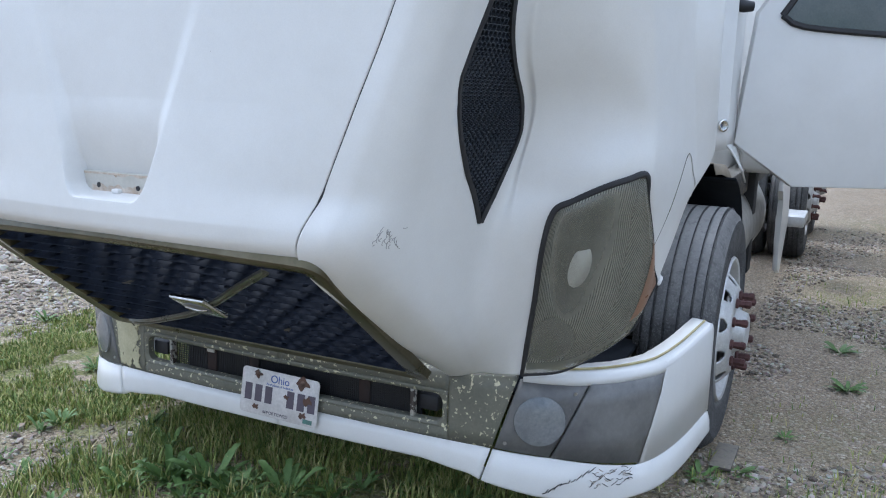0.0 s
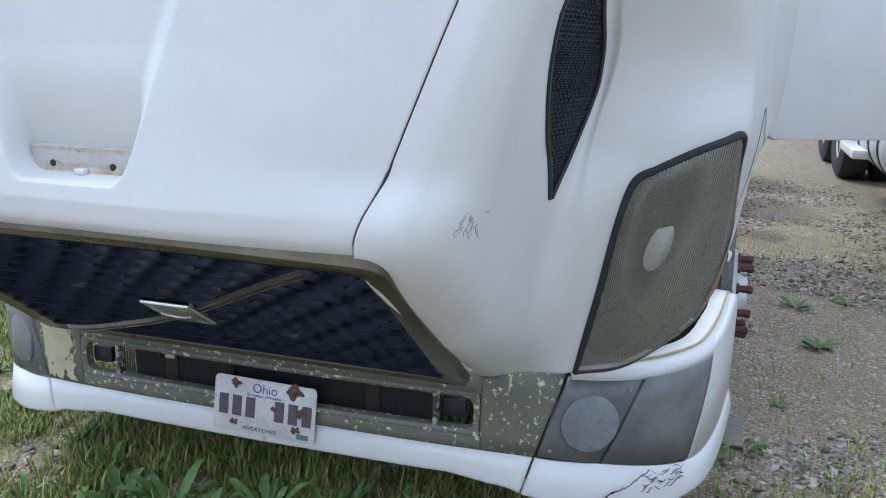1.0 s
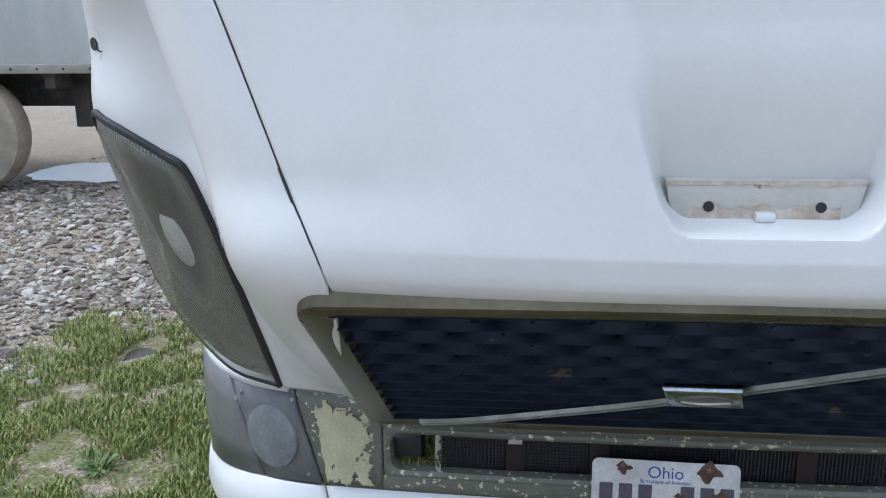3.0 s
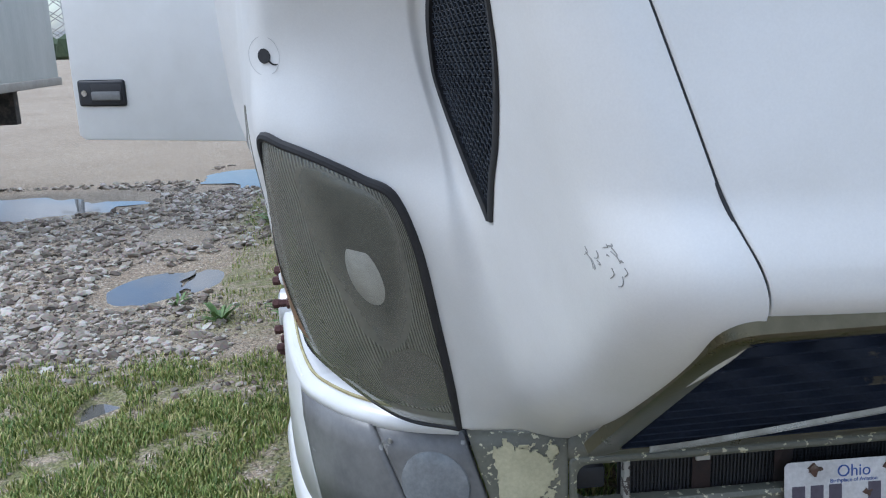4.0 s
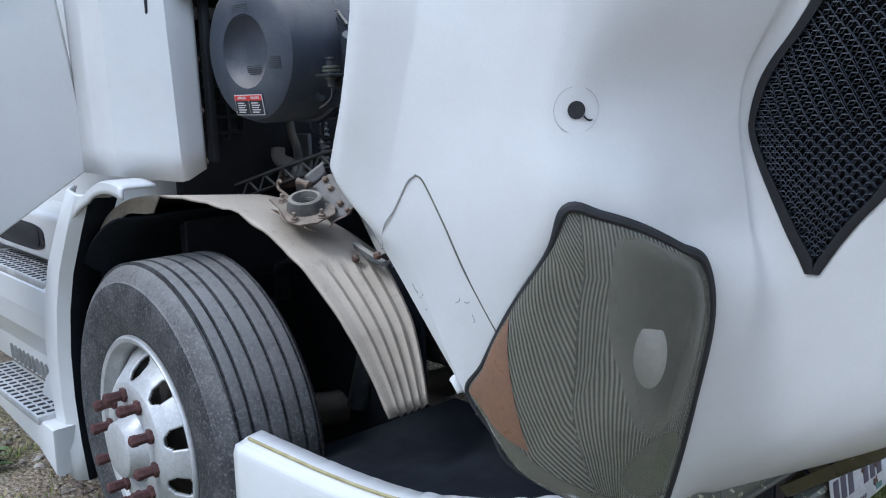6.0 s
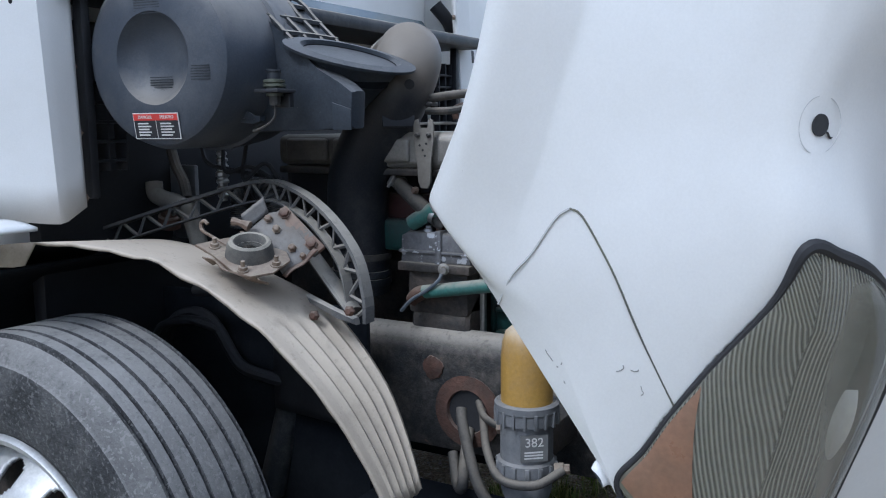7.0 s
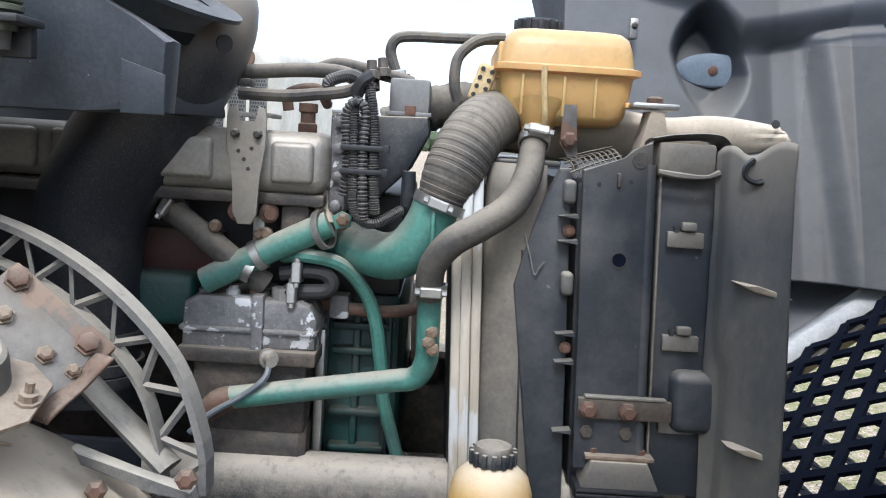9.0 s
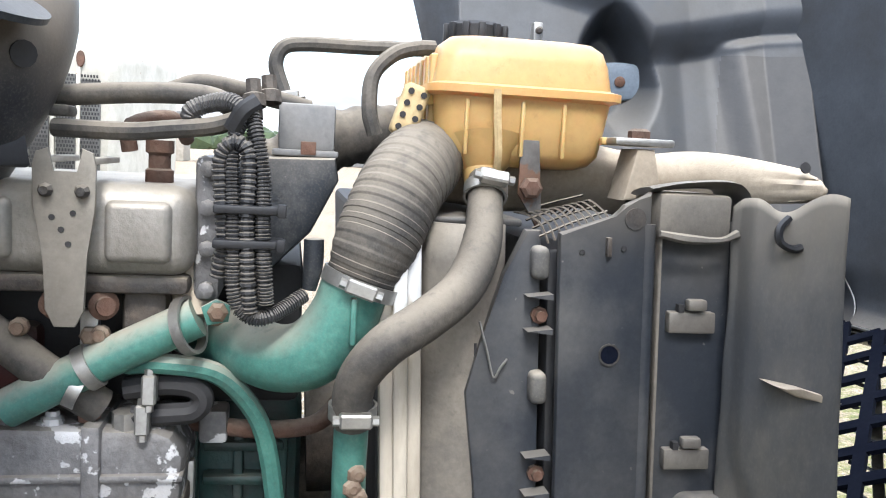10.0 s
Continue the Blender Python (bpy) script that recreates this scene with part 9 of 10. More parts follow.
    for k in range(9):
        prism("riser_slot", [(2.34 + 0.05 * k, 0.40), (2.352 + 0.05 * k, 0.40), (2.362 + 0.05 * k, 0.46), (2.35 + 0.05 * k, 0.46)], 0.012, side_plane(-1.138), STEEL, sk)
    for z, y0, y1, x0, x1 in ((0.815, 2.08, 2.88, 1.06, 1.208), (0.378, 2.06, 2.80, 1.13, 1.278)):
        st = bmesh.new()
        box_into(st, ((x0) * sd if sd > 0 else -x1, y0, z - 0.03), (x1 * sd if sd > 0 else -x0, y1, z), 0.008)
        step = part("step", st, ALU_RIM, sk, "perforated aluminium step")
        holes = bmesh.new()
        for i in range(4):
            for k in range(int((y1 - y0) / 0.045)):
                xx = x0 + 0.03 + (x1 - x0 - 0.05) * i / 3
                yy = y0 + 0.03 + 0.045 * k
                box_into(holes, (xx * sd - 0.012, yy - 0.008, z - 0.001), (xx * sd + 0.012, yy + 0.008, z + 0.002))
        tagged(part("step_holes", holes, RUBBER_AND_GAPS, sk, "rows of drain holes", smooth=False), kind="stuff")
    lathe("fuel_tank", [(0.0, 0), (0.27, 0.0), (0.29, 0.02), (0.29, 1.3), (0.27, 1.32), (0, 1.32)], axis_to((0.92 * sd, 3.15, 0.62), (0, 1, 0)), ALU_RIM, truck, "aluminium fuel tank behind the steps", seg=40)
    box("tank_step", (1.08 * sd if sd > 0 else -1.28, 4.6, 0.42), (1.28 * sd if sd > 0 else -1.08, 5.0, 0.50), ALU_RIM, truck, "aluminium step", bevel=0.01)
    box("side_skirt", (1.2 * sd - 0.01, 3.0, 0.30), (1.2 * sd + 0.01, 5.0, 0.36), BEIGE, truck, "lower side rail", bevel=0.005)
    for y in (5.9, 7.2):
        for k in (0, 1):
            build_wheel(((1.09 - 0.33 * k) * sd, y, AXLE_Z), sd, "rear_wheel", bolts=(k == 0))
    box("sleeper", (1.0 * sd - 0.1, 4.1, 0.6), (1.0 * sd + 0.1, 4.5, 1.0), WHITE, truck, "white rear fairing", bevel=0.02)


build_side(-1)


def build_driver_side():
    """The driver's side has lost its front fairing: tank, bare brackets and a hanging broken panel."""
    lathe("fuel_tank", [(0.0, 0), (0.27, 0.0), (0.29, 0.02), (0.29, 1.3), (0.27, 1.32), (0, 1.32)], axis_to((0.82, 2.2, 0.66), (0, 1, 0)), STEEL, truck, "dull aluminium fuel tank", seg=40)
    panel = bmesh.new()
    prism_into(panel, [(3.02, 1.04), (3.45, 1.0), (3.62, 0.62), (3.30, 0.33), (3.16, 0.37), (3.08, 0.55), (3.10, 0.80), (3.0, 0.86)], 0.03, side_plane(1.235), 0.008)
    part("broken_fairing", panel, WHITE, truck, "broken white side fairing panel")
    box("upper_fairing", (1.02, 2.7, 0.98), (1.20, 3.25, 1.16), WHITE, truck, "white upper fairing", bevel=0.03, segs=3)
    box("step_hanger", (1.0, 1.98, 0.50), (1.06, 2.10, 0.98), RUBBER_AND_GAPS, truck, "black step hanger", bevel=0.008)
    box("step_hanger", (0.98, 2.85, 0.40), (1.10, 2.98, 1.0), RUBBER_AND_GAPS, truck, "black step hanger", bevel=0.008)
    flap = bmesh.new()
    sheet_into(flap, lambda a, b: Vector((1.02 + 0.15 * a - 0.02 * b, 1.62 + 0.30 * b + 0.03 * a, 1.16 + 0.03 * math.sin(a * 3) - (0.16 * max(0.0, a - 0.55) / 0.45) * (0.5 + 0.5 * b))), 16, 10)
    solid(part("torn_flap", flap, WHITE, truck, "torn white flap of the cowl fairing"), 0.008, offset=0)
    box("cab_floor", (0.70, 1.9, 0.86), (1.06, 4.0, 1.0), FRAME, truck, "grimy cab underside", bevel=0.01)
    tube("mirror_arm", [(1.03, 1.70, 1.86), (1.06, 1.66, 1.80), (1.10, 1.66, 1.765), (1.15, 1.68, 1.76)], [0.03, 0.028, 0.028, 0.02], BLACK, truck, "black mirror arm", n=20, seg=12)
    for y in (5.9, 7.2):
        for k in (0, 1):
            build_wheel((1.09 - 0.33 * k, y, AXLE_Z), 1, "rear_wheel", bolts=(k == 0))
    box("tank_step", (1.08, 4.6, 0.42), (1.28, 5.0, 0.50), ALU_RIM, truck, "aluminium step", bevel=0.01)


build_driver_side()


# ---- yard surroundings ----
def build_trailer():
    t = thing("box_trailer", "old white box trailer on a rusty chassis", "trailer", at=(0, 0, 0))
    m = pose(-6.1, 6.6, 0, 0, 0, 0)
    box("trailer_body", (-7.5, -1.2, 1.12), (2.2, 1.2, 3.9), SKIRT, t, "stained white panels", bevel=0.02, m=m)
    box("bottom_rail", (-7.5, -1.225, 1.05), (2.22, 1.22, 1.13), BEIGE, t, "pale bottom rail", bevel=0.01, m=m)
    for k in range(24):
        lathe("rivet", [(0.012, 0), (0.01, 0.006), (0, 0.007)], m @ axis_to((-3.5 + 0.24 * k, -1.227, 1.09), (0, -1, 0)), RUBBER_AND_GAPS, t, seg=6)
    for y in (-0.5, 0.5):
        box("chassis_rail", (-7.0, y - 0.06, 0.72), (2.0, y + 0.06, 1.05), FRAME, t, bevel=0.01, m=m)
    for x in (-6.0, -4.5, -3.0, -1.5, 0.0, 1.6):
        box("cross_beam", (x - 0.05, -1.15, 0.92), (x + 0.05, 1.15, 1.06), IRON, t, bevel=0.005, m=m)
    box("landing_leg", (0.3, -0.75, 0.62), (0.48, -0.6, 1.05), IRON, t, bevel=0.01, m=m)
    box("landing_leg", (1.6, -0.8, 0.55), (1.75, -0.6, 1.05), IRON, t, bevel=0.01, m=m)
    box("under_box", (-1.3, -1.0, 0.66), (0.2, -0.4, 0.95), IRON, t, bevel=0.02, m=m)
    for x in (0.72,):
        wm = m @ axis_to((x, -1.02, 0.52), (0, -1, 0))
        w = part("trailer_wheel", lathe_into(bmesh.new(), [(0.29, -0.12), (0.40, -0.14), (0.50, -0.11), (0.52, -0.05), (0.52, 0.05), (0.50, 0.11), (0.42, 0.14), (0.33, 0.135), (0.29, 0.10)], wm, seg=48, close=True), DUSTY, t, "mud-caked trailer wheel")
        lathe("trailer_rim", [(0.30, 0.11), (0.27, 0.05), (0.15, 0.03), (0.12, 0.08), (0, 0.08)], wm, RUST, w, "rusty rim", seg=32)
    tube("hanging_cable", [m @ Vector((0.6, -0.95, 0.8)), m @ Vector((0.62, -0.97, 0.5)), m @ Vector((0.6, -0.96, 0.25)), m @ Vector((0.68, -0.96, 0.08))], 0.012, RUBBER_AND_GAPS, t, n=20, seg=6)


build_trailer()


def build_parked_truck():
    """White tractor parked on the driver's side, of which the rear wheels and the tank show."""
    t = thing("parked_truck", "white parked truck with fuel tank and dual wheels", "truck")
    x0 = 2.42
    for y in (7.1, 8.4):
        for k in (0, 1):
            wm = axis_to((x0 + 0.12 + 0.34 * k, y + 0.95, 0.5), (-1, 0, 0))
            w = part("rear_wheel", lathe_into(bmesh.new(), [(0.29, -0.13), (0.42, -0.15), (0.49, -0.12), (0.51, -0.06), (0.51, 0.06), (0.49, 0.12), (0.42, 0.15), (0.31, 0.14), (0.29, 0.10)], wm, seg=48, close=True), RUBBER_AND_GAPS, t, "black dual tyre")
            lathe("rear_rim", [(0.295, 0.12), (0.28, 0.02), (0.14, 0.0), (0.1, 0.05), (0, 0.05)], wm, WHITE_OLD, w, "pale rim", seg=32)
    tank = lathe("tank", [(0, 0), (0.30, 0.0), (0.33, 0.03), (0.33, 1.5), (0.30, 1.53), (0, 1.53)], axis_to((x0 + 0.28, 5.35, 0.62), (0, 1, 0)), ALU_RIM, t, "white aluminium fuel tank", seg=40)
    for y in (5.6, 6.05, 6.6):
        bm = bmesh.new()
        lathe_into(bm, [(0.331, -0.03), (0.337, -0.03), (0.337, 0.03), (0.331, 0.03)], axis_to((x0 + 0.28, y, 0.62), (0, 1, 0)), seg=40, close=True)
        part("tank_strap", bm, BLACK, tank)
    box("tank_step", (x0 - 0.14, 6.2, 0.42), (x0 + 0.2, 7.0, 0.50), WHITE, t, "white step", bevel=0.015)
    box("fairing", (x0 + 0.02, 4.0, 0.4), (x0 + 0.5, 5.3, 1.1), WHITE, t, "white fairing", bevel=0.05)
    box("sleeper", (x0 + 0.05, 3.0, 1.05), (x0 + 2.4, 6.9, 3.4), WHITE, t, "white sleeper cab", bevel=0.08, segs=3)
    box("chassis", (x0 + 0.7, 4.0, 0.72), (x0 + 1.6, 10.5, 1.0), FRAME, t, "black chassis", bevel=0.02)
    box("trailer_body", (x0 + 0.0, 7.3, 1.2), (x0 + 2.4, 15, 3.9), SKIRT, t, "white box body", bevel=0.03)


build_parked_truck()


def build_old_truck():
    """White conventional truck with a part-wrapped grille, beyond the engine bay."""
    t = thing("old_truck", "old white truck with rounded nose and blue wrapped side", "truck")
    m = pose(4.2, 2.08, 0, 0, 0, 0)
    bm = bmesh.new()
    secs = []
    for x, w, z0, z1 in ((0.0, 0.31, 0.8, 1.88), (0.03, 0.335, 0.75, 1.92), (0.12, 0.36, 0.7, 1.945), (0.8, 0.42, 0.7, 2.0), (1.6, 0.5, 0.7, 2.02)):
        ring = []
        for cy, cz, a0 in ((w - 0.12, z1 - 0.12, 0), (-w + 0.12, z1 - 0.12, 90)):
            for k in range(7):
                a = radians(a0 + 15 * k)
                ring.append(bm.verts.new(m @ Vector((x, cy + 0.12 * math.cos(a), cz + 0.12 * math.sin(a)))))
        ring.append(bm.verts.new(m @ Vector((x, -w, z0))))
        ring.append(bm.verts.new(m @ Vector((x, w, z0))))
        secs.append(ring)
    for a, b in zip(secs, secs[1:]):
        for j in range(len(a)):
            k = (j + 1) % len(a)
            bm.faces.new((a[j], a[k], b[k], b[j]))
    bm.faces.new(secs[0])
    part("nose", bm, WHITE_OLD, t, "weathered white nose")
    for y in (-0.215, -0.075, 0.075, 0.215):
        gp = box("grille_panel", (-0.014, y - 0.055, 1.0), (0.0, y + 0.055, 1.76 - 0.05 * abs(y) * 4), MESH, t, "punched metal grille panel", bevel=0.003, m=m)
        holes = bmesh.new()
        for i in range(6):
            for j in range(30):
                box_into(holes, (-0.017, y - 0.050 + 0.0172 * i + (0.0086 if j % 2 else 0), 1.02 + 0.0245 * j), (-0.0145, y - 0.0395 + 0.0172 * i + (0.0086 if j % 2 else 0), 1.036 + 0.0245 * j), 0, 1, m)
        tagged(part("grille_holes", holes, RUBBER_AND_GAPS, gp, smooth=False), kind="stuff")
    for y in (-0.145, 0.0, 0.145):
        box("grille_bar", (-0.022, y - 0.012, 0.95), (0.0, y + 0.012, 1.79), WHITE_OLD, t, bevel=0.004, m=m)
    lathe("nose_badge", [(0.0, 0), (0.05, 0), (0.046, 0.01), (0, 0.012)], m @ axis_to((-0.006, -0.155, 1.838), (-1, 0, 0.12)) @ Matrix.Diagonal((0.5, 1, 1, 1)), RUST, t, "faded oval badge", seg=24)
    # wrapped side: white and blue vinyl with a number
    m2 = pose(4.22, 2.36, 0, 0, 0, -14)

    def wrap(y, z, out):
        return m2 @ Vector((0.03 * math.sin(y * 9 + z * 5) - out, y, z + 0.03 * math.sin(y * 7)))
    w = part("wrapped_side", sheet_into(bmesh.new(), lambda a, b: wrap(0.02 + 1.7 * a, 0.8 + 1.21 * b, 0), 60, 24), VINYL, t, "white crumpled vinyl wrap")
    for z0, z1 in ((1.72, 1.80), (0.8, 1.60)):
        part("blue_stripe", sheet_into(bmesh.new(), lambda a, b: wrap(0.05 + 1.65 * a, z0 + (z1 - z0) * b, 0.006), 60, 12), BLUE, w, "blue stripe")
    tx = m2 @ Matrix.Translation((-0.05, 0.13, 1.53)) @ Matrix(((0, 0, -1, 0), (-1, 0, 0, 0), (0, 1, 0, 0), (0, 0, 0, 1)))
    writing("44", 0.19, tx, VINYL, w, "fleet_number")
    post = box("corner_post", (-0.02, -0.06, 0.9), (0.02, 0.02, 2.02), VINYL, t, "riveted corner post", bevel=0.008, m=m2)
    for k in range(8):
        lathe("rivet", [(0.008, 0), (0.006, 0.005), (0, 0.006)], m2 @ axis_to((-0.02, -0.02, 1.5 + 0.06 * k), (-1, 0, 0)), STEEL, post, seg=6)
    box("box_body", (0.06, -0.05, 0.8), (1.6, 1.6, 1.96), WHITE_OLD, t, bevel=0.03, m=m2)
    for y in (0.35, 1.3):
        lathe("wheel", [(0.0, 0.1), (0.26, 0.1), (0.36, 0.12), (0.42, 0.1), (0.44, 0.05), (0.44, -0.05), (0.42, -0.1), (0, -0.1)], m2 @ axis_to((0.2, y, 0.43), (-1, 0, 0)), RUBBER_AND_GAPS, t, "black wheel", seg=40)
    for y in (-0.4, 0.36):
        lathe("wheel", [(0.0, 0.1), (0.26, 0.1), (0.36, 0.12), (0.42, 0.1), (0.44, 0.05), (0.44, -0.05), (0.42, -0.1), (0, -0.1)], m @ axis_to((0.75, y, 0.43), (0, 1 if y > 0 else -1, 0)), RUBBER_AND_GAPS, t, "black wheel", seg=40)
    box("bumper", (-0.12, -0.5, 0.45), (0.0, 0.5, 0.7), CHROME, t, "chrome bumper", bevel=0.03, m=m)


MESH = material("punched_grey_metal", (0.15, 0.15, 0.145), (0.10, 0.10, 0.095), rough=0.5, metal=0.6, scale=4, bump=0.05)
build_old_truck()


def build_far():
    for k in range(5):
        x, y, w, h = 60 + 9 * k, 8 - 16 * k, 9, 3.2 + (k % 3) * 0.6
        b = thing("far_building", "distant low grey yard building", "building", "distant buildings")
        col = (BEIGE, GREYBOX, DARKRED2, BEIGE, GREYBOX)[k]
        box("wall", (x, y, 0), (x + 4, y + w, h), col, b, bevel=0.05)
        box("roof", (x - 0.3, y - 0.3, h), (x + 4.3, y + w + 0.3, h + 0.2), GREYBOX, b, bevel=0.03)
    # pylon behind the passenger side
    p = thing("pylon", "steel lattice power pylon far away", "pylon")
    px, py, H = -75.0, 240.0, 42.0
    bm = bmesh.new()
    legs = [(-4, -4), (4, -4), (4, 4), (-4, 4)]
    for k in range(10):
        z0, z1 = H * k / 10, H * (k + 1) / 10
        s0, s1 = 1 - 0.85 * k / 10, 1 - 0.85 * (k + 1) / 10
        for i in range(4):
            a, b = legs[i], legs[(i + 1) % 4]
            for q0, q1 in (((a[0] * s0, a[1] * s0, z0), (a[0] * s1, a[1] * s1, z1)), ((a[0] * s0, a[1] * s0, z0), (b[0] * s1, b[1] * s1, z1)), ((b[0] * s0, b[1] * s0, z0), (a[0] * s1, a[1] * s1, z1))):
                tube_into(bm, [(px + q0[0], py + q0[1], q0[2]), (px + (q0[0] + q1[0]) / 2, py + (q0[1] + q1[1]) / 2, (q0[2] + q1[2]) / 2), (px + q1[0], py + q1[1], q1[2])], 0.13, n=2, seg=4)
    for z, l in ((30, 9), (36, 7), (41, 5)):
        tube_into(bm, [(px - l, py, z), (px, py, z + 0.8), (px + l, py, z)], 0.2, n=2, seg=4)
    part("lattice", bm, STEEL, p, smooth=False)
    # treeline along the horizon
    tr = bmesh.new()
    rnd = random.Random(5)
    for k in range(900):
        a = rnd.uniform(-2.2, 0.9) if k % 2 else rnd.uniform(0.9, 2.6)
        r = rnd.uniform(170, 260)
        x, y = r * math.sin(a), r * math.cos(a)
        h = rnd.uniform(1.5, 4.5)
        bmesh.ops.create_icosphere(tr, subdivisions=1, radius=1, matrix=Matrix.Translation((x, y, h * 0.5)) @ pose(0, 0, 0, rnd.uniform(0, 60), rnd.uniform(0, 60), 0) @ Matrix.Diagonal((rnd.uniform(2, 4), rnd.uniform(2, 4), h, 1)))
    tagged(part("treeline", tr, TREE, smooth=False), "low distant line of trees on the horizon", "trees", kind="stuff")


DARKRED2 = material("faded_red_wall", (0.22, 0.09, 0.07), (0.18, 0.08, 0.06), rough=0.8, scale=0.5, bump=0.0)
build_far()


# ---- stones, grass and weeds ----
def under_wheel(x, y):
    return any(abs(x - sx) < 0.2 and abs(y - AXLE_Y) < 0.12 for sx in (-1.055, 1.055))


def stone_shape(x, y, r, rnd, flat=0.6):
    z = ground_height(x, y)
    m = Matrix.Translation((x, y, z + r * 0.18)) @ pose(0, 0, 0, rnd.uniform(-25, 25), rnd.uniform(-25, 25), rnd.uniform(0, 360)) @ Matrix.Diagonal((r * rnd.uniform(0.8, 1.4), r * rnd.uniform(0.7, 1.1), r * flat * rnd.uniform(0.6, 1.1), 1))
    base = ((0, 0, 1), (0.85, 0.1, 0.35), (0.2, 0.9, 0.3), (-0.8, 0.35, 0.35), (-0.35, -0.85, 0.3), (0.55, -0.7, 0.4), (0.6, 0.55, -0.6), (-0.5, 0.5, -0.6), (-0.6, -0.5, -0.6), (0.6, -0.4, -0.6))
    faces = ((0, 1, 2), (0, 2, 3), (0, 3, 4), (0, 4, 5), (0, 5, 1), (1, 6, 2), (2, 7, 3), (3, 8, 4), (4, 9, 5), (5, 9, 1), (1, 9, 6), (2, 6, 7), (3, 7, 8), (4, 8, 9))
    vs = [m @ Vector([c * rnd.uniform(0.82, 1.15) for c in q]) for q in base]
    return vs, faces


def build_stones():
    rnd = random.Random(11)
    verts, faces = [], []
    zones = [(7000, 1.15, 3.6, -0.3, 5.5, 0.008, 0.024), (9000, -3.6, -0.7, -1.2, 3.2, 0.006, 0.026), (5000, -1.4, 2.4, -1.3, 0.3, 0.004, 0.016), (16000, -3.6, 2.6, -1.0, 3.2, 0.003, 0.011), (20000, 1.1, 4.2, 0.0, 7.0, 0.003, 0.013), (6000, -5.5, -1.2, 1.5, 8.0, 0.005, 0.02), (6500, -5.5, -1.6, 2.4, 8.0, 0.010, 0.05), (900, -3.2, -1.3, 0.5, 3.4, 0.008, 0.025), (2200, -3.4, 0.2, -0.8, 3.0, 0.006, 0.02), (15000, 1.15, 4.2, -0.2, 7.5, 0.005, 0.019), (1500, -2.6, -1.2, 5.0, 9.0, 0.012, 0.04), (700, -5, -2.2, 0.8, 3.0, 0.012, 0.045), (3500, -6.0, -2.4, 1.4, 5.5, 0.008, 0.045)]
    for n, x0, x1, y0, y1, r0, r1 in zones:
        for _ in range(n):
            x, y = rnd.uniform(x0, x1), rnd.uniform(y0, y1)
            if (noise.noise(Vector((x * 0.9, y * 0.9, 20))) < (-0.6 if x < -2.6 and y > 1.5 else -0.15)) or under_wheel(x, y):
                continue
            if any(((x - cx) / a) ** 2 + ((y - cy) / b) ** 2 < 1.2 for cx, cy, a, b in PUDDLES):
                continue
            if rnd.random() < 1.2 * turf_at(x, y) - 0.1:
                continue
            r = r0 + (r1 - r0) * rnd.random() ** 1.9
            vs, fs = stone_shape(x, y, r, rnd)
            k = len(verts)
            verts += vs
            faces += [tuple(k + i for i in f) for f in fs]
    me = bpy.data.meshes.new("gravel")
    me.from_pydata(verts, [], faces)
    me.materials.append(STONE_VAR)
    tagged(new("gravel", me), "loose pale limestone gravel on the dirt", "gravel", kind="stuff")


STONE_VAR = bpy.data.materials.new("mixed_gravel")


def gravel_material():
    STONE_VAR.use_nodes = True
    nt = STONE_VAR.node_tree
    p = nt.nodes["Principled BSDF"]
    geo = nt.nodes.new("ShaderNodeNewGeometry")
    r = nt.nodes.new("ShaderNodeValToRGB")
    r.color_ramp.elements[0].color = (0.13, 0.105, 0.08, 1)
    r.color_ramp.elements[1].color = (0.62, 0.575, 0.50, 1)
    e = r.color_ramp.elements.new(0.55)
    e.color = (0.36, 0.305, 0.24, 1)
    n = nt.nodes.new("ShaderNodeTexNoise")
    n.inputs["Scale"].default_value = 60
    nt.links.new(geo.outputs["Position"], n.inputs["Vector"])
    nt.links.new(geo.outputs["Random Per Island"], r.inputs["Fac"])
    x = nt.nodes.new("ShaderNodeMix")
    x.data_type, x.blend_type = "RGBA", "MULTIPLY"
    x.inputs["Factor"].default_value = 0.5
    nt.links.new(r.outputs["Color"], x.inputs["A"])
    nt.links.new(n.outputs["Color"], x.inputs["B"])
    nt.links.new(x.outputs["Result"], p.inputs["Base Color"])
    p.inputs["Roughness"].default_value = 0.85


gravel_material()
build_stones()


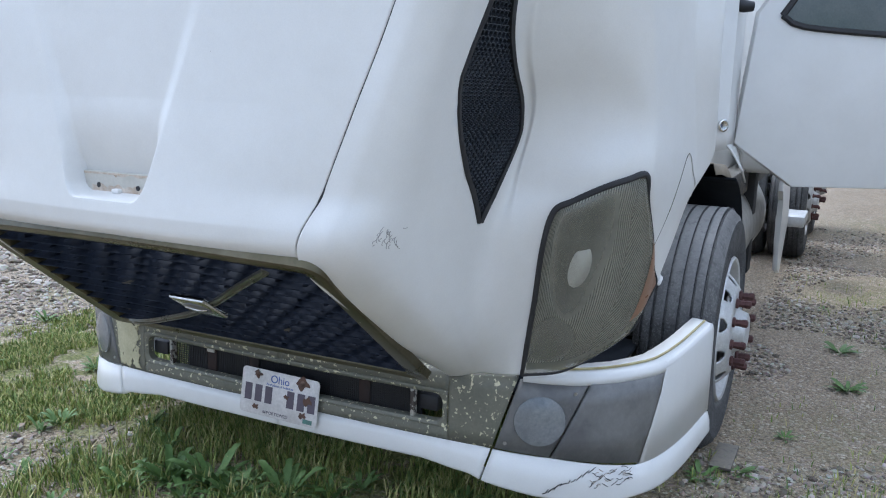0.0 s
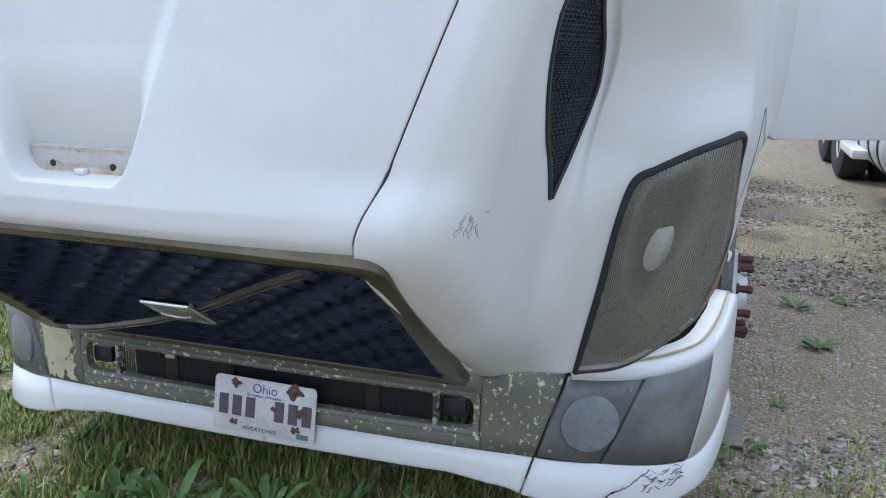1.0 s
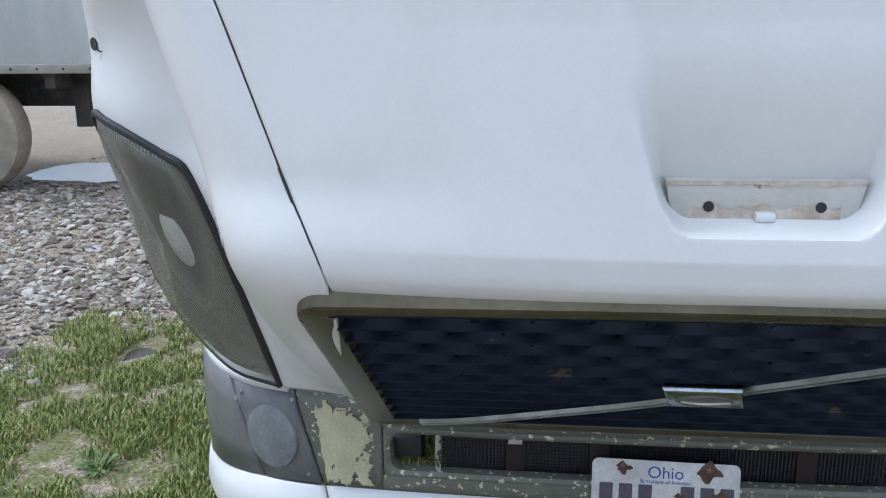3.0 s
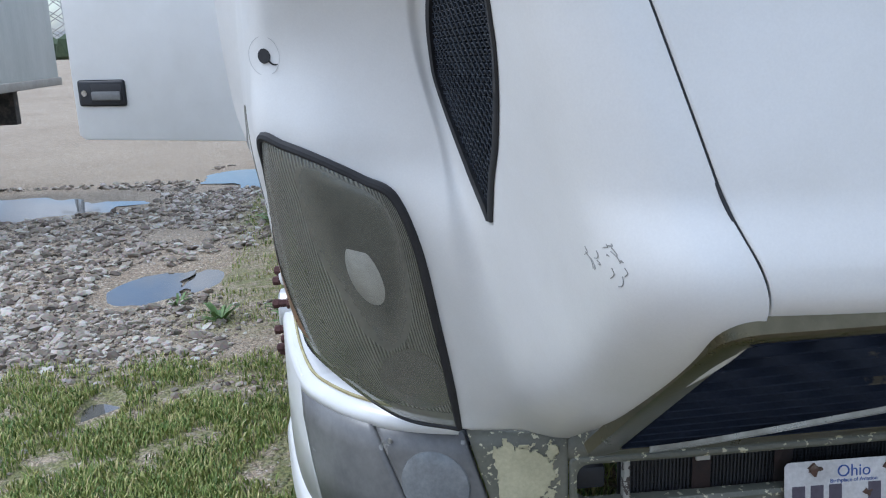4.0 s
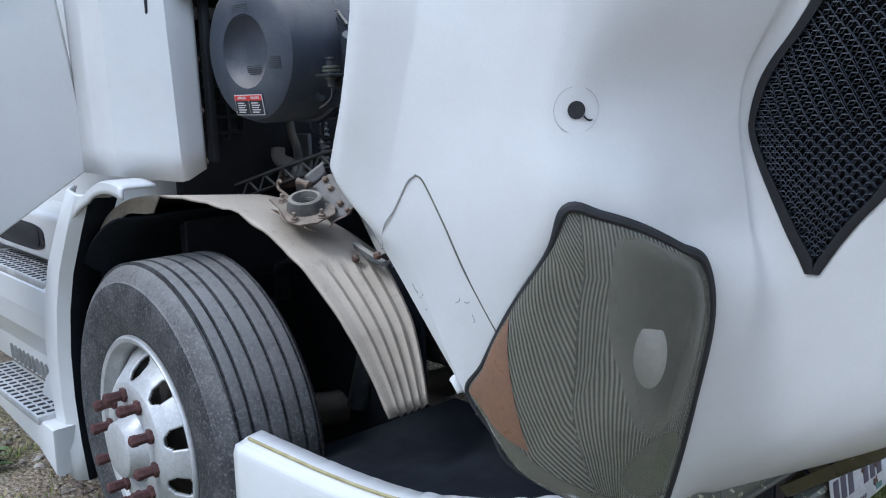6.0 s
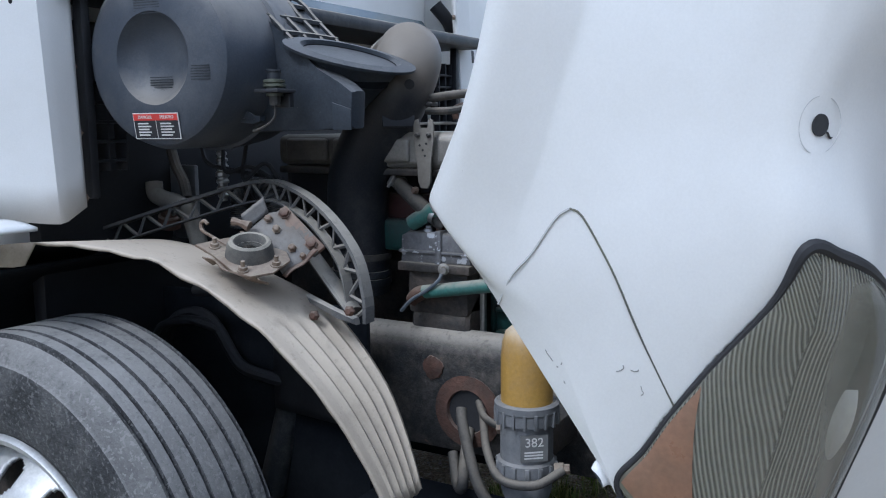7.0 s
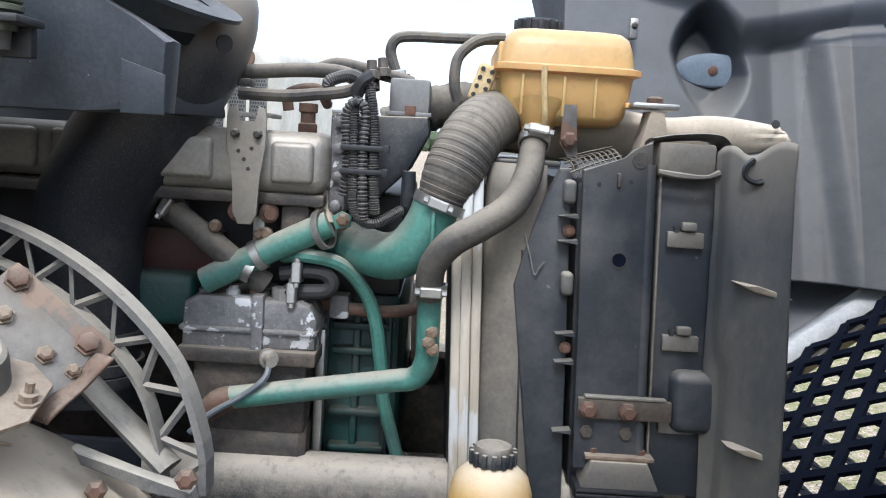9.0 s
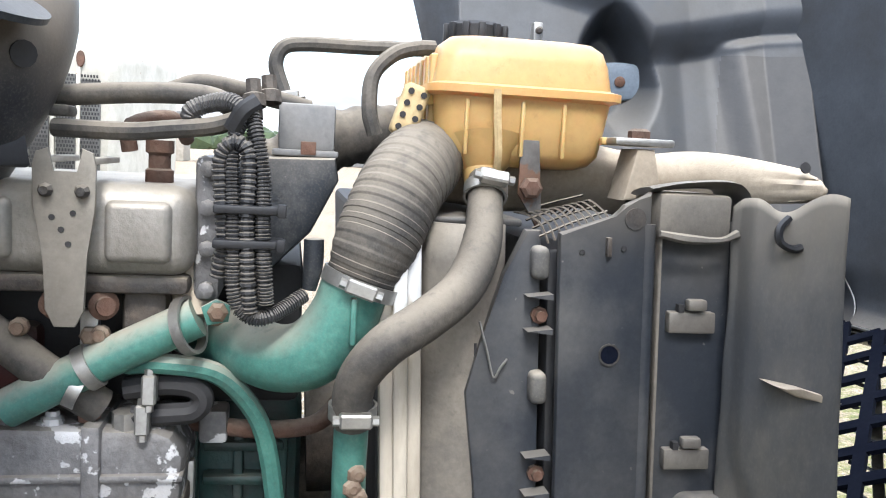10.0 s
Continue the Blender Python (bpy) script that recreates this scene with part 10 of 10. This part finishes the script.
def build_grass():
    rnd = random.Random(3)
    verts, faces = [], []
    zones = [(60000, -2.6, 1.9, -0.9, 1.2, 0.012, 0.05), (60000, -1.0, 1.1, -0.5, 1.2, 0.025, 0.09), (150000, -2.6, -1.05, 0.0, 2.5, 0.010, 0.040), (14000, -1.9, -1.05, 2.8, 7.5, 0.015, 0.04), (12000, 1.2, 3.2, 0.0, 5.0, 0.015, 0.05), (4000, -5, -2.2, -0.5, 2.5, 0.015, 0.045)]
    for n, x0, x1, y0, y1, h0, h1 in zones:
        for _ in range(n):
            x, y = rnd.uniform(x0, x1), rnd.uniform(y0, y1)
            t = turf_at(x, y) * (0.55 + 1.5 * noise.noise(Vector((x * 3.4, y * 3.4, 8))) + 0.5 * noise.noise(Vector((x * 11, y * 11, 2))))
            if rnd.random() > t or under_wheel(x, y):
                continue
            if any(((x - cx) / a) ** 2 + ((y - cy) / b) ** 2 < 1.4 for cx, cy, a, b in PUDDLES):
                continue
            z = ground_height(x, y)
            h = rnd.uniform(h0, h1) * rnd.uniform(0.5, 1.15)
            a = rnd.uniform(0, 6.283)
            w = rnd.uniform(0.0014, 0.0036)
            lx, ly = math.cos(a) * h * rnd.uniform(0.2, 0.9), math.sin(a) * h * rnd.uniform(0.2, 0.9)
            px, py = -math.sin(a) * w, math.cos(a) * w
            k = len(verts)
            verts += [(x - px, y - py, z - 0.004), (x + px, y + py, z - 0.004), (x + lx * 0.4 + px * 0.8, y + ly * 0.4 + py * 0.8, z + h * 0.65), (x + lx * 0.4 - px * 0.8, y + ly * 0.4 - py * 0.8, z + h * 0.65), (x + lx, y + ly, z + h)]
            faces += [(k, k + 1, k + 2, k + 3), (k + 3, k + 2, k + 4)]
    me = bpy.data.meshes.new("grass")
    me.from_pydata(verts, [], faces)
    me.materials.append(GRASS)
    tagged(new("grass", me), "short patchy grass growing through the gravel", "grass", kind="stuff")


build_grass()


def leaf_mesh(seed):
    """One arched leaf of length 1 that grows along x."""
    rnd = random.Random(seed)
    rise, wd = rnd.uniform(0.3, 1.0), rnd.uniform(0.05, 0.088)
    bm = bmesh.new()
    prev = None
    for i in range(8):
        s = i / 7
        r = (0.06 + 0.94 * s) * (1 - 0.25 * rise * s)
        h = rise * math.sin(s * 1.9) * 0.75
        half = wd * math.sin(min(1, s * 0.93 + 0.08) * math.pi) ** 0.8 * (1 + 0.16 * math.sin(i * 2.7 + seed))
        row = [bm.verts.new((r, -half, h + half * 0.4)), bm.verts.new((r, 0, h)), bm.verts.new((r, half, h + half * 0.4))]
        if prev:
            bm.faces.new((prev[0], prev[1], row[1], row[0]))
            bm.faces.new((prev[1], prev[2], row[2], row[1]))
        prev = row
    for f in bm.faces:
        f.smooth = True
    me = bpy.data.meshes.new("leaf")
    bm.to_mesh(me)
    bm.free()
    me.materials.append(LEAF)
    return me


LEAVES = [leaf_mesh(k) for k in range(8)]


def build_weed(x, y, size, leaves, seed, label):
    rnd = random.Random(seed)
    weed = thing("weed", label, "weed", "weeds in the yard", at=(x, y, ground_height(x, y) - 0.006))
    for k in range(int(leaves * 1.7)):
        L = 0.85 * size * rnd.uniform(0.35, 0.95)
        ob = new("leaf", LEAVES[rnd.randrange(8)])
        ob.parent = weed
        ob.matrix_local = pose(0, 0, 0, rnd.uniform(-15, 15), 0, math.degrees(2.4 * k + rnd.uniform(-0.3, 0.3))) @ Matrix.Diagonal((L, L, L * (0.45 if x > 1.1 else 0.85), 1))


WEEDS = [(-0.52, 0.02, 0.24, 18), (-0.36, 0.06, 0.26, 20), (-0.22, 0.02, 0.22, 18), (-0.08, 0.12, 0.25, 18), (-0.62, -0.08, 0.18, 16), (0.06, 0.2, 0.2, 16), (-1.73, 2.9, 0.2, 20), (-2.02, 3.3, 0.13, 12), (-1.33, 2.78, 0.26, 26), (-1.63, 5.55, 0.26, 24), (-1.34, 3.74, 0.15, 14), (1.67, 2.28, 0.17, 18), (-0.55, 0.08, 0.17, 16), (-0.40, -0.05, 0.15, 14), (-0.25, 0.12, 0.18, 16), (-0.85, 0.0, 0.14, 11), (-1.05, -0.18, 0.13, 12), (-0.72, 0.22, 0.18, 12), (-0.1, 0.22, 0.15, 14), (0.12, 0.3, 0.15, 12), (0.3, 0.36, 0.13, 12), (0.5, 0.38, 0.16, 10), (-0.95, 0.34, 0.16, 12), (-1.3, 0.2, 0.15, 12),
         (1.32, 1.05, 0.14, 12), (1.45, 1.5, 0.13, 10), (1.62, 2.9, 0.2, 14), (1.9, 3.1, 0.15, 12), (1.2, 0.95, 0.16, 12), (-1.45, 0.5, 0.10, 12), (-1.7, 0.75, 0.14, 12), (-1.35, 5.6, 0.25, 16), (1.75, 0.75, 0.12, 10), (-2.2, 0.5, 0.15, 12), (-2.6, 1.2, 0.15, 12)]
_r = random.Random(77)
for _ in range(34):
    WEEDS.append((_r.uniform(-1.5, 1.0), _r.uniform(-0.35, 0.2), _r.uniform(0.05, 0.13), 9))
for _ in range(9):
    WEEDS.append((_r.uniform(1.3, 3.4), _r.uniform(0.1, 4.5), _r.uniform(0.06, 0.12), 8))
for i, (wx, wy, ws, wl) in enumerate(WEEDS):
    build_weed(wx, wy, ws, wl, 40 + i, "low broad-leaved green weed in the gravel")
strap = box("metal_strap", (1.22, 1.02, 0.015), (1.30, 1.26, 0.028), IRON, None, bevel=0.004)
tagged(strap, "bent black metal strap lying by the wheel", "scrap")
